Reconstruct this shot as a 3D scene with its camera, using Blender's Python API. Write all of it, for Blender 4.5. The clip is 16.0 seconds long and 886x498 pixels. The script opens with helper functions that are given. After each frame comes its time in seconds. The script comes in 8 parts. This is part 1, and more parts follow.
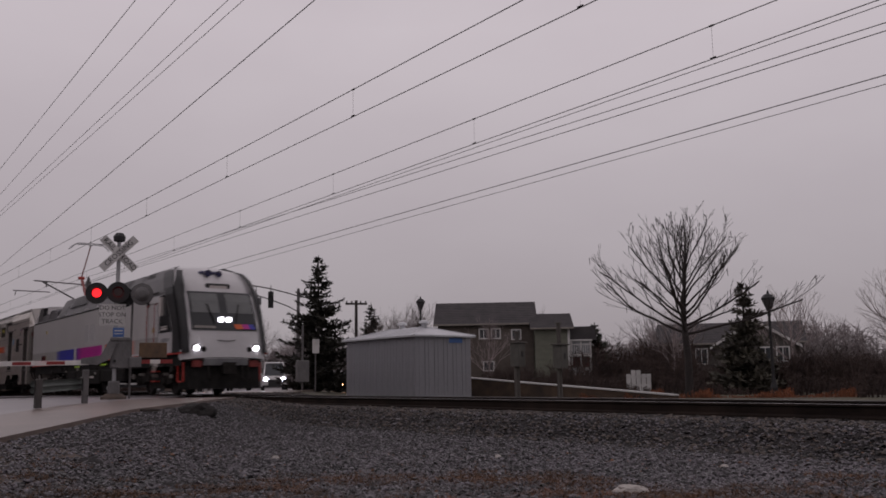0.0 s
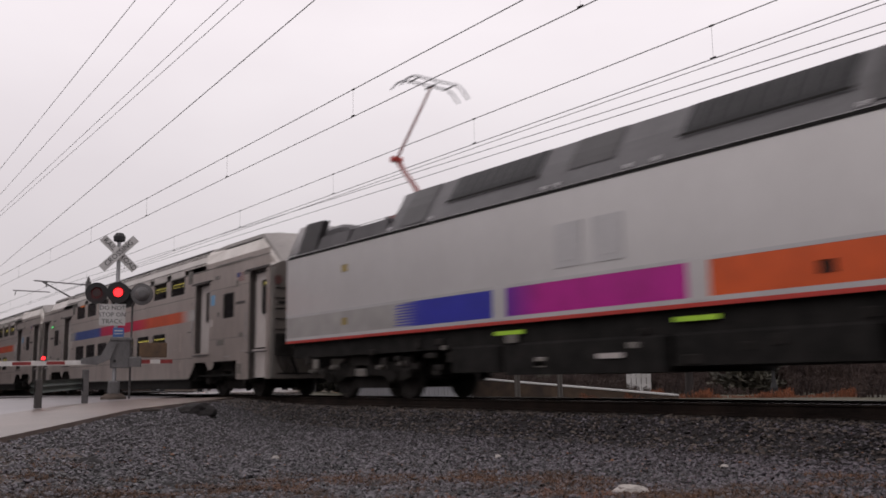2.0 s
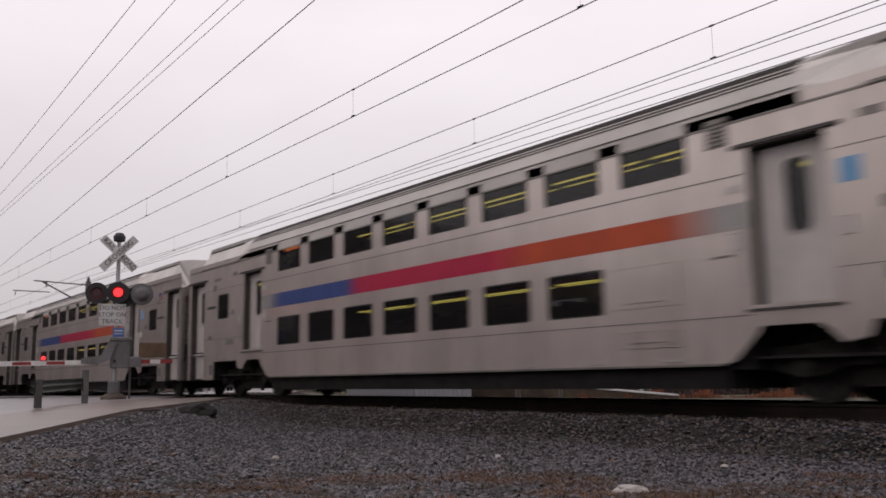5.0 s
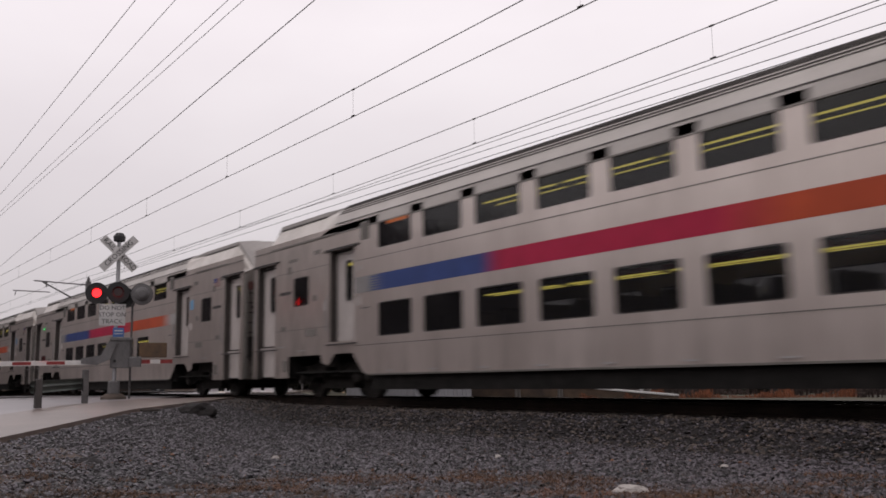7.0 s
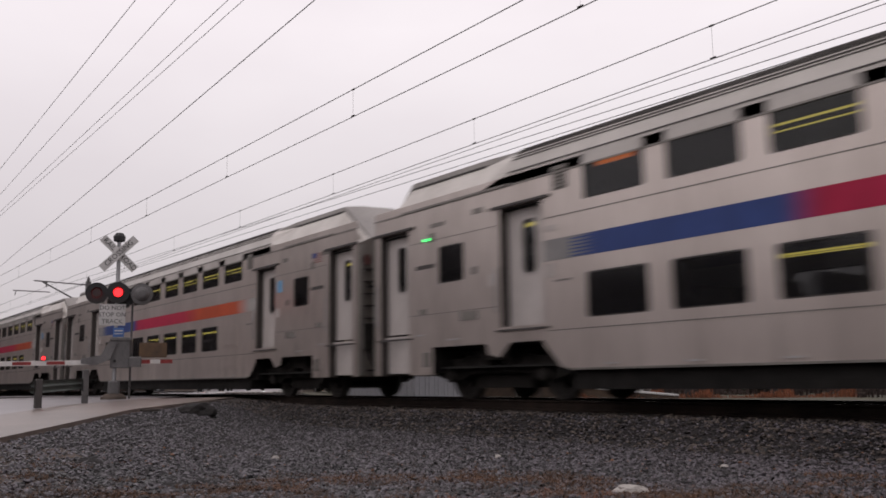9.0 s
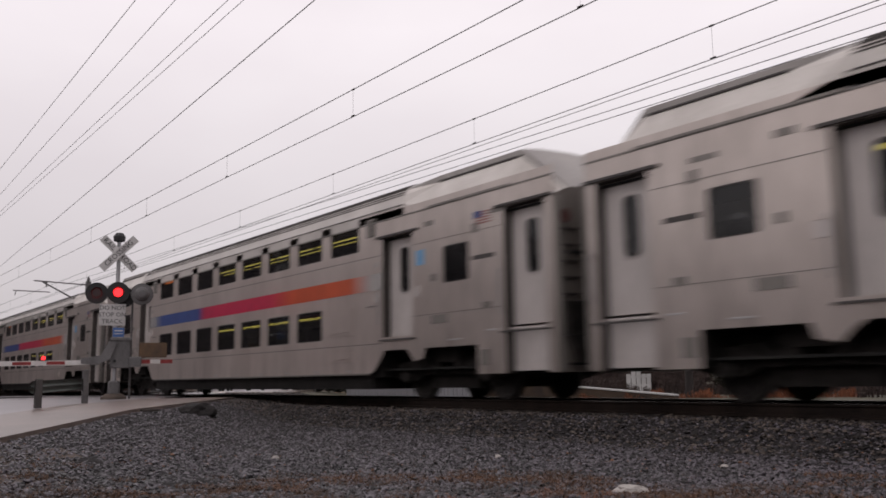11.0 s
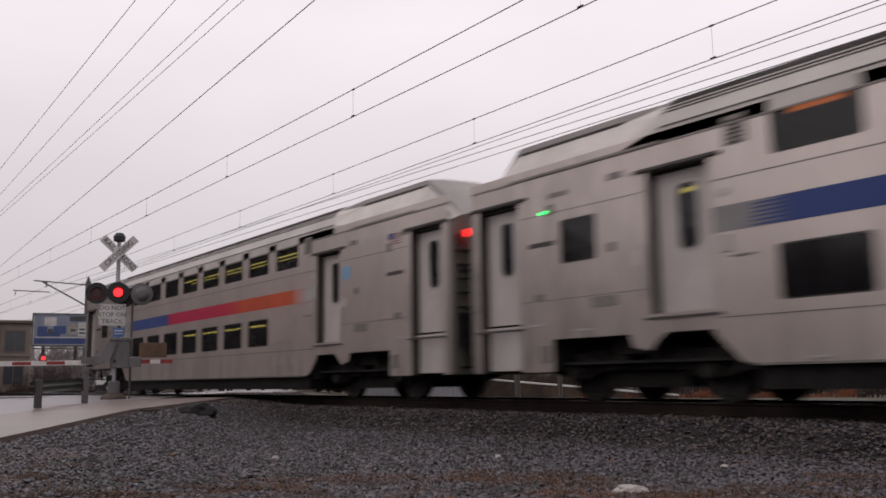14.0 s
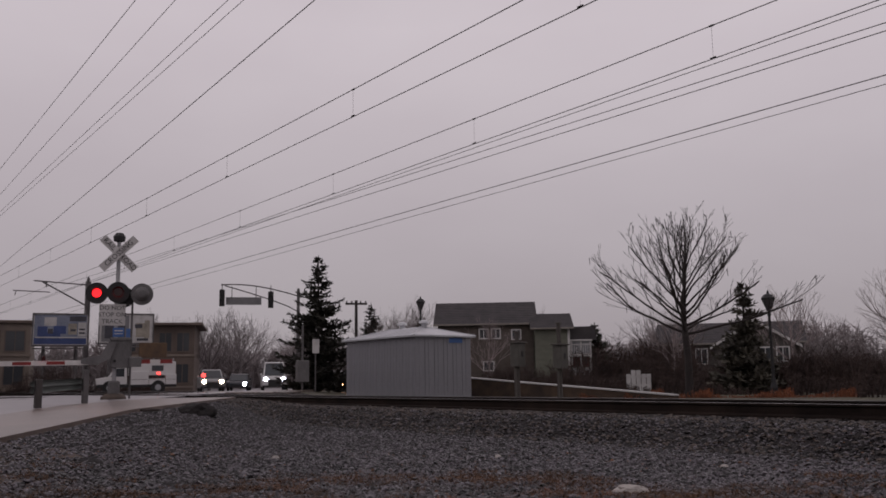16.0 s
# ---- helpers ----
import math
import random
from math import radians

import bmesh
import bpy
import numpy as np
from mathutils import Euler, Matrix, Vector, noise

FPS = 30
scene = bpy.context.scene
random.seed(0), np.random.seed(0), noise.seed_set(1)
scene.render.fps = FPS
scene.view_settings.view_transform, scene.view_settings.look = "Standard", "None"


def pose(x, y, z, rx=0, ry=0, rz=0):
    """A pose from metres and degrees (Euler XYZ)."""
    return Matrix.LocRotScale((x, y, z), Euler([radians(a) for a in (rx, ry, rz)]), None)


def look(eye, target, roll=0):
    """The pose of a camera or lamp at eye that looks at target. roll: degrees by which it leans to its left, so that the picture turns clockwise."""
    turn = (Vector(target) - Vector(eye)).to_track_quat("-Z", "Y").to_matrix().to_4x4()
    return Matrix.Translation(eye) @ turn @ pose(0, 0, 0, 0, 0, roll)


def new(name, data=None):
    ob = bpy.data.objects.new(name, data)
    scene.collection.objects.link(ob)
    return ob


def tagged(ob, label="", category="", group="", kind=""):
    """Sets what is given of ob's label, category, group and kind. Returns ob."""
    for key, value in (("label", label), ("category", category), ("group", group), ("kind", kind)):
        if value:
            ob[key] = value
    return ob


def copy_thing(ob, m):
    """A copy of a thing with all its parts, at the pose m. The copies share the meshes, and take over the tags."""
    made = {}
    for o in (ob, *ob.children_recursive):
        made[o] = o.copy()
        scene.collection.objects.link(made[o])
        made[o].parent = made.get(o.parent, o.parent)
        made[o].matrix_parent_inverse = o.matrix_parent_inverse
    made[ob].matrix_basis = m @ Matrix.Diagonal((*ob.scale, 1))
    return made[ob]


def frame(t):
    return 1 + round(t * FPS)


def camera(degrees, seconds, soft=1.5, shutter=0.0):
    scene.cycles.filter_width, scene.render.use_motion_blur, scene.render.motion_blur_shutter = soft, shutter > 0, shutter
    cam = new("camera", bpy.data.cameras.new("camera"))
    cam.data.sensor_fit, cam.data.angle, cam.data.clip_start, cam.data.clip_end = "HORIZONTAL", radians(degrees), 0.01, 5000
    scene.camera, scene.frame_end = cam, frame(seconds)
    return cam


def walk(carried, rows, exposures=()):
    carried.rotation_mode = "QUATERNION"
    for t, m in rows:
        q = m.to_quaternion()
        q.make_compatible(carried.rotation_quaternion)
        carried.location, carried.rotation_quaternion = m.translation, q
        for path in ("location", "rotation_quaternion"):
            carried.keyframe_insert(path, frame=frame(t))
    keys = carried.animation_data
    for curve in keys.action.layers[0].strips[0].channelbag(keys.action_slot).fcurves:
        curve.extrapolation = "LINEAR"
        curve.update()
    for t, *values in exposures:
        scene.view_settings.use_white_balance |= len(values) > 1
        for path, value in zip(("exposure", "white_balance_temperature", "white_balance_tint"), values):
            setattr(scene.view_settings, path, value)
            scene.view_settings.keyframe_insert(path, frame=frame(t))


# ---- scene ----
# ---------------------------------------------------------------- camera
cam = camera(53.24, 16.0, soft=1.7, shutter=0.45)
EYE = pose(0, -11.445, 0.369, 98.44, 0.83, 53.643)
walk(cam, [(0.0, EYE), (16.0, EYE)],
     exposures=[(0.0, -0.74, 6500, 16), (0.5, -0.74, 6500, 16), (0.9, -0.63, 6500, 15), (1.2, -0.42, 6500, 14), (1.5, 0.02, 6500, 11), (2.0, 0.05, 6500, 10), (3.5, 0.05, 6500, 10),
                (8.0, 0.05, 6500, 10), (14.6, 0.02, 6500, 11), (15.2, 0.0, 6500, 12), (15.5, -0.10, 6500, 12), (15.8, -0.48, 6500, 15), (16.0, -0.68, 6500, 16)])

# ---------------------------------------------------------------- sky and sun (low overcast)
world = bpy.data.worlds.new("overcast_sky")
scene.world = world
world.use_nodes = True
wn, wl = world.node_tree.nodes, world.node_tree.links
wn.clear()
w_out = wn.new("ShaderNodeOutputWorld")
w_bg = wn.new("ShaderNodeBackground")
w_sky = wn.new("ShaderNodeTexSky")
w_sky.sky_type = "NISHITA"
w_sky.sun_disc = False
w_sky.sun_elevation = radians(28)
w_sky.sun_rotation = radians(200)
w_co = wn.new("ShaderNodeTexCoord")
w_map = wn.new("ShaderNodeMapping")
w_map.inputs["Scale"].default_value = (1.0, 1.0, 2.6)
w_noise = wn.new("ShaderNodeTexNoise")
w_noise.inputs["Scale"].default_value = 1.6
w_noise.inputs["Detail"].default_value = 5
w_ramp = wn.new("ShaderNodeValToRGB")
w_ramp.color_ramp.elements[0].position, w_ramp.color_ramp.elements[0].color = 0.25, (0.88, 0.80, 0.835, 1)
w_ramp.color_ramp.elements[1].position, w_ramp.color_ramp.elements[1].color = 0.75, (1.04, 0.97, 0.995, 1)
w_dim = wn.new("ShaderNodeVectorMath")
w_dim.operation = "SCALE"
w_dim.inputs["Scale"].default_value = 0.05
w_mix = wn.new("ShaderNodeMixRGB")
w_mix.inputs["Fac"].default_value = 0.9
wl.new(w_co.outputs["Generated"], w_map.inputs["Vector"])
wl.new(w_map.outputs["Vector"], w_noise.inputs["Vector"])
wl.new(w_noise.outputs["Fac"], w_ramp.inputs["Fac"])
wl.new(w_sky.outputs["Color"], w_dim.inputs[0])
wl.new(w_dim.outputs["Vector"], w_mix.inputs["Color1"])
wl.new(w_ramp.outputs["Color"], w_mix.inputs["Color2"])
w_sep = wn.new("ShaderNodeSeparateXYZ")
w_low = wn.new("ShaderNodeMapRange")                     # the overcast is duller towards the horizon
w_low.inputs["From Min"].default_value, w_low.inputs["From Max"].default_value = 0.0, 0.38
w_low.inputs["To Min"].default_value, w_low.inputs["To Max"].default_value = 0.585, 1.05
w_mul = wn.new("ShaderNodeMixRGB")
w_mul.blend_type = "MULTIPLY"
w_mul.inputs["Fac"].default_value = 1.0
wl.new(w_co.outputs["Generated"], w_sep.inputs[0])
wl.new(w_sep.outputs["Z"], w_low.inputs["Value"])
wl.new(w_mix.outputs["Color"], w_mul.inputs["Color1"])
wl.new(w_low.outputs["Result"], w_mul.inputs["Color2"])
wl.new(w_mul.outputs["Color"], w_bg.inputs["Color"])
w_bg.inputs["Strength"].default_value = 1.0
wl.new(w_bg.outputs["Background"], w_out.inputs["Surface"])

sun_data = bpy.data.lights.new("sun", "SUN")
sun_data.energy, sun_data.angle, sun_data.color = 0.2, radians(25), (1.0, 0.96, 0.92)
sun = new("sun", sun_data)
sun.matrix_world = look((-20, -40, 40), (-12, 0, 0))


# ---------------------------------------------------------------- materials
def nodes_of(name):
    m = bpy.data.materials.new(name)
    m.use_nodes = True
    return m, m.node_tree.nodes, m.node_tree.links


def mat(name, a, b=None, rough=0.7, metal=0.0, scale=3.0, fine=40.0, bump=0.0, streak=1.0, contrast=0.22, island=0.0, spec=0.5):
    """A surface whose colour wanders between a and b on a coarse and a fine scale; streak stretches it upward."""
    b = b or tuple(c * 0.7 for c in a)
    m, n, l = nodes_of(name)
    p = n["Principled BSDF"]
    p.inputs["Roughness"].default_value, p.inputs["Metallic"].default_value = rough, metal
    p.inputs["Specular IOR Level"].default_value = spec
    co = n.new("ShaderNodeTexCoord")
    mp = n.new("ShaderNodeMapping")
    mp.inputs["Scale"].default_value = (1, 1, 1 / streak)
    l.new(co.outputs["Object"], mp.inputs["Vector"])
    n1, n2 = n.new("ShaderNodeTexNoise"), n.new("ShaderNodeTexNoise")
    n1.inputs["Scale"].default_value, n2.inputs["Scale"].default_value = scale, fine
    n1.inputs["Detail"].default_value, n2.inputs["Detail"].default_value = 4, 3
    l.new(mp.outputs["Vector"], n1.inputs["Vector"])
    l.new(mp.outputs["Vector"], n2.inputs["Vector"])
    add = n.new("ShaderNodeMath")
    add.operation = "MULTIPLY_ADD"
    add.inputs[1].default_value = 0.45
    l.new(n2.outputs["Fac"], add.inputs[0])
    l.new(n1.outputs["Fac"], add.inputs[2])
    last = add.outputs[0]
    if island:
        src = n.new("ShaderNodeNewGeometry").outputs["Random Per Island"] if island > 0 else n.new("ShaderNodeObjectInfo").outputs["Random"]
        more = n.new("ShaderNodeMath")
        more.operation = "MULTIPLY_ADD"
        more.inputs[1].default_value = abs(island)
        l.new(src, more.inputs[0])
        l.new(last, more.inputs[2])
        sub = n.new("ShaderNodeMath")
        sub.operation = "SUBTRACT"
        sub.inputs[1].default_value = abs(island) / 2
        l.new(more.outputs[0], sub.inputs[0])
        last = sub.outputs[0]
    ramp = n.new("ShaderNodeValToRGB")
    e = ramp.color_ramp.elements
    e[0].position, e[0].color = 0.725 - contrast, (*b, 1)
    e[1].position, e[1].color = 0.725 + contrast, (*a, 1)
    l.new(last, ramp.inputs["Fac"])
    l.new(ramp.outputs["Color"], p.inputs["Base Color"])
    if bump:
        bu = n.new("ShaderNodeBump")
        bu.inputs["Strength"].default_value, bu.inputs["Distance"].default_value = bump, 0.02
        l.new(n2.outputs["Fac"], bu.inputs["Height"])
        l.new(bu.outputs["Normal"], p.inputs["Normal"])
    return m


def grimed(m, amount, tail=False):
    """Road grime on a coach side: heaviest round the end doors, in patches, and along the sill."""
    n, l = m.node_tree.nodes, m.node_tree.links
    p = n["Principled BSDF"]
    src = p.inputs["Base Color"].links[0].from_socket
    co, sep = n.new("ShaderNodeTexCoord"), n.new("ShaderNodeSeparateXYZ")
    l.new(co.outputs["Object"], sep.inputs[0])
    mid = n.new("ShaderNodeMath")
    mid.operation = "SUBTRACT"
    mid.inputs[1].default_value = 12.955
    l.new(sep.outputs["X"], mid.inputs[0])
    far = n.new("ShaderNodeMath")
    far.operation = "ABSOLUTE"
    l.new(mid.outputs[0], far.inputs[0])
    ends = n.new("ShaderNodeMapRange")
    ends.inputs["From Min"].default_value, ends.inputs["From Max"].default_value = (-3.0, -9.5) if tail else (5.5, 10.5)
    ends.inputs["To Min"].default_value = 0.08
    l.new((mid if tail else far).outputs[0], ends.inputs["Value"])
    sill = n.new("ShaderNodeMapRange")
    sill.inputs["From Min"].default_value, sill.inputs["From Max"].default_value = 1.45, 0.6
    sill.inputs["To Max"].default_value = 0.9
    l.new(sep.outputs["Z"], sill.inputs["Value"])
    nz = n.new("ShaderNodeTexNoise")
    nz.inputs["Scale"].default_value, nz.inputs["Detail"].default_value = 4.0, 7
    nz.inputs["Roughness"].default_value = 0.62
    run = n.new("ShaderNodeMapping")                     # dirt runs down the sheet
    run.inputs["Scale"].default_value = (1.0, 1.0, 0.32)
    l.new(co.outputs["Object"], run.inputs["Vector"])
    l.new(run.outputs["Vector"], nz.inputs["Vector"])
    drip, drips = n.new("ShaderNodeMapping"), n.new("ShaderNodeTexNoise")   # stains that run down below the windows
    drip.inputs["Scale"].default_value = (3.0, 3.0, 0.22)
    drips.inputs["Scale"].default_value, drips.inputs["Detail"].default_value = 1.0, 5
    l.new(co.outputs["Object"], drip.inputs["Vector"])
    l.new(drip.outputs["Vector"], drips.inputs["Vector"])
    seen = n.new("ShaderNodeMapRange")
    seen.inputs["From Min"].default_value, seen.inputs["From Max"].default_value = 0.46, 0.68
    l.new(drips.outputs["Fac"], seen.inputs["Value"])
    stain = n.new("ShaderNodeMath")
    stain.operation = "MULTIPLY"
    l.new(sill.outputs["Result"], stain.inputs[0])
    l.new(seen.outputs["Result"], stain.inputs[1])
    both = n.new("ShaderNodeMath")
    both.operation = "ADD"
    l.new(ends.outputs["Result"], both.inputs[0])
    l.new(stain.outputs[0], both.inputs[1])
    fac = n.new("ShaderNodeMath")
    fac.operation = "MULTIPLY"
    l.new(both.outputs[0], fac.inputs[0])
    patch = n.new("ShaderNodeMapRange")
    patch.inputs["From Min"].default_value, patch.inputs["From Max"].default_value = 0.36, 0.64
    patch.inputs["To Min"].default_value, patch.inputs["To Max"].default_value = amount * (0.62 if tail else 0.48), amount * (0.85 if tail else 0.92)
    l.new(nz.outputs["Fac"], patch.inputs["Value"])
    per = n.new("ShaderNodeMapRange")                    # some coaches are dirtier than others
    per.inputs["To Min"].default_value, per.inputs["To Max"].default_value = 0.5, 1.15
    l.new(n.new("ShaderNodeObjectInfo").outputs["Random"], per.inputs["Value"])
    each = n.new("ShaderNodeMath")
    each.operation = "MULTIPLY"
    each.use_clamp = True
    l.new(patch.outputs["Result"], each.inputs[0])
    l.new(per.outputs["Result"], each.inputs[1])
    l.new(each.outputs[0], fac.inputs[1])
    mixer = n.new("ShaderNodeMixRGB")
    mixer.inputs["Color2"].default_value = (0.13, 0.112, 0.094, 1)
    l.new(fac.outputs[0], mixer.inputs["Fac"])
    l.new(src, mixer.inputs["Color1"])
    l.new(mixer.outputs["Color"], p.inputs["Base Color"])
    dent = n.new("ShaderNodeTexNoise")                   # slightly buckled sheet
    dent.inputs["Scale"].default_value, dent.inputs["Detail"].default_value = 2.6, 3
    l.new(co.outputs["Object"], dent.inputs["Vector"])
    bu = n.new("ShaderNodeBump")
    bu.inputs["Strength"].default_value, bu.inputs["Distance"].default_value = 0.09, 0.05
    l.new(dent.outputs["Fac"], bu.inputs["Height"])
    l.new(bu.outputs["Normal"], p.inputs["Normal"])
    return m


def glow(name, color, strength):
    m, n, l = nodes_of(name)
    p = n["Principled BSDF"]
    p.inputs["Base Color"].default_value = (*color, 1)
    p.inputs["Emission Color"].default_value = (*color, 1)
    p.inputs["Emission Strength"].default_value = strength
    return m


def banded(name, stops, rough=0.45, metal=0.0, spec=0.4):
    """Paint whose colour changes along the thing's length: stops of (metres, colour)."""
    m, n, l = nodes_of(name)
    p = n["Principled BSDF"]
    p.inputs["Roughness"].default_value, p.inputs["Metallic"].default_value = rough, metal
    p.inputs["Specular IOR Level"].default_value = spec
    co, sep, mr, ramp = n.new("ShaderNodeTexCoord"), n.new("ShaderNodeSeparateXYZ"), n.new("ShaderNodeMapRange"), n.new("ShaderNodeValToRGB")
    mr.inputs["From Max"].default_value = 26.0
    l.new(co.outputs["Object"], sep.inputs[0])
    l.new(sep.outputs["X"], mr.inputs["Value"])
    l.new(mr.outputs["Result"], ramp.inputs["Fac"])
    e = ramp.color_ramp.elements
    for i, (x, c) in enumerate(stops):
        k = e[i] if i < 2 else e.new(x / 26.0)
        k.position, k.color = x / 26.0, (*c, 1)
    nz, mixer, gain = n.new("ShaderNodeTexNoise"), n.new("ShaderNodeMixRGB"), n.new("ShaderNodeMapRange")
    nz.inputs["Scale"].default_value, nz.inputs["Detail"].default_value = 2.2, 6
    l.new(co.outputs["Object"], nz.inputs["Vector"])
    gain.inputs["To Min"].default_value, gain.inputs["To Max"].default_value = 0.62, 1.15
    l.new(nz.outputs["Fac"], gain.inputs["Value"])
    mixer.blend_type = "MULTIPLY"
    mixer.inputs["Fac"].default_value = 1
    l.new(ramp.outputs["Color"], mixer.inputs["Color1"])
    l.new(gain.outputs["Result"], mixer.inputs["Color2"])
    l.new(mixer.outputs["Color"], p.inputs["Base Color"])
    return m


def glazing(name, tint, clear, rough=0.05, spec=0.4):
    m, n, l = nodes_of(name)
    p = n["Principled BSDF"]
    p.inputs["Base Color"].default_value = (*tint, 1)
    p.inputs["Roughness"].default_value = rough
    p.inputs["Specular IOR Level"].default_value = spec
    tr, mixer = n.new("ShaderNodeBsdfTransparent"), n.new("ShaderNodeMixShader")
    mixer.inputs["Fac"].default_value = clear
    l.new(p.outputs["BSDF"], mixer.inputs[1])
    l.new(tr.outputs["BSDF"], mixer.inputs[2])
    l.new(mixer.outputs["Shader"], n["Material Output"].inputs["Surface"])
    return m


M_STEEL = grimed(mat("brushed_stainless", (0.67, 0.595, 0.555), (0.465, 0.405, 0.372), 0.28, 0.58, 0.7, 9, 0.0, 5.0, 0.3), 0.46)
M_STEEL_TAIL = grimed(mat("grimy_tail_stainless", (0.61, 0.54, 0.495), (0.425, 0.37, 0.338), 0.30, 0.56, 0.7, 9, 0.0, 5.0, 0.3), 0.82, True)
M_STEEL_DIRTY = mat("grimy_stainless", (0.26, 0.24, 0.22), (0.12, 0.11, 0.10), 0.5, 0.3, 0.9, 12, 0.0, 4.0, 0.3)
M_DOOR = mat("door_paint", (0.54, 0.495, 0.475), (0.385, 0.35, 0.33), 0.5, 0.1, 1.5, 20, 0.0, 3.0)
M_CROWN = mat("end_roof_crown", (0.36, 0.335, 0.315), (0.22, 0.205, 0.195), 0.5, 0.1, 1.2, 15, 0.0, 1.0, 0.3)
M_ROOF = mat("roof_steel", (0.56, 0.525, 0.495), (0.42, 0.39, 0.365), 0.45, 0.2, 1.2, 15, 0.0, 1.0, 0.3)
# near-black that stands for the shade in the roof's grooves
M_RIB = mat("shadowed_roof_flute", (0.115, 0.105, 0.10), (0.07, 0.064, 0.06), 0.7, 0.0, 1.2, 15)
M_POCKET = mat("shaded_door_pocket", (0.060, 0.050, 0.045), (0.030, 0.026, 0.023), 0.7, 0.0, 1.4, 12, 0.0, 3.0)
# paler than the sides: sky light on the slope is put into the colour
M_SLOPE = mat("sky_paled_roof_panel", (0.66, 0.62, 0.58), (0.48, 0.445, 0.41), 0.5, 0.0, 1.2, 15)
M_DARK = mat("undercarriage_black", (0.023, 0.021, 0.020), (0.010, 0.0095, 0.009), 0.75, 0.0, 4, 40, spec=0.10)
M_GRIME = mat("bogie_grime", (0.034, 0.030, 0.028), (0.011, 0.010, 0.009), 0.8, 0.0, 5, 40, spec=0.12)
M_TYRE = mat("wheel_steel", (0.05, 0.042, 0.038), (0.02, 0.018, 0.017), 0.6, 0.3, 5, 40)
M_VEST = mat("recess_dark", (0.07, 0.062, 0.058), (0.035, 0.031, 0.03), 0.7)
M_INNER = mat("coach_interior", (0.035, 0.033, 0.031), (0.02, 0.02, 0.02), 0.9, spec=0.1)
M_SEAT = mat("seat_vinyl", (0.05, 0.045, 0.06), (0.03, 0.03, 0.04), 0.6)
M_GLASS = glazing("tinted_window", (0.010, 0.010, 0.011), 0.45, 0.05, 0.55)
M_TUBE = glow("coach_light_tube", (1.0, 0.82, 0.18), 1.4)
M_SIGN_ON = glow("amber_sign", (1.0, 0.25, 0.06), 1.2)
M_GREEN_ON = glow("green_marker", (0.05, 1.0, 0.2), 2.0)
M_RED_ON = glow("red_marker", (1.0, 0.02, 0.015), 1.8)
GREY = (0.36, 0.345, 0.335)
M_STRIPE = banded("coach_stripe", [(5.5, (0.26, 0.25, 0.245)), (6.3, (0.25, 0.245, 0.25)), (6.75, (0.035, 0.065, 0.215)), (10.0, (0.035, 0.065, 0.22)),
                                   (10.5, (0.42, 0.012, 0.06)), (15.0, (0.42, 0.014, 0.055)), (16.2, (0.46, 0.07, 0.025)), (19.0, (0.46, 0.08, 0.03)), (19.9, GREY)], spec=0.22)
grimed(M_STRIPE, 0.42)
M_LOCO = mat("loco_silver", (0.58, 0.565, 0.56), (0.505, 0.49, 0.485), 0.33, 0.35, 0.6, 7, 0.0, 2.0, 0.3)
M_LOCO_LOW = banded("loco_band", [(0.5, GREY), (5.6, GREY), (6.3, (0.03, 0.035, 0.36)), (8.6, (0.03, 0.035, 0.36)), (8.9, (0.10, 0.02, 0.30)),
                                  (9.8, (0.46, 0.012, 0.26)), (12.9, (0.46, 0.012, 0.26)), (13.2, (0.66, 0.10, 0.02)), (16.2, (0.66, 0.10, 0.02)), (17.0, GREY)], 0.35)
M_LOCO_ROOF = mat("loco_roof_grey", (0.13, 0.125, 0.13), (0.085, 0.082, 0.085), 0.5, 0.1, 1.0, 12)
M_LOCO_PANEL = mat("loco_roof_panel", (0.060, 0.056, 0.058), (0.035, 0.033, 0.034), 0.42, 0.1, 1.0, 12)
M_SCREEN = mat("sky_paled_screen", (0.115, 0.12, 0.118), (0.075, 0.08, 0.08), 0.07, 0.0, 0.8, 4, spec=0.6)
M_LOCO_DARK = mat("loco_charcoal", (0.028, 0.028, 0.03), (0.018, 0.018, 0.019), 0.45, 0.0, 1.0, 12, spec=0.25)
M_WHITE = mat("loco_white", (0.50, 0.49, 0.495), (0.42, 0.41, 0.415), 0.28, 0.05, 1.0, 12)
M_STRIPE_B = mat("stripe_blue", (0.035, 0.065, 0.215), (0.028, 0.05, 0.17), 0.45, spec=0.22)
M_FLAG = mat("faded_flag", (0.30, 0.13, 0.12), (0.22, 0.11, 0.10), 0.6)
M_RED = mat("signal_red_paint", (0.48, 0.038, 0.025), (0.34, 0.028, 0.02), 0.4)
M_PANTO = mat("pantograph_red", (0.32, 0.09, 0.075), (0.2, 0.05, 0.05), 0.5)
M_ORANGE = mat("emblem_orange", (0.66, 0.12, 0.02), (0.5, 0.09, 0.02), 0.4)
M_MAGENTA = mat("emblem_magenta", (0.46, 0.012, 0.26), (0.36, 0.01, 0.2), 0.4)
M_INDIGO = mat("emblem_blue", (0.03, 0.035, 0.36), (0.025, 0.03, 0.28), 0.4)
M_YELLOW = mat("lime_reflective", (0.45, 0.75, 0.05), (0.35, 0.6, 0.04), 0.4)
M_HEAD = glow("headlamp_white", (0.93, 0.93, 1.0), 14.0)
M_ALU = mat("galvanised", (0.42, 0.42, 0.43), (0.27, 0.27, 0.28), 0.5, 0.5, 3, 30)


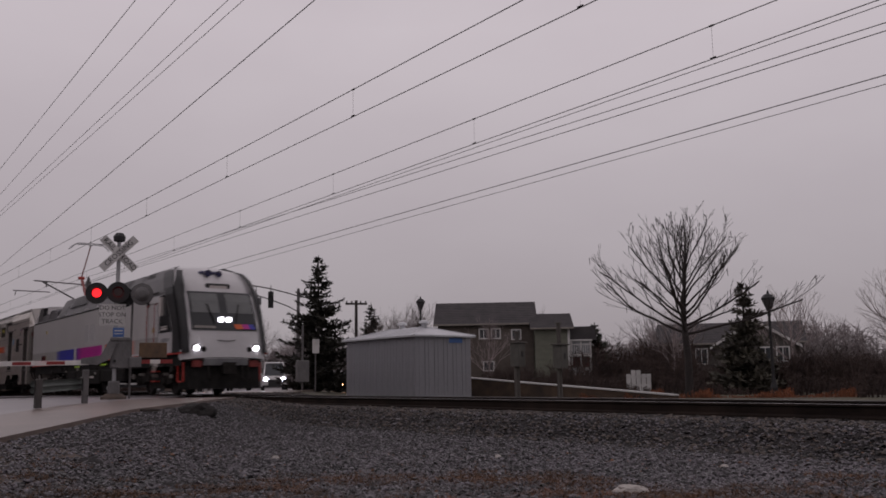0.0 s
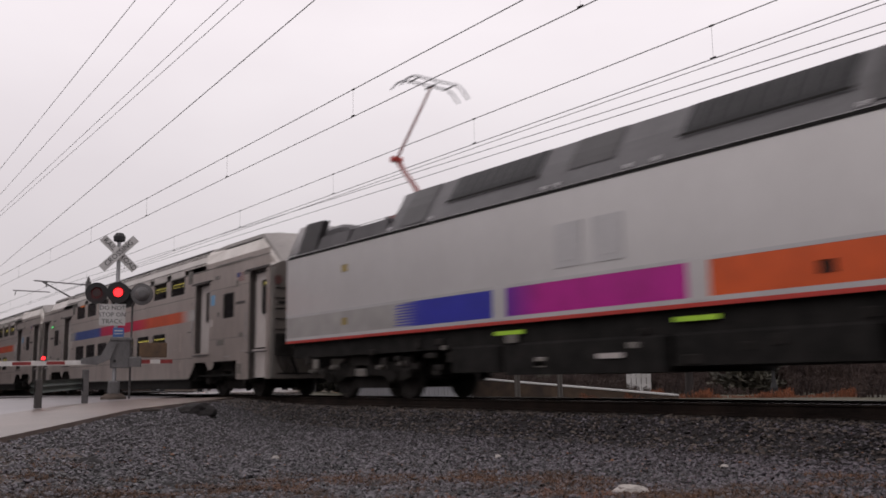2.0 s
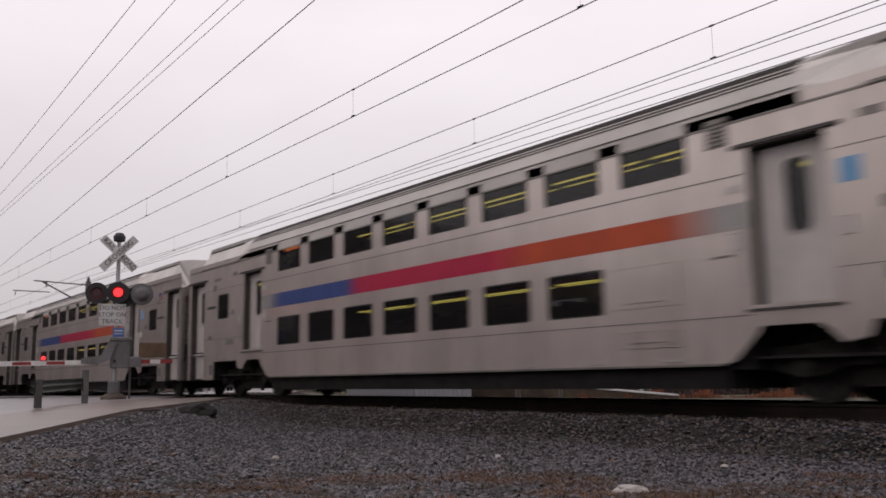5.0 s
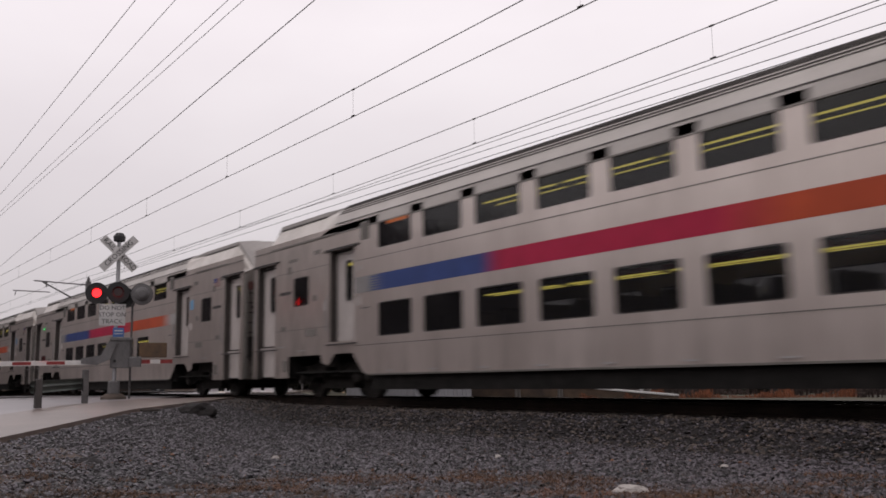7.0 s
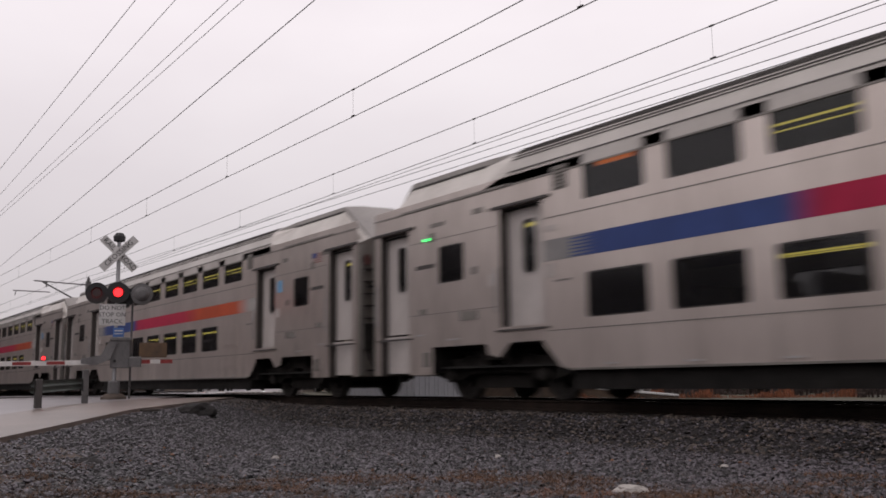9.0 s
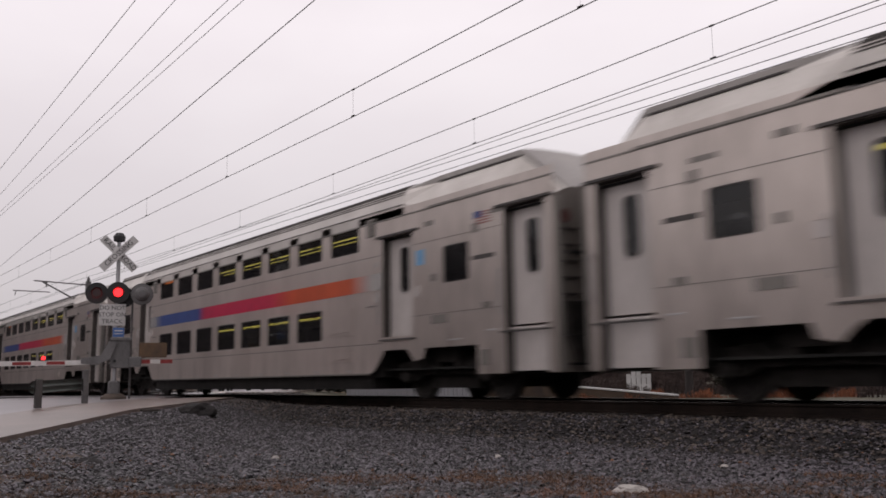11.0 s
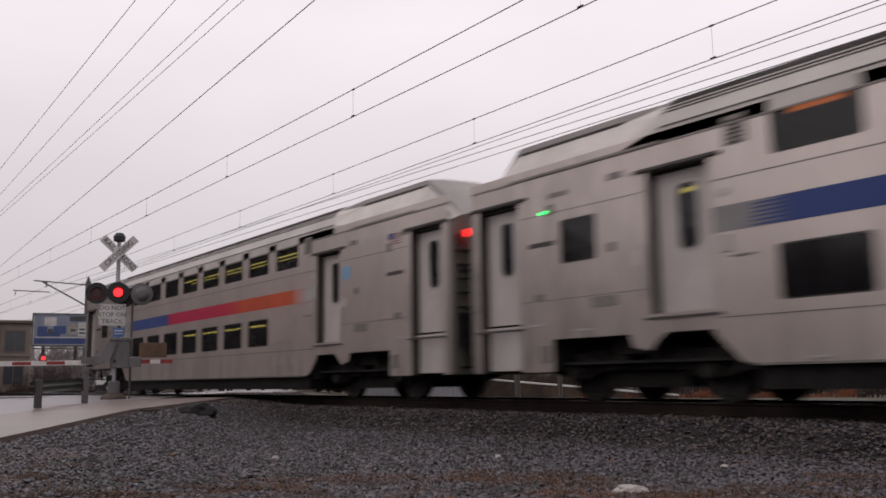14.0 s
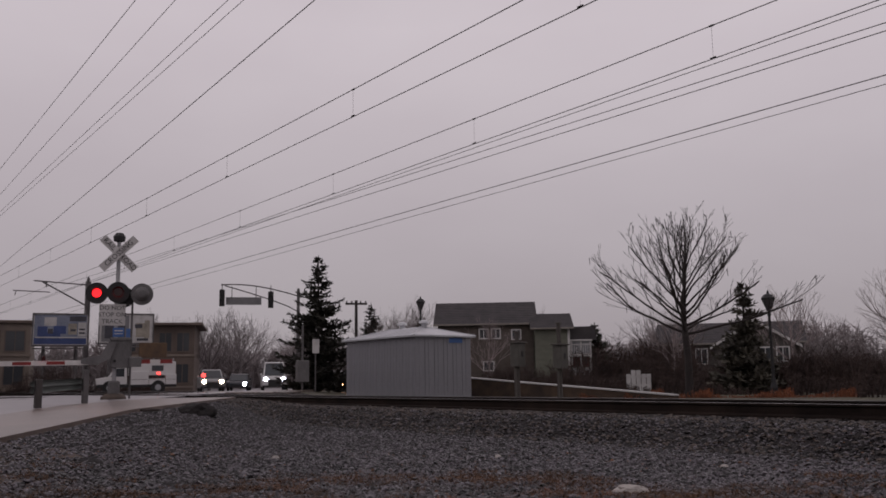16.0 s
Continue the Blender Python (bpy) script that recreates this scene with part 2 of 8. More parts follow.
# ---------------------------------------------------------------- mesh builders
class Shape:
    """Collects vertices and faces of one part."""

    def __init__(self):
        self.v, self.f = [], []

    def add(self, pts, faces):
        k = len(self.v)
        self.v += [tuple(p) for p in pts]
        self.f += [tuple(i + k for i in f) for f in faces]
        return self

    def box(self, x0, x1, y0, y1, z0, z1):
        p = [(x, y, z) for z in (z0, z1) for y in (y0, y1) for x in (x0, x1)]
        return self.add(p, [(0, 2, 3, 1), (4, 5, 7, 6), (0, 1, 5, 4), (2, 6, 7, 3), (0, 4, 6, 2), (1, 3, 7, 5)])

    def cbox(self, x0, x1, y0, y1, z0, z1, c=0.02):
        """A box with chamfered upright and top edges."""
        def ring(z, d):
            a, b, e, g = x0 + d, x1 - d, y0 + d, y1 - d
            return [(a + c, e, z), (b - c, e, z), (b, e + c, z), (b, g - c, z), (b - c, g, z), (a + c, g, z), (a, g - c, z), (a, e + c, z)]
        p = ring(z0, 0) + ring(z1 - c, 0) + ring(z1, c)
        f = [tuple(range(7, -1, -1)), tuple(range(16, 24))]
        for k in (0, 8):
            f += [(k + i, k + (i + 1) % 8, k + 8 + (i + 1) % 8, k + 8 + i) for i in range(8)]
        return self.add(p, f)

    def tube(self, p0, p1, r0, r1=None, n=8):
        r1 = r0 if r1 is None else r1
        a, b = Vector(p0), Vector(p1)
        q = (b - a).to_track_quat("Z", "Y")
        ring = [Vector((math.cos(2 * math.pi * i / n), math.sin(2 * math.pi * i / n), 0)) for i in range(n)]
        pts = [a + q @ (c * r0) for c in ring] + [b + q @ (c * r1) for c in ring]
        f = [(i, (i + 1) % n, n + (i + 1) % n, n + i) for i in range(n)] + [tuple(range(n - 1, -1, -1)), tuple(range(n, 2 * n))]
        return self.add(pts, f)

    def path(self, pts, r, n=5):
        for a, b in zip(pts, pts[1:]):
            self.tube(a, b, r, r, n)
        return self

    def loft(self, rings, closed=False, caps=False):
        n = len(rings[0])
        m = n if closed else n - 1
        pts = [p for r in rings for p in r]
        f = [(k * n + i, k * n + (i + 1) % n, (k + 1) * n + (i + 1) % n, (k + 1) * n + i) for k in range(len(rings) - 1) for i in range(m)]
        if caps:
            f += [tuple(range(n - 1, -1, -1)), tuple(range((len(rings) - 1) * n, len(rings) * n))]
        return self.add(pts, f)

    def prism(self, poly, axis, a, b):
        """A polygon of (u, v) pairs pushed along an axis from a to b."""
        put = {"x": lambda u, v, w: (w, u, v), "y": lambda u, v, w: (u, w, v), "z": lambda u, v, w: (u, v, w)}[axis]
        return self.loft([[put(u, v, a) for u, v in poly], [put(u, v, b) for u, v in poly]], True, True)

    def lathe(self, prof, c=(0, 0, 0), n=16):
        """prof: (radius, height) pairs turned round the upright through c."""
        return self.loft([[(c[0] + r * math.cos(2 * math.pi * i / n), c[1] + r * math.sin(2 * math.pi * i / n), c[2] + z) for i in range(n)] for r, z in prof], True, True)

    def mesh(self, name):
        me = bpy.data.meshes.new(name)
        me.from_pydata(self.v, [], self.f)
        me.update()
        bm = bmesh.new()
        bm.from_mesh(me)
        bmesh.ops.recalc_face_normals(bm, faces=bm.faces)
        bm.to_mesh(me)
        bm.free()
        return me


def part(name, shape, material, parent=None, label="", bevel=0.0, smooth=False, at=None):
    me = shape if isinstance(shape, bpy.types.Mesh) else shape.mesh(name)
    if not me.materials:
        me.materials.append(material)
    ob = new(name, me)
    if at is not None:
        ob.matrix_basis = at
    if parent is not None:
        ob.parent = parent
    if label:
        ob["label"] = label
    if smooth:
        me.polygons.foreach_set("use_smooth", [True] * len(me.polygons))
    if bevel:
        bv = ob.modifiers.new("edge", "BEVEL")
        bv.width, bv.segments, bv.limit_method = bevel, 2, "ANGLE"
    return ob


def thing(name, label, category, group="", kind="", at=None):
    ob = new(name)
    ob.empty_display_size = 0.2
    if at is not None:
        ob.matrix_basis = at
    return tagged(ob, label, category, group, kind)


# ---------------------------------------------------------------- ground, track, road
M_BALLAST = mat("wet_ballast_bed", (0.030, 0.027, 0.027), (0.009, 0.008, 0.008), 0.9, 0, 1.3, 28, 0.9, 1.0, 0.26, spec=0.15)
M_STONE = mat("ballast_stone", (0.100, 0.088, 0.101), (0.0045, 0.004, 0.0045), 0.36, 0, 0.6, 30, 0.3, 1.0, 0.27, 1.0, 0.4)
M_STONE_N = mat("earthy_ballast_stone", (0.058, 0.044, 0.045), (0.005, 0.004, 0.004), 0.5, 0, 0.6, 30, 0.3, 1.0, 0.30, 1.1, 0.3)
M_STONE_R = mat("rusty_ballast_stone", (0.20, 0.10, 0.055), (0.06, 0.03, 0.018), 0.7, 0, 0.6, 30, 0.3, 1.0, 0.28, 0.9, 0.3)
M_STONE_P = mat("sparkle_chip", (0.30, 0.28, 0.30), (0.12, 0.11, 0.12), 0.4, 0, 0.6, 30, 0.3, 1.0, 0.3, 1.0, 0.5)
M_STONE_B = mat("brownish_ballast_stone", (0.092, 0.073, 0.062), (0.006, 0.005, 0.0045), 0.6, 0, 1.2, 30, 0.3, 1.0, 0.28, 0.9, 0.3)
M_STONE_C = mat("single_ballast_stone", (0.098, 0.092, 0.10), (0.03, 0.028, 0.03), 0.55, 0, 2.0, 6, 0.3, 1.0, 0.3, -0.6)
M_DRY = mat("dry_blades", (0.15, 0.078, 0.045), (0.06, 0.035, 0.022), 0.9, 0, 1.5, 20)
M_RUSSET = mat("russet_litter", (0.21, 0.085, 0.045), (0.075, 0.034, 0.022), 0.9, 0, 1.5, 20)
M_SOIL = mat("dead_grass_soil", (0.085, 0.055, 0.035), (0.03, 0.022, 0.018), 0.9, 0, 1.5, 30, 0.8)
M_GRASS = mat("winter_lawn", (0.070, 0.066, 0.036), (0.035, 0.030, 0.020), 0.9, 0, 0.4, 12, 0.6)
M_ASPHALT = mat("wet_asphalt", (0.235, 0.215, 0.225), (0.14, 0.127, 0.134), 0.30, 0, 0.35, 30, 0.02, spec=0.9)
M_CONCRETE = mat("damp_concrete", (0.215, 0.166, 0.143), (0.10, 0.077, 0.067), 0.32, 0, 0.9, 22, 0.25, 1.0, 0.32)
M_LINE = mat("road_paint", (0.62, 0.61, 0.60), (0.4, 0.39, 0.38), 0.5, 0, 2, 30)
M_RAIL = mat("rusty_rail", (0.030, 0.021, 0.017), (0.012, 0.009, 0.008), 0.8, 0.0, 2, 30, spec=0.1)
M_RAILTOP = mat("polished_rail", (0.20, 0.19, 0.19), (0.12, 0.115, 0.115), 0.25, 0.9, 2, 30)
M_TIE = mat("creosote_tie", (0.05, 0.04, 0.034), (0.02, 0.016, 0.014), 0.85, 0, 3, 30, 0.4)

ROAD = Vector((-0.85, 0.527, 0)).normalized()
ROAD_L = Vector((-0.527, -0.85, 0)).normalized()
EDGE = Vector((-16.1, -8.6, 0))


def ground_height(x, y):
    """Track bed, shoulder and the flat beside it, rising to the level crossing."""
    bed = -0.21
    low = -0.47
    if y < 0:
        k = min(1.0, max(0.0, (-1.75 - y) / 1.5))
    else:
        k = min(1.0, max(0.0, (y - 1.75) / 1.1))
    z = bed + (low - bed) * (k * k * (3 - 2 * k))
    d = (Vector((x, y, 0)) - EDGE).dot(ROAD_L)          # metres on the road's side of its edge line
    r = min(1.0, max(0.0, (d + 4.75) / 2.6))
    far = min(1.0, max(0.0, (-x - 40) / 30))
    top = -0.07 - 0.25 * far
    if y < -7:
        top -= 0.05 * min(4.0, -7 - y)
    return z + (top - z) * r * r * (3 - 2 * r)


def spread(lo, hi, near, growth=1.35, step=0.35):
    """Grid lines close together in near, growing apart outside."""
    out = list(np.arange(near[0], near[1] + 1e-6, step))
    s = step
    while out[0] > lo:
        s *= growth
        out.insert(0, out[0] - s)
    s = step
    while out[-1] < hi:
        s *= growth
        out.append(out[-1] + s)
    return out


gx, gy = spread(-900, 600, (-34, 4)), spread(-300, 1200, (-13, 10))
g = Shape()
g.add([(x, y, ground_height(x, y) + (0.025 * noise.noise((x * 1.7, y * 1.7, 0)) if -34 < x < 4 and -13 < y < 10 else 0)) for y in gy for x in gx],
      [(j * len(gx) + i, j * len(gx) + i + 1, (j + 1) * len(gx) + i + 1, (j + 1) * len(gx) + i) for j in range(len(gy) - 1) for i in range(len(gx) - 1)])
ground = part("ground", g, M_GRASS, smooth=True)
for m in (M_BALLAST, M_SOIL):
    ground.data.materials.append(m)
for poly in ground.data.polygons:
    cx, cy, _ = poly.center
    if -9.4 + 0.8 * noise.noise((cx * 0.6, cy * 0.6, 3)) < cy < 8.2 and -600 < cx < 300:
        poly.material_index = 1
    elif cy <= -8 and cx > -20:
        poly.material_index = 2
tagged(ground, "dark wet gravel and dead winter grass", "ground", kind="structure")


def sheet(name, pts, material, z=0.03, label="", category="road"):
    """A thin slab that follows a straight strip of corners."""
    s = Shape()
    s.prism([(p[0], p[1]) for p in pts], "z", z - 0.12, z)
    ob = part(name, s, material)
    return tagged(ob, label, category, kind="structure")


def on_road(along, left):
    p = EDGE + ROAD * along + ROAD_L * left
    return (p.x, p.y)


def road_strip(name, left0, left1, a0, a1, material, label, lift, category="road", steps=40):
    """A strip along the road that follows the ground."""
    s = Shape()
    rows = []
    for i in range(steps + 1):
        a = a0 + (a1 - a0) * i / steps
        row = []
        for left in (left0, left1):
            x, y = on_road(a, left)
            row.append((x, y, ground_height(x, y) + lift))
        rows.append([(*row[0][:2], row[0][2] - 0.15), row[0], row[1], (*row[1][:2], row[1][2] - 0.15)])
    s.loft(rows, True, True)
    return tagged(part(name, s, material), label, category, kind="structure")


road_strip("road", 0.05, 60, -40, 130, M_ASPHALT, "wet grey asphalt road over the level crossing", 0.05)
road_strip("pavement", -2.28, 0.05, -12, 10.2, M_CONCRETE, "damp tan concrete apron beside the road", 0.058, "pavement")
road_strip("pavement_far", -2.6, 0.05, 23.0, 60, M_CONCRETE, "damp concrete kerb strip beyond the tracks", 0.06, "pavement")
line = Shape()
for a0, a1 in ((-30, 2.2),):
    line.loft([[(*on_road(a, l), ground_height(*on_road(a, l)) + 0.056) for l in (0.35, 0.55)] for a in np.linspace(a0, a1, 24)])
tagged(part("road_marking", line, M_LINE), "worn white edge line on wet asphalt", "road marking", kind="structure")


def rail_track(name, y0, label, sink=0.0):
    """Two rails on ties; sink lowers the track between the crossing and the right-hand end."""
    t = thing(name, label, "railway track", kind="structure")
    drop = lambda x: -sink * min(1.0, max(0.0, (x + 44) / 18))
    prof = [(-0.07, -0.185), (0.07, -0.185), (0.07, -0.165), (0.012, -0.14), (0.012, -0.045), (0.036, -0.03), (0.036, -0.004), (-0.036, -0.004), (-0.036, -0.03),
            (-0.012, -0.045), (-0.012, -0.14), (-0.07, -0.165)]
    head = [(-0.033, -0.004), (0.033, -0.004), (0.028, 0.0), (-0.028, 0.0)]
    stops = (-420, -44, -26, 160)
    for y in (y0 - 0.752, y0 + 0.752):
        r = part("rail", Shape().loft([[(x, y + u, v + drop(x)) for u, v in prof] for x in stops], True, True), M_RAIL, t)
        part("running_surface", Shape().loft([[(x, y + u, v + drop(x)) for u, v in head] for x in stops], True, True), M_RAILTOP, r, "polished railhead")
    tie = Shape().cbox(-0.11, 0.11, y0 - 1.3, y0 + 1.3, -0.36, -0.185, 0.012).mesh("tie")
    rest = Shape()
    for i in range(-300, 60):
        x = i * 0.56
        if -46 < x < 12:
            part("tie", tie, M_TIE, t, at=pose(x + random.uniform(-0.02, 0.02), 0, drop(x) + random.uniform(-0.01, 0.005)))
        else:
            rest.cbox(x - 0.11, x + 0.11, y0 - 1.3, y0 + 1.3, -0.36 + drop(x), -0.185 + drop(x), 0.012)
    tagged(part("far_ties", rest, M_TIE, t), kind="stuff")
    return t


rail_track("track_near", 0.0, "rusty steel rails on dark timber ties in ballast")
rail_track("track_far", 4.38, "second pair of rails, lower, beyond the first", 0.26)


# ---------------------------------------------------------------- the train
LEN = 25.91                      # coupler to coupler of a coach
SIDE = 1.525
END, E1, E2, W1, W2, Q1, Q2 = 0.36, 0.576, 1.631, 2.641, 3.424, 4.469, 5.557
WS, WP, WW = 6.529, 1.66, 1.242
UPPER, LOWER, VEST_Z, QD = (3.165, 3.88), (1.30, 2.01), (2.19, 2.90), (1.26, 3.33)
UP_X = [(WS + i * WP, WS + i * WP + WW) for i in range(8)]
LOW_X = UP_X[:7]


def side_openings(flip, tail=False):
    o = [(E1, E2, 1.1 if tail else 0.47, 3.36, "end"), (LEN - E2, LEN - E1, 0.47, 3.36, "end"), (Q1, Q2, *QD, "door"), (LEN - Q2, LEN - Q1, *QD, "door"),
         (W1, W2, *VEST_Z, "win")]
    if not tail:
        o.append((LEN - W2, LEN - W1, *VEST_Z, "win"))
    o += [(a, b, *UPPER, "win") for a, b in UP_X] + [(a, b, *LOWER, "win") for a, b in LOW_X]
    return [(LEN - b, LEN - a, c, d, k) for a, b, c, d, k in o] if flip else o


def rounded(x0, x1, z0, z1, r=0.07, n=3):
    """Corner points of a rounded rectangle."""
    pts = []
    for cx, cz, a0 in ((x1 - r, z0 + r, -90), (x1 - r, z1 - r, 0), (x0 + r, z1 - r, 90), (x0 + r, z0 + r, 180)):
        pts += [(cx + r * math.cos(radians(a0 + 90 * i / n)), cz + r * math.sin(radians(a0 + 90 * i / n))) for i in range(n + 1)]
    return pts


def coach_side(y, openings, tail=False):
    """One side wall as a sheet with its openings left free, and the reveals of the openings."""
    s = Shape()
    xs = sorted({END, 2.42, 6.03, LEN - 6.03, LEN - 2.42, LEN - END, *[o[0] for o in openings], *[o[1] for o in openings]})
    zs = sorted({0.47, 1.1, 0.53, 0.99, 3.40, 3.72, *[o[2] for o in openings], *[o[3] for o in openings]})
    inner = y - math.copysign(0.05, y)
    for x0, x1 in zip(xs, xs[1:]):
        mx = (x0 + x1) / 2
        ends = min(mx, LEN - mx)
        floor_z = 0.99 if tail and mx < 6.03 else 0.47 if ends < 2.42 else 0.99 if ends < 6.03 else 0.53
        for z0, z1 in zip(zs, zs[1:]):
            mz = (z0 + z1) / 2
            if mz < floor_z or (ends < 1.4 and mz > 3.4 and ends < 0.3):
                continue
            if any(a < mx < b and c < mz < d for a, b, c, d, _ in openings):
                continue
            s.add([(x0, y, z0), (x1, y, z0), (x1, y, z1), (x0, y, z1)], [(0, 1, 2, 3)])
    for k in (1, -1):
        bx = lambda u: u if k > 0 else LEN - u
        s.add([(bx(6.03), y, 0.53), (bx(6.03), y, 0.99), (bx(5.50), y, 0.99), (bx(5.55), y, 0.90), (bx(5.92), y, 0.56)], [(0, 1, 2, 3, 4)])
        s.add([(bx(4.02), y, 0.99), (bx(4.72), y, 0.99), (bx(4.58), y, 0.90), (bx(4.40), y, 0.74), (bx(4.10), y, 0.80)], [(0, 1, 2, 3, 4)])
    for a, b, c, d, kind in openings:
        if kind == "win":
            r = 0.06
            for cx, cz, sx, sz in ((a, c, 1, 1), (b, c, -1, 1), (b, d, -1, -1), (a, d, 1, -1)):
                arc = [(cx + sx * r * (1 - math.sin(t)), y, cz + sz * r * (1 - math.cos(t))) for t in (0, 0.39, 0.785, 1.18, 1.571)]
                s.add([(cx, y, cz)] + arc, [(0, i, i + 1) for i in range(1, 5)])
        if kind != "win":
            continue
        deep = inner
        for p, q in (((a, c), (b, c)), ((b, c), (b, d)), ((b, d), (a, d)), ((a, d), (a, c))):
            s.add([(p[0], y, p[1]), (q[0], y, q[1]), (q[0], deep, q[1]), (p[0], deep, p[1])], [(0, 1, 2, 3)])
    return s


def roof_ring(x, e):
    """Roof section at x; e runs from 0 at the sloped end to 1 at the raised end deck, 2 at the long middle roof."""
    end0 = [(1.525, 3.36), (1.50, 3.39), (1.36, 3.45), (1.24, 3.50), (1.18, 3.53), (0.8, 3.58), (0, 3.60)]
    end1 = [(1.525, 3.72), (1.515, 3.76), (1.27, 4.25), (1.245, 4.27), (1.24, 4.40), (0.8, 4.46), (0, 4.49)]
    mid2 = [(1.525, 3.72), (1.525, 3.95), (1.47, 4.15), (1.38, 4.27), (1.24, 4.37), (0.8, 4.47), (0, 4.52)]
    a, b, k = (end0, end1, e) if e <= 1 else (end1, mid2, e - 1)
    h = [(u + (p - u) * k, v + (q - v) * k) for (u, v), (p, q) in zip(a, b)]
    return [(x, -u, v) for u, v in h] + [(x, u, v) for u, v in reversed(h[:-1])]


def bogie_meshes():
    f = Shape()
    for y in (-1.02, 1.02):
        f.prism([(-1.85, 0.45), (-1.85, 0.72), (-0.7, 0.80), (-0.5, 0.62), (0.5, 0.62), (0.7, 0.80), (1.85, 0.72), (1.85, 0.45), (1.5, 0.36), (1.1, 0.36), (0.8, 0.48), (-0.8, 0.48), (-1.1, 0.36), (-1.5, 0.36)],
                "y", y - 0.09, y + 0.09)
        for x in (-1.3, 1.3):
            f.tube((x, y - 0.12, 0.457), (x, y + 0.22 * (1 if y > 0 else -1), 0.457), 0.15, 0.12, 10)
        for x in (-0.35, 0.35):
            f.tube((x, y, 0.5), (x, y, 0.98), 0.17, 0.17, 10)
    f.box(-0.45, 0.45, -1.2, 1.2, 0.72, 0.98)
    f.box(-0.75, 0.75, -0.95, 0.95, 0.22, 0.9)
    f.box(-1.75, 1.75, -0.6, 0.6, 0.5, 0.9)
    f.box(-1.7, -1.5, -0.9, 0.9, 0.5, 0.66)
    f.box(1.5, 1.7, -0.9, 0.9, 0.5, 0.66)
    w = Shape()
    for s in (-1, 1):
        rings = [(0.49, 0.66), (0.457, 0.67), (0.455, 0.79), (0.38, 0.80), (0.36, 0.77), (0.14, 0.77), (0.12, 0.82)]
        w.loft([[(r * math.cos(2 * math.pi * i / 24), s * y, r * math.sin(2 * math.pi * i / 24)) for i in range(24)] for r, y in rings], True, True)
    w.tube((0, -0.7, 0), (0, 0.7, 0), 0.085, 0.085, 10)
    w.box(-0.05, 0.05, -0.84, 0.84, 0.2, 0.26)
    return f.mesh("bogie_frame"), w.mesh("wheelset")


BOGIE, WHEELSET = bogie_meshes()
wheelsets = []


def add_bogie(owner, x):
    b = part("bogie", BOGIE, M_GRIME, owner, at=pose(x, 0, 0))
    for dx in (-1.3, 1.3):
        w = part("wheelset", WHEELSET, M_TYRE, b, at=pose(dx, 0, 0.457))


WINDOW_CACHE = {}


def window_mesh(w, h):
    key = (round(w, 3), round(h, 3))
    if key not in WINDOW_CACHE:
        pane = Shape().prism(rounded(0.012, w - 0.012, 0.012, h - 0.012, 0.05), "y", -0.006, 0.006).mesh("window")
        rim = Shape()
        a, b = rounded(0, w, 0, h, 0.055), rounded(0.022, w - 0.022, 0.022, h - 0.022, 0.045)
        rim.loft([[(x, -0.012, z) for x, z in a], [(x, -0.02, z) for x, z in b], [(x, 0.012, z) for x, z in b], [(x, 0.012, z) for x, z in a]], True)
        WINDOW_CACHE[key] = (pane, rim.mesh("window_seal"))
    return WINDOW_CACHE[key]


DOOR_CACHE = {}


def door_meshes(w, z0, z1, trap):
    key = (round(w, 2), trap, z0)
    if key not in DOOR_CACHE:
        leaf = Shape()
        gx0, gx1, gz0, gz1 = w * 0.385, w * 0.70, 2.16 - z0, 3.10 - z0
        h = z1 - z0
        low = 1.30 - z0 if trap else 0.0
        for x0, x1, a, b in ((0.03, gx0, low, h), (gx1, w - 0.03, low, h), (gx0, gx1, low, gz0), (gx0, gx1, gz1, h)):
            leaf.box(x0, x1, -0.025, 0.025, a, b)
        for k in (-1, 1):                                # pressed rim round the glass
            a, b = rounded(gx0 - 0.05, gx1 + 0.05, gz0 - 0.05, gz1 + 0.05, 0.15, 5), rounded(gx0, gx1, gz0, gz1, 0.12, 5)
            leaf.loft([[(x, k * 0.026, z) for x, z in a], [(x, k * 0.042, z) for x, z in b], [(x, k * 0.012, z) for x, z in b]], True)
            for x0, z0_, sx, sz in ((gx0, gz0, 1, 1), (gx1, gz0, -1, 1), (gx1, gz1, -1, -1), (gx0, gz1, 1, -1)):
                arc = [(x0 + sx * 0.12 * (1 - math.sin(t)), k * 0.018, z0_ + sz * 0.12 * (1 - math.cos(t))) for t in (0, 0.39, 0.785, 1.18, 1.571)]
                leaf.add([(x0, k * 0.018, z0_)] + arc, [(0, i, i + 1) for i in range(1, 5)])
        glass = Shape().prism(rounded(gx0 - 0.01, gx1 + 0.01, gz0 - 0.01, gz1 + 0.01, 0.06), "y", -0.012, 0.012)
        step = Shape()
        if trap:
            step.box(0.03, w - 0.03, -0.03, 0.03, 0.04, 1.17 - z0 + 0.04)
            step.box(0.0, w, -0.09, 0.03, 1.215 - z0, 1.255 - z0)
        DOOR_CACHE[key] = (leaf.mesh("door"), glass.mesh("door_window"), step.mesh("trap") if trap else None)
    return DOOR_CACHE[key]


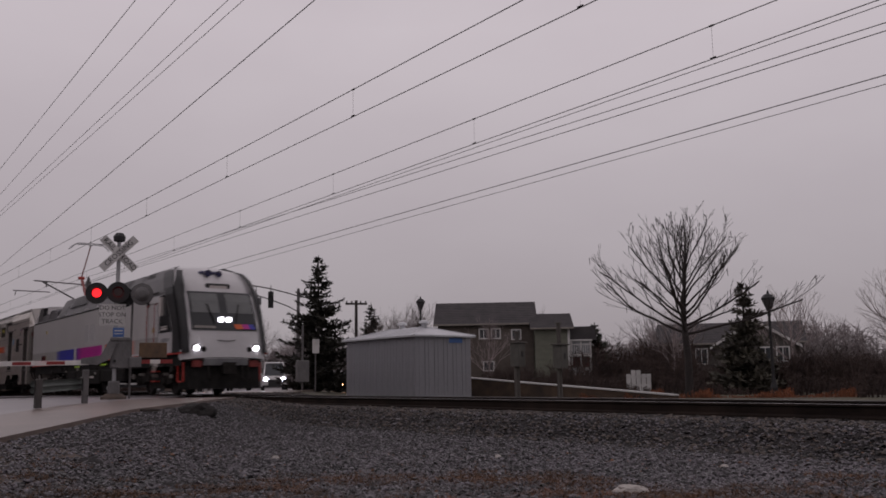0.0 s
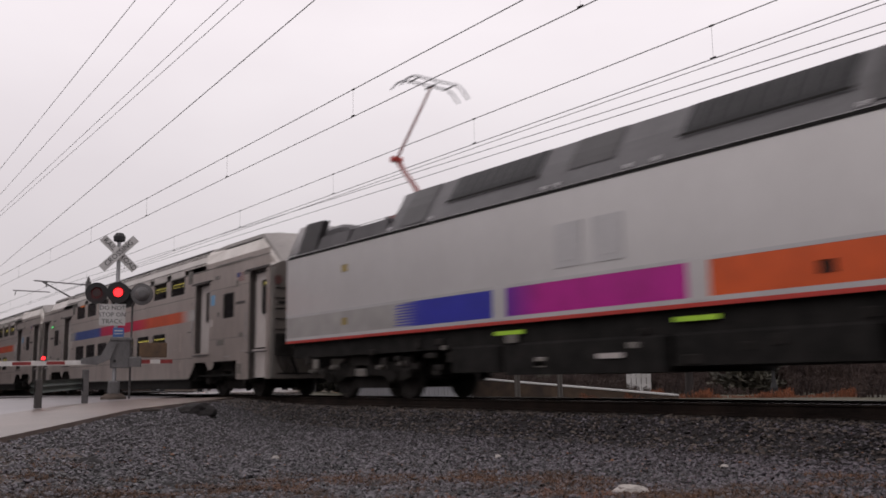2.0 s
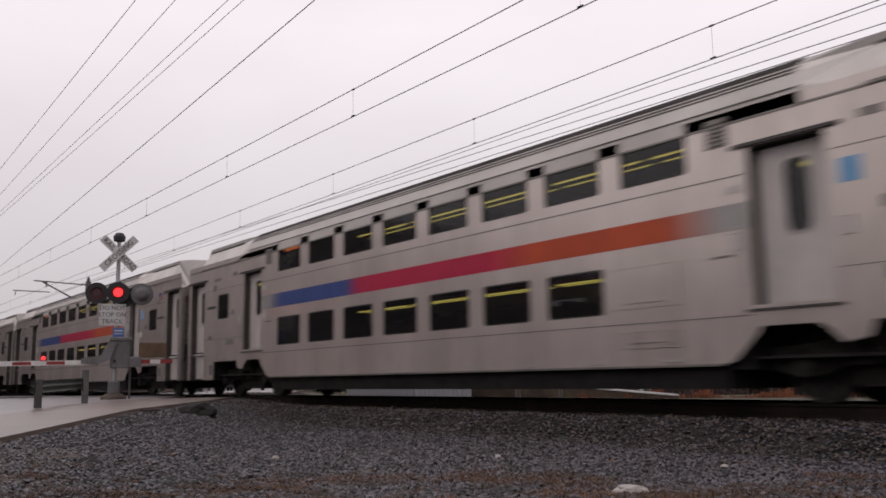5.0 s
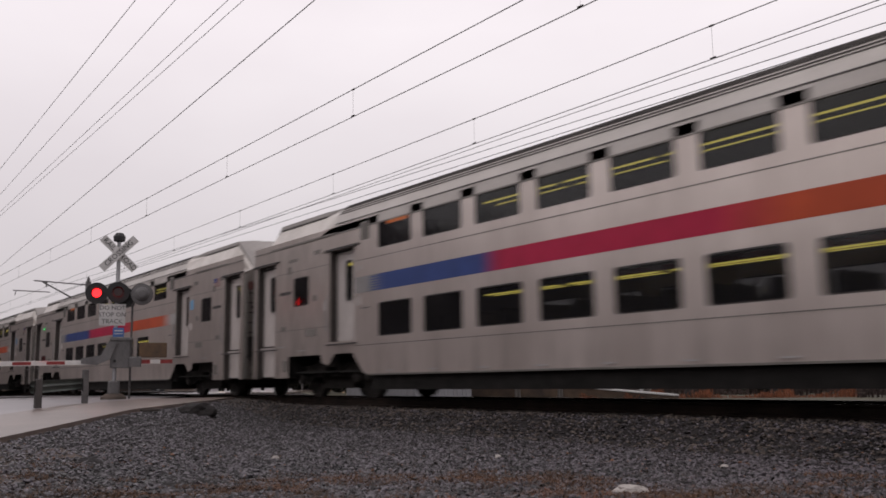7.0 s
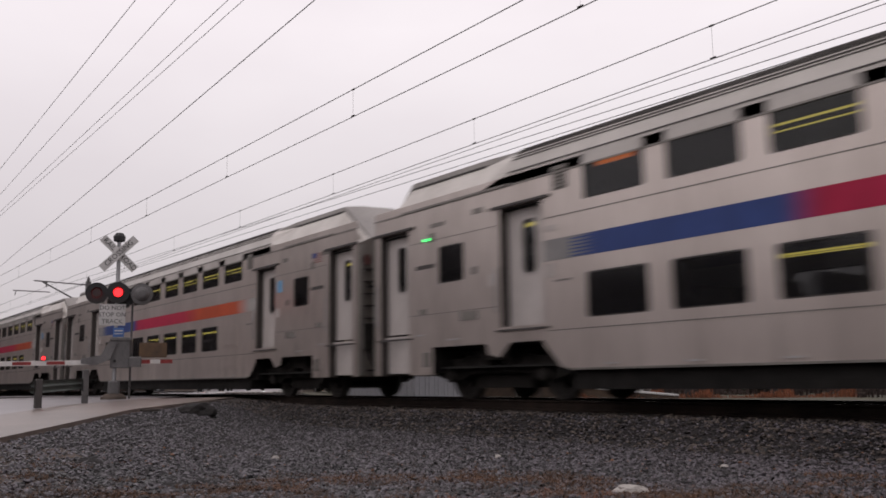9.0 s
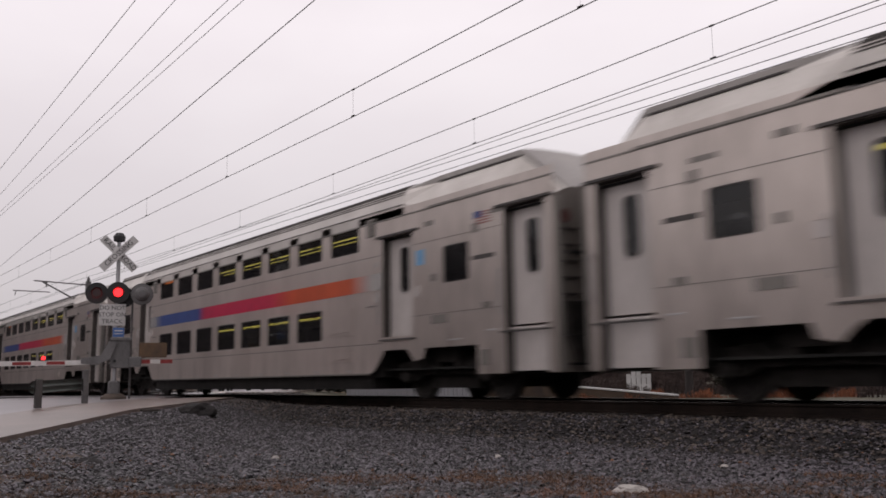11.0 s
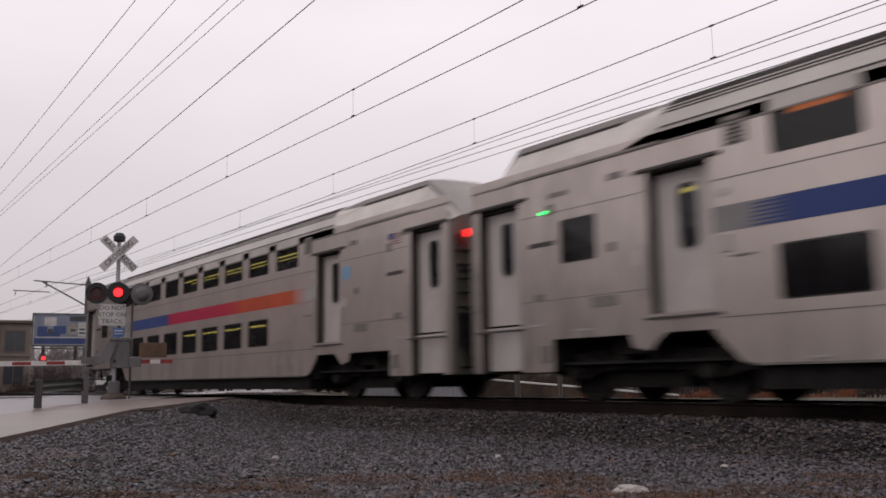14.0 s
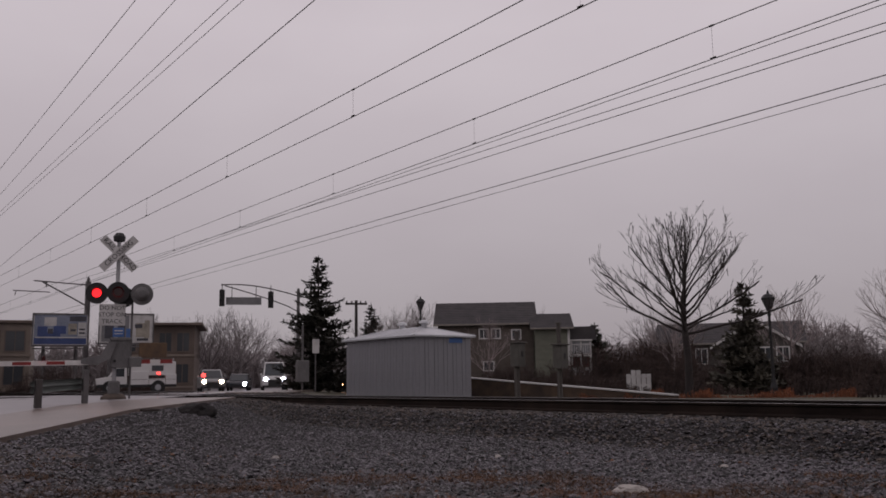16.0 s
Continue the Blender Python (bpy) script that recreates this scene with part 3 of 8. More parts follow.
def coach(label, cab_end=False):
    c = thing("passenger_coach", label, "train car", group="double-deck coaches of the train")
    for y, flip in ((-SIDE, False), (SIDE, True)):
        ops = side_openings(flip, cab_end)
        wall = part("side_wall", coach_side(y, ops, cab_end), M_STEEL_TAIL if cab_end else M_STEEL, c, "streaked stainless steel side")
        out = math.copysign(1, y)
        for a, b, z0, z1, kind in ops:
            if kind == "win":
                pane, rim = window_mesh(b - a, z1 - z0)
                w = part("window", pane, M_GLASS, c, at=pose(a, y - out * 0.02, z0))
                part("window_seal", rim, M_VEST, w, at=pose(0, 0, 0))
            else:
                leaf, glass, step = door_meshes(b - a, z0, z1, kind == "end" and z0 < 1)
                d = part("door", leaf, M_DOOR, c, "pale grey sliding door", at=pose(a, y - out * 0.20, z0))
                # reveals of the opening; the shade inside is put into their near-black colour
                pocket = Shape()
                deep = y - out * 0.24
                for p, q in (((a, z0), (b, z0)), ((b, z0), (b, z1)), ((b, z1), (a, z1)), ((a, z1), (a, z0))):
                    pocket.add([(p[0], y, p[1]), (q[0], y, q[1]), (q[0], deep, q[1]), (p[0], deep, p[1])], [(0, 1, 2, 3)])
                part("door_pocket", pocket, M_POCKET, c, "door recess with its shade painted near-black")
                foot = 1.24 if kind == "end" and z0 < 1 else z0
                part("threshold", Shape().cbox(a - 0.12, b + 0.1, *sorted((y + out * 0.002, y + out * 0.03)), foot - 0.075, foot - 0.045, 0.006), M_VEST, c, "dark threshold strip")
                part("grab_rail", Shape().path([(a - 0.09, y, foot + 0.25), (a - 0.09, y + out * 0.05, foot + 0.3), (a - 0.09, y + out * 0.05, foot + 1.0), (a - 0.09, y, foot + 1.05)], 0.013, 5), M_ALU, c)
                part("door_window", glass, M_GLASS, d)
                if step:
                    part("trap", step, M_DOOR, d, "folded step trap below the door")
                hood = Shape().box(a - 0.22, b + 0.2, y, y + out * 0.045, z1 + 0.01, z1 + 0.055)
                part("door_hood", hood, M_VEST, c)
        x0, x1 = (Q2 + 0.03, LEN - Q2 - 0.03)
        part("colour_stripe", Shape().box(x0, x1, y - out * 0.004, y + out * 0.004, 2.267, 2.619), M_STRIPE, c, "blue, magenta and orange stripe")
        for i in range(6):
            z = 2.285 + i * 0.055
            part("hatch_line", Shape().box(x0 + 0.62, x0 + 1.3, y, y + out * 0.006, z, z + 0.02) if not flip else Shape().box(x1 - 1.3, x1 - 0.62, y, y + out * 0.006, z, z + 0.02), M_STRIPE_B, c)
        trim = Shape()
        for z in (1.13, 2.98):
            trim.box(Q2 + 0.05, LEN - Q2 - 0.05, y, y + out * 0.006, z, z + 0.016)
        trim.box(END, LEN - END, y, y + out * 0.012, 3.70, 3.73)
        for z in (1.62, 3.05):
            for u0, u1 in ((E2 + 0.05, Q1 - 0.05), (LEN - Q1 + 0.05, LEN - E2 - 0.05)):
                trim.box(u0, u1, y, y + out * 0.005, z, z + 0.012)
        trim.box(6.1, LEN - 6.1, y - out * 0.03, y + out * 0.012, 0.50, 0.53)
        part("seam_trim", trim, M_STEEL_DIRTY, c)
        for i in range(9):
            u = 6.9 + i * 1.5
            part("sill_bracket", Shape().box(u, u + 0.2, y, y + out * 0.03, 0.575, 0.60), M_WHITE, c)
        for u in (5.84, LEN - 6.18):
            lv = Shape()
            lv.box(u, u + 0.34, y, y + out * 0.01, 3.42, 3.82)
            for i in range(6):
                lv.box(u + 0.03, u + 0.31, y + out * 0.01, y + out * 0.025, 3.45 + i * 0.06, 3.475 + i * 0.06)
            part("louvre", lv, M_STEEL_DIRTY, c)
        hx = LEN - 7.9 if not flip else 6.6
        for z0, z1 in ((1.36, 1.96), (0.78, 1.02)):
            hatch = Shape().cbox(hx, hx + 1.15, y, y + out * 0.012, z0, z1, 0.004)
            hatch.box(hx + 0.25, hx + 0.85, y, y + out * 0.03, z0 + 0.08, z0 + 0.1)
            part("service_hatch", hatch, M_STEEL, c)
        for u in (W1 - 0.75, LEN - W1 + 0.12):
            part("lettering_bar", Shape().box(u, u + 0.62, y, y + out * 0.006, 2.52, 2.60), M_VEST, c, "dark grey lettering strip")
            part("lettering_bar", Shape().box(u + 0.5, u + 0.95, y, y + out * 0.006, 3.30, 3.38), M_STEEL_DIRTY, c)
        for u in (Q2 + 0.12, Q1 - 0.28, LEN - Q1 + 0.12, LEN - Q2 - 0.28):
            part("door_control", Shape().cbox(u, u + 0.16, y, y + out * 0.02, 2.0, 2.22, 0.006), M_DOOR, c)
        for u, z, w_, h_, m_ in ((3.72, 3.36, 0.30, 0.10, M_STEEL_DIRTY), (2.0, 1.62, 0.24, 0.12, M_STEEL_DIRTY), (3.3, 1.44, 0.52, 0.16, M_STEEL_DIRTY), (1.85, 1.22, 0.30, 0.025, M_WHITE), (2.9, 1.10, 0.36, 0.025, M_WHITE),
                               (3.66, 2.26, 0.16, 0.14, M_STEEL_DIRTY), (2.35, 3.02, 0.16, 0.18, M_STEEL_DIRTY), (2.1, 0.62, 0.24, 0.28, M_STEEL_DIRTY), (5.85, 1.92, 0.34, 0.03, M_STEEL_DIRTY), (5.68, 2.76, 0.2, 0.10, M_DOOR)):
            for v_ in (u, LEN - u - w_):
                part("fitting_plate", Shape().cbox(v_, v_ + w_, *sorted((y + out * 0.001, y + out * 0.012)), z, z + h_, 0.004), m_, c)
        flag = Shape()
        for i in range(5):
            flag.box(LEN - 2.40, LEN - 1.98, y, y + out * 0.005, 3.16 + i * 0.05, 3.185 + i * 0.05)
        part("flag_decal", flag, M_FLAG, c, "faded red striped flag decal")
        part("flag_canton", Shape().box(LEN - 2.45 if not flip else LEN - 2.15, LEN - 2.25 if not flip else LEN - 1.95, y, y + out * 0.008, 3.28, 3.40), M_STRIPE_B, c)
        part("blue_sticker", Shape().box(LEN - Q1 + 0.15, LEN - Q1 + 0.42, y, y + out * 0.005, 2.62, 2.92), M_STICKER, c, "pale blue square sticker")
    # roofs
    st = [(END, 0), (1.40, 1), (3.85, 1), (4.75, 2)]
    rings = [roof_ring(x, e) for x, e in st] + [roof_ring(LEN - x, e) for x, e in reversed(st)]
    for some in (rings[:4], rings[4:]):
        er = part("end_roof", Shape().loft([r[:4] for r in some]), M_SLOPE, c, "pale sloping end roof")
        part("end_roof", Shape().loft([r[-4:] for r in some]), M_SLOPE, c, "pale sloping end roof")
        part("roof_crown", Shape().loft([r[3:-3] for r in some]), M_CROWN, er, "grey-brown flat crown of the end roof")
    mid = part("roof", Shape().loft(rings[3:5]), M_ROOF, c, "ribbed stainless roof")
    # thin strips that draw the shaded grooves between the flutes
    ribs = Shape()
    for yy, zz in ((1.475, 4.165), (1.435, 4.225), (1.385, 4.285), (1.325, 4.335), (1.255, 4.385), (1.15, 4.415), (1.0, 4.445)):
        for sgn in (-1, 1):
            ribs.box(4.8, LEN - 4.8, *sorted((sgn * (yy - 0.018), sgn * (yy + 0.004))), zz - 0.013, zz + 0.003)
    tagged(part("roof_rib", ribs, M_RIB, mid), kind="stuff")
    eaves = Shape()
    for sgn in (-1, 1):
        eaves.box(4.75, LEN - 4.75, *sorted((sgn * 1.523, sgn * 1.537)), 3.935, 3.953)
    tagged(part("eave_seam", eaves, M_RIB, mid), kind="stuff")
    for a, b in ((1.45, 3.85), (LEN - 3.85, LEN - 1.45)):
        for sgn in (-1, 1):
            part("gutter", Shape().box(a, b, *sorted((sgn * 1.245, sgn * 1.285)), 4.262, 4.292), M_VEST, c)
            part("side_gutter", Shape().box(a - 0.05, b + 0.9 if a < 9 else b, *sorted((sgn * 1.52, sgn * 1.55)), 3.715, 3.755), M_STEEL_DIRTY, c)
    # end walls and gangway
    for x, sgn in ((END, -1), (LEN - END, 1)):
        zb = 0.97 if cab_end and sgn < 0 else 0.47
        prof = [(-1.525, zb), (1.525, zb), (1.525, 3.36), (1.36, 3.45), (1.18, 3.53), (0, 3.60), (-1.18, 3.53), (-1.36, 3.45), (-1.525, 3.36)]
        part("end_wall", Shape().prism(prof, "x", x - 0.01, x + 0.03), M_ENDWALL if not cab_end or sgn > 0 else M_STEEL, c, "dirty steel end wall")
        gang = Shape()
        for i in range(3):
            gang.box(*sorted((x + sgn * (0.02 + i * 0.06), x + sgn * (0.06 + i * 0.06))), -0.55 + 0.02 * i, 0.55 - 0.02 * i, 1.25, 3.35)
        part("gangway", gang, M_DARK, c)
        for i in range(5):
            part("rung", Shape().cbox(*sorted((x + sgn * 0.02, x + sgn * 0.07)), -1.40, -1.06, 1.72 + i * 0.27, 1.745 + i * 0.27, 0.006), M_GRIME, c)
        for i in range(4):
            part("jumper_cable", Shape().path([(x, -1.36 + 0.1 * i, 1.55), (x + sgn * 0.10, -1.36 + 0.1 * i, 1.2), (x + sgn * 0.16, -1.3 + 0.12 * i, 0.85), (x + sgn * 0.05, -1.1 + 0.1 * i, 0.62)], 0.022, 5), M_DARK, c)
        part("cable_box", Shape().cbox(*sorted((x + sgn * 0.02, x + sgn * 0.14)), -1.42, -0.9, 1.05, 1.62, 0.02), M_GRIME, c, "sooty junction box")
        part("brake_wheel", Shape().tube((x + sgn * 0.02, -1.33, 3.02), (x + sgn * 0.07, -1.33, 3.02), 0.12, 0.12, 12), M_HOSEBOX, c, "dull red hand-brake cover")
        part("corner_post", Shape().cbox(*sorted((x + sgn * 0.02, x + sgn * 0.07)), -1.52, -1.40, 0.5, 3.34, 0.01), M_STEEL_DIRTY, c)
        part("diaphragm_hood", Shape().prism([(-0.72, 3.35), (0.72, 3.35), (0.6, 3.75), (0.3, 3.9), (-0.3, 3.9), (-0.6, 3.75)], "x", *sorted((x - sgn * 0.1, x + sgn * 0.17))), M_GRIME, c)
        part("coupler", Shape().box(*sorted((x - sgn * 0.3, x + sgn * 0.25)), -0.14, 0.14, 0.72, 1.0), M_DARK, c)
        part("brake_hose", Shape().tube((x, -0.9, 1.05), (x + sgn * 0.12, -0.75, 0.55), 0.03), M_DARK, c)
    # floor, equipment and inside
    part("underframe", Shape().box(6.1, LEN - 6.1, -1.42, 1.42, 0.20, 0.55).box(0.4, LEN - 0.4, -1.35, 1.35, 0.98, 1.2), M_DARK, c)
    for k in (1, -1):
        bx = lambda u: u if k > 0 else LEN - u
        part("well_plate", Shape().box(*sorted((bx(5.75), bx(6.12))), -1.4, 1.4, 0.45, 1.0), M_DARK, c)
        if not (cab_end and k > 0):
            part("well_plate", Shape().box(*sorted((bx(2.2), bx(2.4))), -1.4, 1.4, 0.5, 1.0), M_DARK, c)
    inn = Shape()
    inn.box(0.3, LEN - 0.3, -1.3, 1.3, 2.40, 2.46)
    inn.box(0.3, LEN - 0.3, -1.3, 1.3, 0.58, 0.62)
    inn.box(6.05, LEN - 6.05, -1.4, 1.4, 4.02, 4.05)
    for u in (0.35, LEN - 6.05):
        inn.box(u, u + 5.7, -1.4, 1.4, 3.30, 3.33)
    inn.box(6.05, 6.10, -1.45, 1.45, 0.6, 4.0)
    inn.box(LEN - 6.1, LEN - 6.05, -1.45, 1.45, 0.6, 4.0)
    part("interior", inn, M_INNER, c)
    seats = Shape()
    for i in range(14):
        for z in (0.62, 2.46):
            for sgn in (-1, 1):
                seats.box(6.6 + i * 0.9, 6.75 + i * 0.9, *sorted((sgn * 0.35, sgn * 1.3)), z, z + 1.0)
    part("seat_rows", seats, M_SEAT, c)
    tubes = Shape()
    for z, rows in ((1.98, (-0.6, -0.42)), (3.80, (-0.6, -0.30))):
        for y in rows:
            for i in range(5):
                u = 9.0 + i * 2.25
                tubes.box(u, u + 2.02, y - 0.022, y + 0.022, z, z + (0.022 if y == rows[0] else 0.01))
    tubes.box(2.5, 5.4, -0.5, -0.4, 3.2, 3.25)
    tubes.box(LEN - 5.4, LEN - 2.5, -0.5, -0.4, 3.2, 3.25)
    part("light_tubes", tubes, M_TUBE, c, "glowing warm ceiling lamps")
    part("destination_sign", Shape().box(WS + 0.25, WS + 1.0, -1.46, -1.44, 3.66, 3.725), M_SIGN_ON, c, "lit amber destination sign")
    for u in (3.85, LEN - 3.85):
        add_bogie(c, u)
    return c


M_ENDWALL = mat("sooty_end_wall", (0.21, 0.185, 0.165), (0.085, 0.073, 0.064), 0.6, 0.2, 0.9, 12, 0.0, 4.0, 0.3)
M_HOSEBOX = mat("faded_red_cover", (0.12, 0.04, 0.035), (0.06, 0.025, 0.02), 0.7)
M_STICKER = mat("pale_blue_vinyl", (0.16, 0.36, 0.58), (0.12, 0.28, 0.46), 0.5)
coaches = [coach("double-deck stainless steel coach with a blue, magenta and orange stripe")]
for k in range(6):
    coaches.append(copy_thing(coaches[0], pose(0, 0, 0)))
coaches.append(coach("last double-deck stainless coach, grimy, at the train's tail", True))
part("marker_light", Shape().box(2.2, 2.36, -SIDE - 0.03, -SIDE, 3.06, 3.10), M_GREEN_ON, coaches[7], "small glowing green lamp")
for k in (0, 3, 6):
    part("marker_light", Shape().box(2.2, 2.36, -SIDE - 0.03, -SIDE, 3.06, 3.10), M_GREEN_ON, coaches[k], "small glowing green lamp")
for k in (7,):
    part("tail_lamp", Shape().cbox(LEN - 0.24, LEN - 0.12, -1.26, -1.06, 3.08, 3.20, 0.01), M_RED_ON, coaches[k], "red marker lamp")


NOSE_X = [0.5, 18.8, 19.35, 19.8, 20.12, 20.54, 20.80, 21.10, 21.34, 21.51, 21.66, 21.70]
NOSE_Z = [4.42, 4.42, 4.39, 4.25, 4.07, 3.80, 3.54, 3.08, 2.52, 2.10, 1.5, 1.2]


def nose_width(x):
    return float(np.interp(x, [0.5, 20.6, 21.0, 21.4, 21.65, 21.7], [1.475, 1.475, 1.475, 1.47, 1.46, 1.455]))


def nose_warp(x, y):
    """The nose is slightly bowed in plan and its corners are rounded off."""
    bow = 0.055 * (abs(y) / 1.3) ** 2 + 0.34 * max(0.0, (abs(y) - 1.21) / 0.265) ** 2
    return x - bow * min(1.0, max(0.0, (x - 19.8) / 0.9))


def nose_front(y, z):
    """Where the nose surface stands at y across and z up."""
    return nose_warp(float(np.interp(z, NOSE_Z[::-1], NOSE_X[::-1])), y)


SIDE_TABLE = sorted((nose_warp(x, nose_width(x)), nose_width(x)) for x in np.linspace(18, 21.7, 60))


def side_width(x):
    return float(np.interp(x, [a for a, _ in SIDE_TABLE], [b for _, b in SIDE_TABLE]))


def loco_ring(x, lo=0, hi=None):
    """Half section of the engine's body at x, mirrored; the nose narrows and falls."""
    top = float(np.interp(x, NOSE_X, NOSE_Z))
    w = nose_width(x)
    h = [(w, 1.33), (w, 2.08), (w, 2.8), (w, 3.40), (w * 0.985, 3.47), (w * 0.86, 3.95), (w * 0.74, 4.28), (w * 0.5, 4.39), (0, 4.42)]
    out = []
    for u, z in h:
        if z > top:
            k = min(1.0, (z - top) / 1.2)
            out.append((u * (1 - 0.0 * k), top - 0.012 * (u / w) ** 2))
        else:
            out.append((u, z))
    if top < 4.42:
        n = len(out)
        cap = [i for i in range(n) if out[i][1] >= top - 0.02]
        if cap:
            first = cap[0]
            wt = np.interp(top - 0.08, [z for _, z in h], [u for u, _ in h])
            for j, i in enumerate(cap):
                k = j / max(1, len(cap) - 1)
                out[i] = (wt * (1 - k), top - 0.08 * (1 - k) ** 3)
    return [(nose_warp(x, u), -u, z) for u, z in out] + [(nose_warp(x, u), u, z) for u, z in reversed(out[:-1])]


def loco_patch(xl, xr, z0, z1, lift, n=14, m=6, side=-1):
    """A sheet laid on the engine's side between the curves xl(z) and xr(z)."""
    rows = []
    for j in range(n + 1):
        z = z0 + (z1 - z0) * j / n
        row = []
        for i in range(m + 1):
            x = xl(z) + (xr(z) - xl(z)) * i / m
            w = side_width(x)
            y = np.interp(z, [1.33, 3.40, 3.47, 3.95, 4.28, 4.39, 4.42], [w, w, w * 0.985, w * 0.86, w * 0.74, w * 0.5, 0])
            row.append((x, side * (y + lift), z + (lift if z > 3.45 else 0)))
        rows.append(row)
    return Shape().loft(rows)


def locomotive():
    c = thing("locomotive", "silver dual-mode locomotive with dark roof, white nose and lit headlamps", "locomotive")
    xs = [0.5, 5, 10, 15, 18.8]
    nose = [18.8, 19.1, 19.4, 19.7, 19.95, 20.2, 20.4, 20.55, 20.7, 20.83, 20.95, 21.08, 21.2, 21.3, 21.4, 21.5, 21.58, 21.65, 21.7]
    body = Shape()
    rr = [loco_ring(x) for x in xs]
    body.loft([r[:5] for r in rr]).loft([r[-5:] for r in rr])
    body.add(rr[0], [tuple(range(len(rr[0])))])
    part("body_side", body, M_LOCO, c, "silver painted body side")
    roof = Shape()
    high = [loco_ring(x) for x in (5.3, 10, 15, 18.8)]
    roof.loft([r[4:-4] for r in high])
    lowr = [[(x, y, min(z, 3.47 + (z - 3.47) * 0.25)) for x, y, z in loco_ring(x)[4:-4]] for x in (0.5, 5.0)]
    roof.loft(lowr + [high[0][4:-4]])
    roof.add(lowr[0], [tuple(range(len(lowr[0])))])
    part("roof", roof, M_LOCO_ROOF, c, "dark grey roof")
    part("nose", Shape().loft([loco_ring(x) for x in nose], False, True), M_WHITE, c, "white rounded nose", smooth=True).data.set_sharp_from_angle(angle=radians(38))
    for s in (-1, 1):
        arc = lambda z: nose_front(1.42, z) + (0.02 if z < 3.45 else 0.02 - 0.12 * (z - 3.45))
        part("cab_band", loco_patch(lambda z: np.interp(z, [1.36, 1.96, 2.44, 2.96, 3.33, 4.4], [20.76, 20.74, 20.58, 20.27, 19.92, 18.6]), arc, 1.36, 4.38, 0.022, side=s), M_LOCO_DARK, c, "charcoal band round the cab")
        corner = []
        for z in np.linspace(1.36, 4.14, 22):
            outer = float(np.interp(z, [3.40, 3.47, 3.95, 4.14], [1.480, 1.462, 1.275, 1.17]))
            inner_ = float(np.interp(z, [1.36, 3.2, 3.92, 4.14], [1.25, 1.23, 1.08, 0.95]))
            corner.append([(nose_front(y, z) + 0.035, s * y, z + (0.025 if z > 3.5 else 0)) for y in np.linspace(inner_, outer, 6)])
        part("corner_band", Shape().loft(corner), M_LOCO_DARK, c, "charcoal wrap round the cab corner")
        part("cab_roof_patch", loco_patch(lambda z: 17.1, lambda z: np.interp(z, [3.34, 4.4], [20.0, 19.3]), 3.34, 4.38, 0.012, side=s), M_LOCO_ROOF, c)
        part("cab_side", loco_patch(lambda z: 19.36, lambda z: np.interp(z, [1.36, 1.96, 2.44, 2.96, 3.4], [20.77, 20.75, 20.59, 20.28, 19.93]), 1.36, 3.36, 0.004, side=s), M_WHITE, c)
        cw = loco_patch(lambda z: 19.42, lambda z: np.interp(z, [2.05, 2.6, 3.28], [20.64, 20.42, 19.98]), 2.05, 3.31, 0.010, side=s)
        win = part("cab_window", cw, M_CABGLASS, c, "dark cab side window")
        part("mirror", Shape().box(19.62, 19.80, *sorted((s * 1.49, s * 1.58)), 2.62, 3.24), M_DOOR, win)
        part("lettering_bar", Shape().box(19.6, 20.2, *sorted((s * 1.487, s * 1.492)), 2.14, 2.20).box(19.6, 20.2, *sorted((s * 1.487, s * 1.492)), 2.23, 2.27), M_DOOR, win, "plain pale lettering bars")
        part("lower_band", loco_patch(lambda z: 0.52, lambda z: 19.34, 1.44, 1.935, 0.004, 1, 20, s), M_LOCO_LOW, c, "blue, magenta and orange band")
        for i in range(8):
            z = 1.47 + i * 0.057
            part("hatch_line", Shape().box(5.45 + 0.05 * (i % 2), 6.5, *sorted((s * 1.480, s * 1.483)), z, z + 0.024), M_INDIGO, c, "thin blue hatch line")
        part("upper_line", loco_patch(lambda z: 0.52, lambda z: 19.34, 1.935, 1.99, 0.007, 1, 20, s), M_WHITE, c)
        part("white_line", loco_patch(lambda z: 0.52, lambda z: 21.54, 1.37, 1.44, 0.008, 1, 30, s), M_WHITE, c)
        part("red_line", loco_patch(lambda z: 0.52, lambda z: 21.56, 1.31, 1.37, 0.010, 1, 30, s), M_RED, c, "bright red line")
        part("roof_seam", Shape().box(0.6, 19.3, *sorted((s * 1.45, s * 1.49)), 3.40, 3.455), M_DARK, c)
        # dark grilles on the sloping roof
        for a, b, z0, lean, deep in ((5.55, 6.45, 3.50, 0.28, 0), (7.15, 9.70, 3.80, 0.25, 1), (10.42, 11.45, 3.74, 0.2, 0), (12.75, 15.30, 3.80, 0.15, 1), (15.52, 16.72, 3.52, 0.1, 0), (16.95, 17.85, 3.48, 0.3, 0)):
            gr = loco_patch(lambda z, a=a, z0=z0, lean=lean: a + lean * (z - z0), lambda z, b=b, z0=z0, lean=lean: b + lean * (z - z0), z0, 4.27, 0.012, 4, 6, s)
            grille = part("roof_grille", gr, M_LOCO_DARK if deep else M_LOCO_PANEL, c, "black roof grille" if deep else "dark grey roof panel")
            if deep:
                for i in range(1, 9):
                    u = a + (b - a) * i / 9
                    part("slat", loco_patch(lambda z, u=u, z0=z0, lean=lean: u + lean * (z - z0) - 0.02, lambda z, u=u, z0=z0, lean=lean: u + lean * (z - z0) + 0.02, z0 + 0.04, 4.22, 0.03, 3, 1, s), M_LOCO_PANEL, grille)
                part("grille_rim", loco_patch(lambda z, a=a: a - 0.05, lambda z, b=b: b + 0.05, z0 - 0.06, z0 - 0.015, 0.03, 1, 8, s), M_DARK, grille)
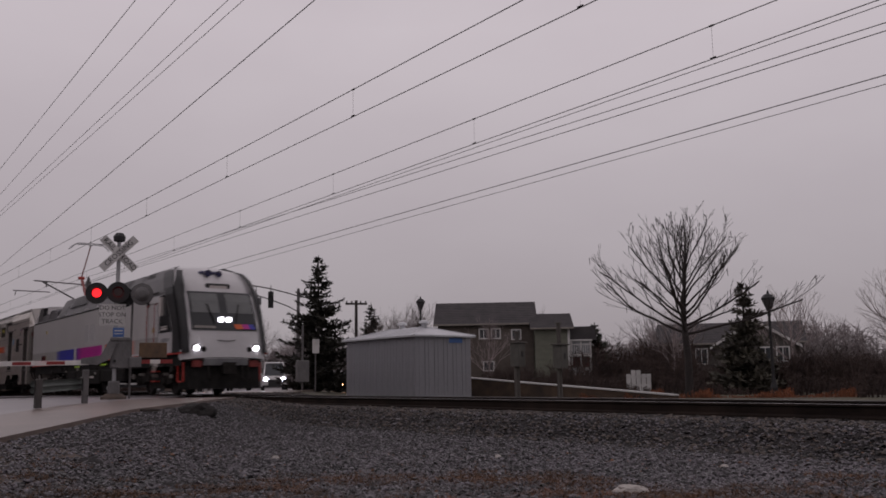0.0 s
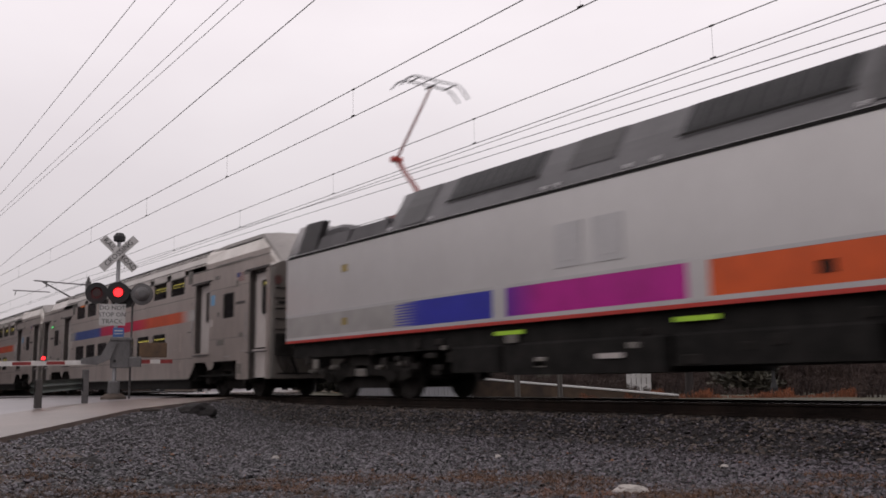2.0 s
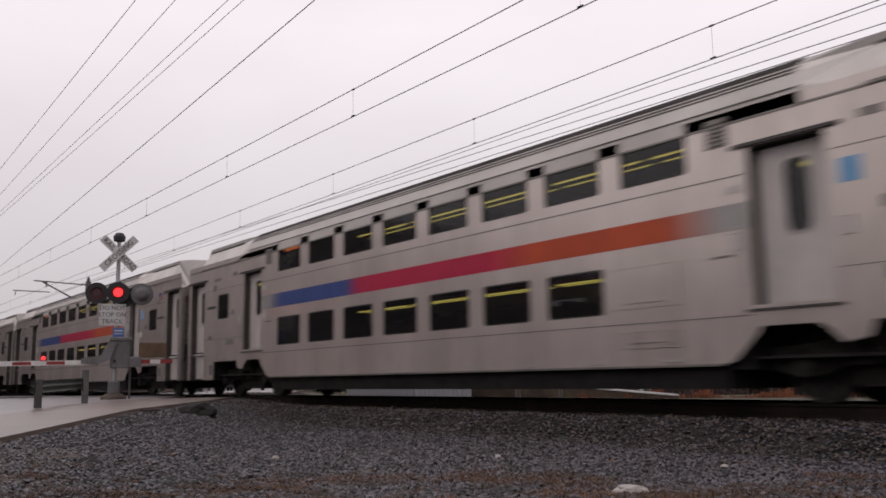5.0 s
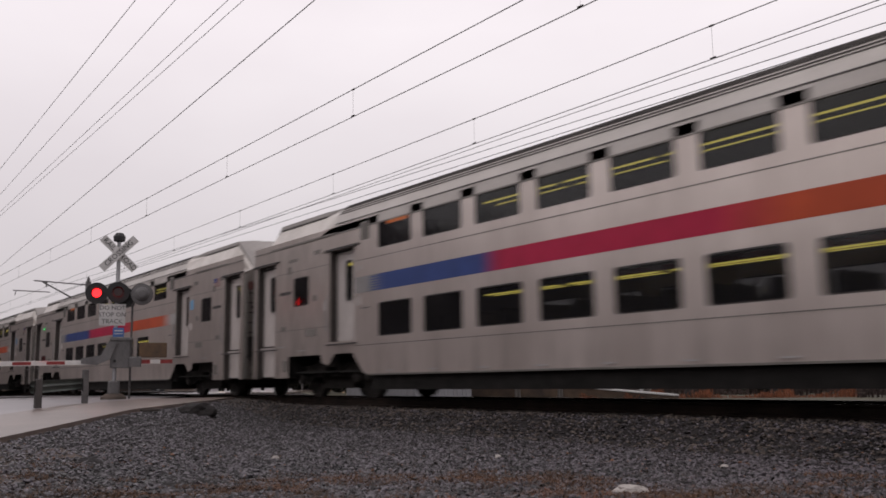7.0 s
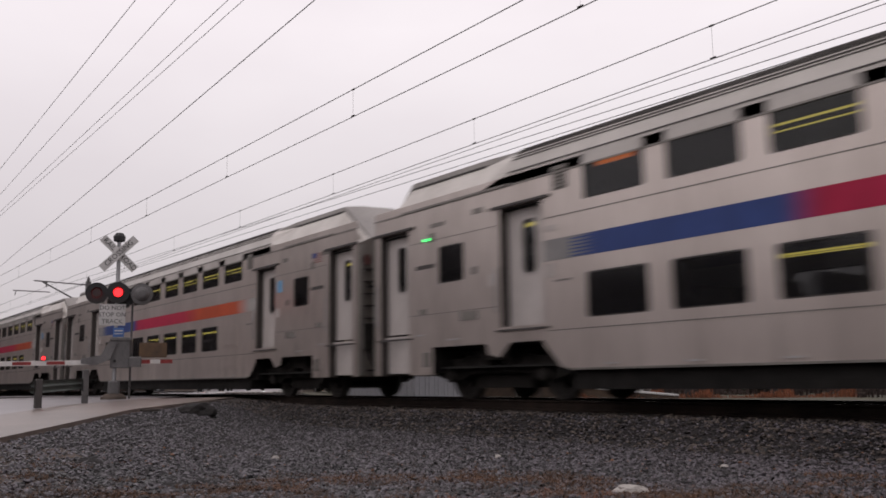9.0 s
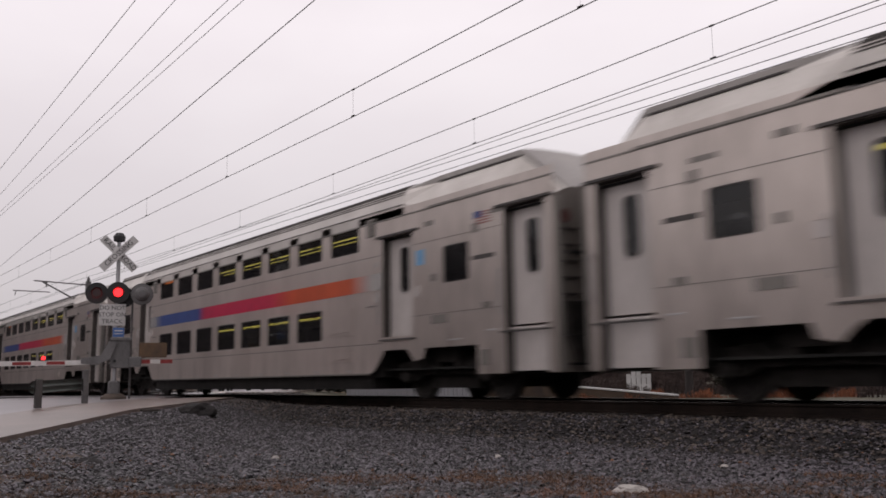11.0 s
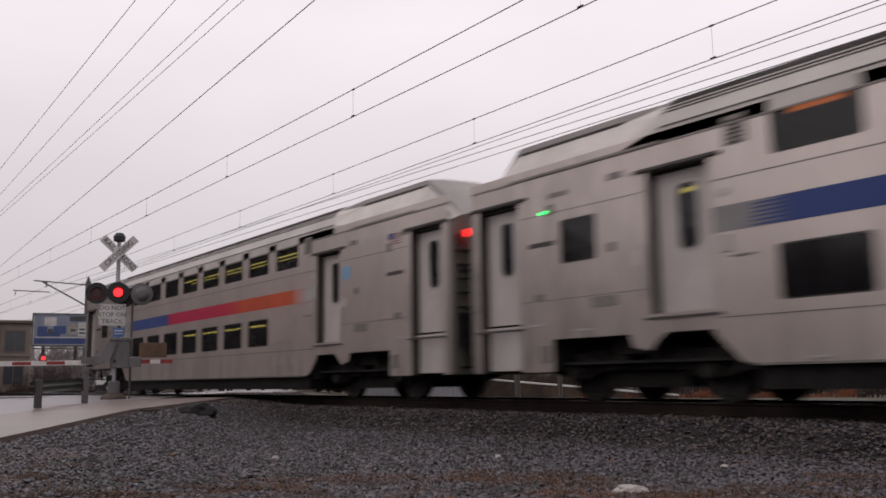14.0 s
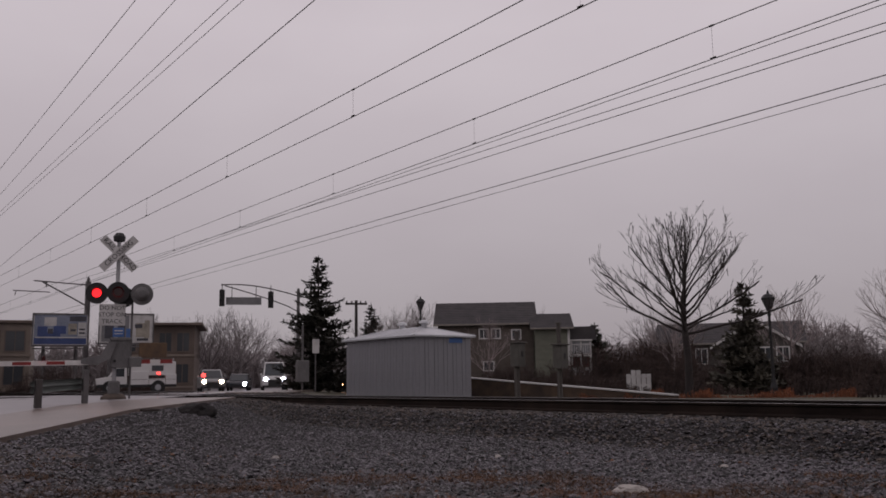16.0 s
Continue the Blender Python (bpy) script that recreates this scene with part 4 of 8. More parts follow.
        for a in (5.15, 6.62, 9.9, 10.2, 11.75, 12.3, 15.42, 16.83):
            part("lifting_lug", Shape().cbox(a, a + 0.12, *sorted((s * 1.37, s * 1.46)), 3.50, 3.56, 0.01), M_WHITE, c, "pale bolted lug")
        # vents, door, steps
        for a in (10.2, 11.05):
            v = Shape().cbox(a, a + 0.62, *sorted((s * 1.475, s * 1.49)), 2.14, 2.86, 0.004)
            v.cbox(a + 0.07, a + 0.55, *sorted((s * 1.49, s * 1.496)), 2.24, 2.76, 0.004)
            part("side_vent", v, M_WHITE, c)
        for a in (8.58, 12.82):
            part("body_handle_box", Shape().cbox(a, a + 0.36, *sorted((s * 1.47, s * 1.492)), 1.40, 1.98, 0.004).box(a + 0.1, a + 0.26, *sorted((s * 1.492, s * 1.5)), 1.6, 1.86), M_LOCO, c)
        door = Shape()
        for a in (18.25, 19.28):
            door.box(a, a + 0.012, *sorted((s * 1.478, s * 1.483)), 1.46, 3.1)
        door.box(18.25, 19.3, *sorted((s * 1.478, s * 1.487)), 3.08, 3.1)
        dr = part("cab_door", door, M_VEST, c, "cab door outline with handrails")
        for a in (18.37, 19.15):
            part("handrail", Shape().path([(a, s * 1.48, 1.56), (a, s * 1.56, 1.61), (a, s * 1.56, 3.02), (a, s * 1.48, 3.07)], 0.016), M_PANTO, dr, "dull red handrail")
        part("marker_lamp", Shape().cbox(18.2, 18.34, *sorted((s * 1.475, s * 1.53)), 3.0, 3.22, 0.02), M_DARK, c, "small dark marker lamp")
        part("warning_patch", Shape().box(18.72, 18.98, *sorted((s * 1.476, s * 1.48)), 2.1, 2.26), M_OCHRE_L, c, "small yellowed warning label")
        for a, z in ((3.3, 1.62), (3.3, 2.82), (14.78, 1.58)):
            part("filler_cap", Shape().cbox(a, a + 0.2, *sorted((s * 1.476, s * 1.49)), z, z + 0.16, 0.02), M_OCHRE_L if a < 9 else M_DARK, c)
        part("oval_emblem", Shape().add([(19.55 + 0.5 + 0.46 * math.cos(t), s * 1.489, 1.80 + 0.07 * math.sin(t)) for t in [i * 0.3142 for i in range(20)]], [tuple(range(20))]), M_ALU, c, "plain grey emblem shape")
        for a, z in ((1.6, 0.62), (2.6, 0.7), (4.6, 0.66), (5.4, 0.72), (16.2, 0.66), (17.2, 0.72), (18.6, 0.66), (19.7, 0.7)):
            part("axle_cap", Shape().tube((a, s * 1.2, z), (a, s * 1.38, z), 0.06, 0.045, 10), M_STEEL_DIRTY, c, "worn bright axle fitting")
        for z in (0.45, 0.78, 1.12):
            part("cab_step", Shape().box(18.7, 19.15, *sorted((s * 1.3, s * 1.46)), z, z + 0.035), M_RED, c, "red edged step")
        part("step_plate", Shape().box(18.72, 19.1, *sorted((s * 1.36, s * 1.4)), 0.95, 1.1), M_DOOR, c)
        fr = Shape()
        for z in (0.42, 1.0, 1.24):
            fr.box(20.8, 21.35, *sorted((s * 1.28, s * 1.33)), z, z + 0.05)
        for a in (20.8, 21.3):
            fr.box(a, a + 0.05, *sorted((s * 1.28, s * 1.33)), 0.42, 1.0)
        part("front_step", fr, M_RED, c, "red framed corner step")
        for a in (8.55, 12.5):
            part("bright_tag", Shape().box(a, a + 0.75, *sorted((s * 1.40, s * 1.43)), 1.13, 1.20), M_YELLOW, c, "lime reflective strip")
        part("white_tag", Shape().box(11.0, 11.5, *sorted((s * 1.40, s * 1.43)), 0.66, 0.74), M_DOOR, c)
        hl = Shape().lathe([(0.02, 0), (0.08, 0.01), (0.09, 0.04), (0.0, 0.05)], n=14)
        part("headlamp", hl, M_HEAD, c, "glowing white headlamp", at=pose(nose_front(1.02, 1.50) + 0.0, s * 1.02, 1.50, 0, 90, 0))
        part("lamp_housing", Shape().lathe([(0.13, -0.1), (0.13, 0.02), (0.09, 0.02)], n=14), M_DARK, c, at=pose(nose_front(1.02, 1.50) - 0.03, s * 1.02, 1.50, 0, 90, 0))
        part("side_lamp", Shape().lathe([(0.09, -0.06), (0.09, 0.02), (0.05, 0.03)], n=12), M_DARK, c, "unlit dark marker lamp", at=pose(nose_front(0.78, 1.46) - 0.01, s * 0.78, 1.46, 0, 90, 0))
        part("wiper", Shape().path([(nose_front(0.35, 2.3) + 0.07, s * 0.35, 2.3), (nose_front(0.55, 2.95) + 0.07, s * 0.55, 2.95)], 0.018), M_DARK, c)
    ws = []
    for z in np.linspace(2.08, 3.38, 9):
        half = float(np.interp(z, [2.06, 3.4], [1.13, 1.10]))
        ws.append([(nose_front(k * half, z + 0.05 * abs(k) ** 3) + 0.03, k * half, z) for k in np.linspace(-1, 1, 13)])
    screen = part("windscreen", Shape().loft(ws), M_CABGLASS, c, "wide dark raked windscreen")
    # upper panes: the sky's reflection is put into a paler base grey
    for k0, k1 in ((-0.94, -0.12), (0.12, 0.94)):
        pane = []
        for z in np.linspace(2.66, 3.32, 6):
            half = float(np.interp(z, [2.06, 3.4], [1.13, 1.10]))
            pane.append([(nose_front(k * half, z + 0.05 * abs(k) ** 3) + 0.042, k * half, z) for k in np.linspace(k0, k1, 7)])
        part("screen_pane", Shape().loft(pane), M_SCREEN, screen, "screen pane with the sky's reflection put into its grey")
    part("nameplate_bar", Shape().loft([[(nose_front(y, z) + 0.042, y, z) for y in np.linspace(-1.05, -0.35, 5)] for z in (2.14, 2.22)]), M_STEEL_DIRTY, screen, "plain grey bar")
    tl = Shape()
    for y in (-0.13, 0.13):
        tl.tube((nose_front(0, 2.43) + 0.03, y, 2.43), (nose_front(0, 2.43) + 0.09, y, 2.43), 0.085, 0.085, 12)
    part("centre_headlamp", tl, M_HEAD, c, "pair of glowing white headlamps")
    part("number_board", Shape().cbox(20.35, 20.80, -0.42, 0.42, 3.44, 3.68, 0.03), M_LOCO_DARK, c)
    part("number_bar", Shape().box(20.80, 20.81, -0.30, 0.30, 3.50, 3.61), M_DOOR, c, "plain pale bar")
    horn = Shape().cbox(19.7, 20.15, -0.42, 0.42, 3.9, 4.17, 0.06).tube((20.0, -0.2, 4.12), (20.42, -0.2, 4.06), 0.05, 0.12).tube((20.0, 0.2, 4.12), (20.36, 0.2, 4.06), 0.05, 0.11)
    part("horn", horn, M_HORN, c)
    for y0, y1, m in ((0.35, 0.62, M_ORANGE), (0.62, 0.86, M_MAGENTA), (0.86, 1.05, M_INDIGO)):
        pts = [(nose_front(y, z) + 0.045, y, z) for y, z in ((y0, 2.13), (y1, 2.13), (y1 - 0.06, 2.29), (y0 - 0.06, 2.29))]
        part("nose_emblem", Shape().add(pts, [(0, 1, 2, 3)]), m, c, "slanted emblem patch")
    part("nose_grab", Shape().path([(nose_front(0.3, 1.75) + 0.02, -0.3, 1.76), (nose_front(0, 1.75) + 0.05, -0.1, 1.73), (nose_front(0, 1.75) + 0.05, 0.1, 1.73), (nose_front(0.3, 1.75) + 0.02, 0.3, 1.76)], 0.014), M_VEST, c)
    chin = Shape().prism([(20.8, 1.33), (21.60, 1.33), (21.66, 1.15), (21.60, 0.95), (20.8, 0.95)], "y", -0.75, 0.75)
    part("front_skirt", chin, M_ALU, c, "grey front skirt")
    pilot = Shape().prism([(20.7, 0.95), (21.45, 0.95), (21.6, 0.2), (20.7, 0.2)], "y", -1.2, 1.2)
    part("pilot", pilot, M_DARK, c)
    cpl = Shape().box(21.4, 21.9, -0.14, 0.14, 0.72, 1.0).box(21.85, 21.97, -0.2, 0.2, 0.68, 1.04)
    for y in (-0.6, 0.55, 0.75):
        part("brake_hose", Shape().path([(21.6, y, 0.95), (21.73, y, 0.55), (21.67, y + 0.1, 0.4)], 0.03), M_GRIME, c)
    part("coupler", cpl, M_GRIME, c)
    for y0 in (-1.12, 0.80):
        part("hose_cover", Shape().cbox(21.5, 21.62, y0, y0 + 0.33, 0.90, 1.11, 0.03), M_HOSE, c, "dull red hose box")
        part("lamp_bracket", Shape().cbox(21.35, 21.5, y0 + 0.02, y0 + 0.3, 1.16, 1.33, 0.03), M_DARK, c)
    # underframe and tanks
    part("underframe", Shape().box(0.7, 21.3, -1.36, 1.36, 0.95, 1.33), M_DARK, c)
    for a, b, z in ((7.2, 8.6, 0.50), (8.7, 12.3, 0.44), (12.4, 15.4, 0.52)):
        part("fuel_tank", Shape().cbox(a, b, -1.40, 1.40, z, 1.0, 0.06), M_DARK, c)
    rnd = random.Random(4)
    for i in range(34):
        a = rnd.uniform(1.0, 20.4)
        z = rnd.uniform(0.45, 1.05)
        part("underfloor_box", Shape().cbox(a, a + rnd.uniform(0.12, 0.4), -1.42, -1.36, z, z + rnd.uniform(0.08, 0.22), 0.015), rnd.choice((M_GRIME, M_GRIME, M_STEEL_DIRTY)), c)
    for u in (3.6, 17.9):
        add_bogie(c, u)
    # low roof gear and pantograph
    gear = Shape().cbox(1.2, 2.3, -0.9, 0.9, 3.6, 4.15, 0.08).cbox(2.5, 3.6, -0.7, 0.7, 3.6, 3.95, 0.05)
    for a in (1.0, 2.9, 4.4):
        gear.lathe([(0.10, 0), (0.14, 0.05), (0.08, 0.1), (0.13, 0.15), (0.07, 0.2), (0.11, 0.25), (0.05, 0.32)], (a, -0.95, 3.65), 10)
    gear.cbox(3.9, 4.6, -0.6, 0.6, 3.6, 4.0, 0.04)
    for sy in (-1, 1):
        part("roof_screen", Shape().prism([(0.92, 3.50), (1.42, 4.20), (2.25, 4.18), (1.82, 3.50)], "y", *sorted((sy * 1.22, sy * 1.40))), M_LOCO_PANEL, c, "dark slanting roof screen")
        for u0, u1 in ((1.95, 3.38), (3.46, 4.98)):
            part("roof_screen", Shape().prism([(u0, 3.48), (u0 + 0.25, 3.77), (u1 + 0.2, 3.77), (u1, 3.48)], "y", *sorted((sy * 1.30, sy * 1.42))), M_LOCO_ROOF, c)
    part("roof_gear", gear, M_LOCO_ROOF, c)
    base = Shape().box(3.6, 5.4, -0.5, -0.4, 4.05, 4.12).box(3.6, 5.4, 0.4, 0.5, 4.05, 4.12).box(4.7, 4.85, -0.5, 0.5, 4.02, 4.16)
    pg = part("pantograph", base, M_PANTO, c, "raised single-arm pantograph")
    part("lower_arm", Shape().tube((4.75, 0, 4.12), (3.3, 0, 5.62), 0.06, 0.05).tube((4.3, 0.2, 4.1), (3.45, 0.06, 5.5), 0.022), M_PANTO, pg)
    part("knee", Shape().tube((3.3, -0.14, 5.63), (3.3, 0.14, 5.63), 0.08, 0.08, 12), M_RED, pg)
    part("upper_arm", Shape().tube((3.3, 0, 5.62), (4.75, 0, 7.02), 0.034, 0.026), M_PANTO, pg)
    hd = Shape()
    for x in (4.56, 4.94):
        hd.path([(x, -0.95, 6.86), (x, -0.78, 7.05), (x, -0.6, 7.14), (x, 0.6, 7.14), (x, 0.78, 7.05), (x, 0.95, 6.86)], 0.024)
    hd.tube((4.56, -0.5, 7.1), (4.94, -0.5, 7.1), 0.02).tube((4.56, 0.5, 7.1), (4.94, 0.5, 7.1), 0.02).tube((4.56, 0, 7.05), (4.94, 0, 7.05), 0.03)
    part("collector_head", hd, M_ALU, pg)
    return c


M_CABGLASS = glazing("cab_glass", (0.02, 0.022, 0.024), 0.0, 0.06)
M_HOSE = mat("dull_hose_red", (0.22, 0.025, 0.02), (0.12, 0.015, 0.012), 0.6)
M_HORN = mat("horn_blue_grey", (0.035, 0.035, 0.10), (0.015, 0.015, 0.035), 0.5)
M_OCHRE_L = mat("yellowed_label", (0.36, 0.27, 0.08), (0.24, 0.18, 0.06), 0.6)
engine = locomotive()


# ---------------------------------------------------------------- overhead wires
M_WIRE = mat("weathered_copper_wire", (0.055, 0.05, 0.05), (0.03, 0.028, 0.028), 0.6, 0.3, 3, 30)
M_POLE = mat("weathered_steel_pole", (0.16, 0.15, 0.15), (0.09, 0.085, 0.085), 0.6, 0.3, 2, 30)


def wire(name, p, q, x0, x1, r, label, sag=0.0, span=62.0):
    """A wire through the points p and q, carried on from x0 to x1."""
    p, q = Vector(p), Vector(q)
    pts = []
    for x in np.arange(x0, x1 + 0.1, 2.0 if sag else 40.0):
        k = (x - p.x) / (q.x - p.x)
        v = p + (q - p) * k
        pts.append((x, v.y, v.z - sag * (1 - (2 * ((x % span) / span) - 1) ** 2)))
    s = Shape()
    rings = [[(a, b + r * math.cos(2 * math.pi * i / 5), c + r * math.sin(2 * math.pi * i / 5)) for i in range(5)] for a, b, c in pts]
    s.loft(rings, True, True)
    return tagged(part(name, s, M_WIRE), label, "overhead wire", group="overhead wires")


def catenary(y, zc, zm, first, step, dark):
    t = thing("catenary", "messenger and contact wire joined by droppers over a track", "overhead wire", group="overhead wires")
    c = Shape().tube((-330, y, zc), (40, y, zc), 0.011, 0.011, 5)
    part("contact_wire", c, M_WIRE, t)
    part("messenger_wire", Shape().tube((-330, y, zm), (40, y, zm), 0.012, 0.012, 5), M_WIRE, t)
    d = Shape().tube((0, 0, zc), (0, 0, zm), 0.004, 0.004, 4).tube((-0.07, 0, zc + 0.02), (0.07, 0, zc + 0.02), 0.026, 0.026, 5).tube((-0.06, 0, zm), (0.06, 0, zm), 0.024, 0.024, 5).mesh("dropper")
    for i in range(-2, 14):
        part("dropper", d, M_WIRE, t, at=pose(first - step * i, y, 0))


catenary(0.0, 7.22, 7.96, -11.05, 8.3, True)
catenary(4.38, 7.24, 8.0, -11.35, 8.42, True)
wire("feeder_wire", (-21.6, -5.03, 10), (-42.8, -4.41, 10), -200, 20, 0.0095, "thin high feeder wire against the overcast")
wire("feeder_wire", (-21.0, -4.21, 10), (-48.65, -3.38, 10), -200, 20, 0.0095, "thin high feeder wire against the overcast")
wire("feeder_wire", (-20.2, -3.04, 10.09), (-54.0, -2.43, 10.09), -200, 20, 0.0095, "thin high feeder wire, one of a close pair")
wire("feeder_wire", (-19.6, -2.91, 9.87), (-54.2, -2.39, 9.87), -200, 20, 0.009, "thin high feeder wire, one of a close pair")
wire("feeder_wire", (-17.1, -2.36, 9), (-70.3, 0.5, 9), -150, 20, 0.013, "thick high feeder wire against the overcast")
wire("auxiliary_wire", (-11.3, 4.40, 7.13), (-28.4, 4.40, 7.13), -200, 30, 0.009, "thin wire close above a contact wire")
wire("auxiliary_wire", (-8.36, 6, 7.42), (-21.9, 6, 7.62), -75, 30, 0.011, "thin wire beyond the second track")
wire("auxiliary_wire", (-8.37, 6, 7.25), (-21.9, 6, 7.38), -75, 30, 0.011, "thin wire beyond the second track")
wire("auxiliary_wire", (-9.81, 8.8, 7.30), (-36.6, 8.8, 7.31), -140, 30, 0.014, "darker wire running along the far side")
wire("auxiliary_wire", (-9.82, 8.8, 7.08), (-36.6, 8.8, 7.03), -140, 30, 0.010, "thin wire running along the far side")

mastp = thing("catenary_pole", "grey steel catenary pole with cantilever arms", "pole", at=pose(-73.4, 7.5, 0))
part("pole", Shape().prism([(-0.2, -0.17), (0.2, -0.17), (0.2, -0.13), (0.03, -0.13), (0.03, 0.13), (0.2, 0.13), (0.2, 0.17), (-0.2, 0.17), (-0.2, 0.13), (-0.03, 0.13), (-0.03, -0.13), (-0.2, -0.13)], "z", -0.4, 8.6), M_POLE, mastp)
part("cap", Shape().lathe([(0.09, 8.6), (0.14, 8.75), (0.05, 8.95)], n=8), M_POLE, mastp)
for y1, z1 in ((-4.05, 8.45),):
    part("cantilever_arm", Shape().tube((0, 0, 8.3), (0, y1, z1), 0.05).tube((0, 0, 6.6), (0, y1 * 0.85, z1 - 0.05), 0.06).tube((0, y1 * 0.7, 7.6), (0, y1 - 1.45, 7.62), 0.04).tube((0, y1 - 1.2, 7.6), (0, y1 - 1.3, 7.25), 0.03), M_POLE, mastp)
part("insulator", Shape().tube((0, -3.12, 8.0), (0, -3.12, 8.45), 0.06, 0.06, 8), M_POLE, mastp)

# ---------------------------------------------------------------- the level crossing
M_BLACK = mat("flat_black", (0.015, 0.015, 0.016), (0.008, 0.008, 0.009), 0.6)
M_SIGN = mat("sign_white", (0.56, 0.55, 0.54), (0.38, 0.37, 0.36), 0.55, 0, 2, 30)
M_BOX = mat("weathered_grey_box", (0.155, 0.15, 0.15), (0.085, 0.082, 0.082), 0.6, 0.1, 2, 30, 0, 2)
M_LENS = mat("dark_red_lens", (0.05, 0.008, 0.008), (0.03, 0.006, 0.006), 0.2)
M_LIT = glow("lit_red_lens", (1.0, 0.018, 0.022), 3.0)
M_BLUE = mat("blue_enamel", (0.06, 0.14, 0.36), (0.04, 0.10, 0.26), 0.5)
M_OCHRE = mat("ochre_sign", (0.13, 0.075, 0.035), (0.05, 0.03, 0.02), 0.6)
FACE = math.degrees(math.atan2(-7.4, 25.5))       # the signs look this way
flashers = []


def lettering(text, size, material, parent, m):
    cu = bpy.data.curves.new("lettering", "FONT")
    cu.body, cu.size, cu.align_x, cu.align_y = text, size, "CENTER", "CENTER"
    cu.extrude = 0.002
    cu.resolution_u = 2
    tmp = bpy.data.objects.new("lettering", cu)
    scene.collection.objects.link(tmp)
    me = bpy.data.meshes.new_from_object(tmp)
    bpy.data.objects.remove(tmp)
    me.materials.clear()
    return part("lettering", me, material, parent, at=m)


def lamp_head(parent, y, z, facing, phase):
    """A flashing-light head: round black backboard, hooded lens; facing 1 looks to the road user."""
    h = part("backboard", Shape().lathe([(0.30, 0), (0.30, 0.012), (0.0, 0.016)], n=28).lathe([(0.13, -0.16), (0.15, 0)], n=16), M_BLACK, parent, "round black lamp board",
             at=pose(0.12 * facing, y, z, 0, 90 * facing, 0))
    hood = Shape()
    arc = [math.radians(a) for a in range(0, 181, 15)]
    hood.loft([[(-0.16 * math.sin(a), 0.16 * math.cos(a), zz) for a in arc] for zz in (0.0, 0.22)] + [[(-0.15 * math.sin(a), 0.15 * math.cos(a), zz) for a in arc] for zz in (0.22, 0.0)])
    part("hood", hood, M_BLACK, h)
    disc = Shape().lathe([(0.12, -0.012), (0.125, 0.0), (0.12, 0.012)], n=20)
    me = disc.mesh("lens")
    me.materials.append(M_LENS)
    me.materials.append(M_LIT)
    for p in me.polygons:
        p.material_index = 1 if p.center.z > 0.004 else 0
    lens = part("lens", me, M_LENS, h, "round red signal lens", at=pose(0, 0, 0.05))
    flashers.append((lens, phase))
    return h


def blade(parent, turn, words):
    b = part("crossbuck_blade", Shape().cbox(-0.02, 0.02, -0.63, 0.63, -0.115, 0.115, 0.004), M_SIGN, parent, "white crossbuck blade with black words",
             at=pose(0.10 + 0.045 * (turn > 0), 0, 4.08, turn, 0, 0))
    for word, y in words:
        lettering(word, 0.205, M_BLACK, b, pose(0.023, y, 0.0, 90, 0, 90))


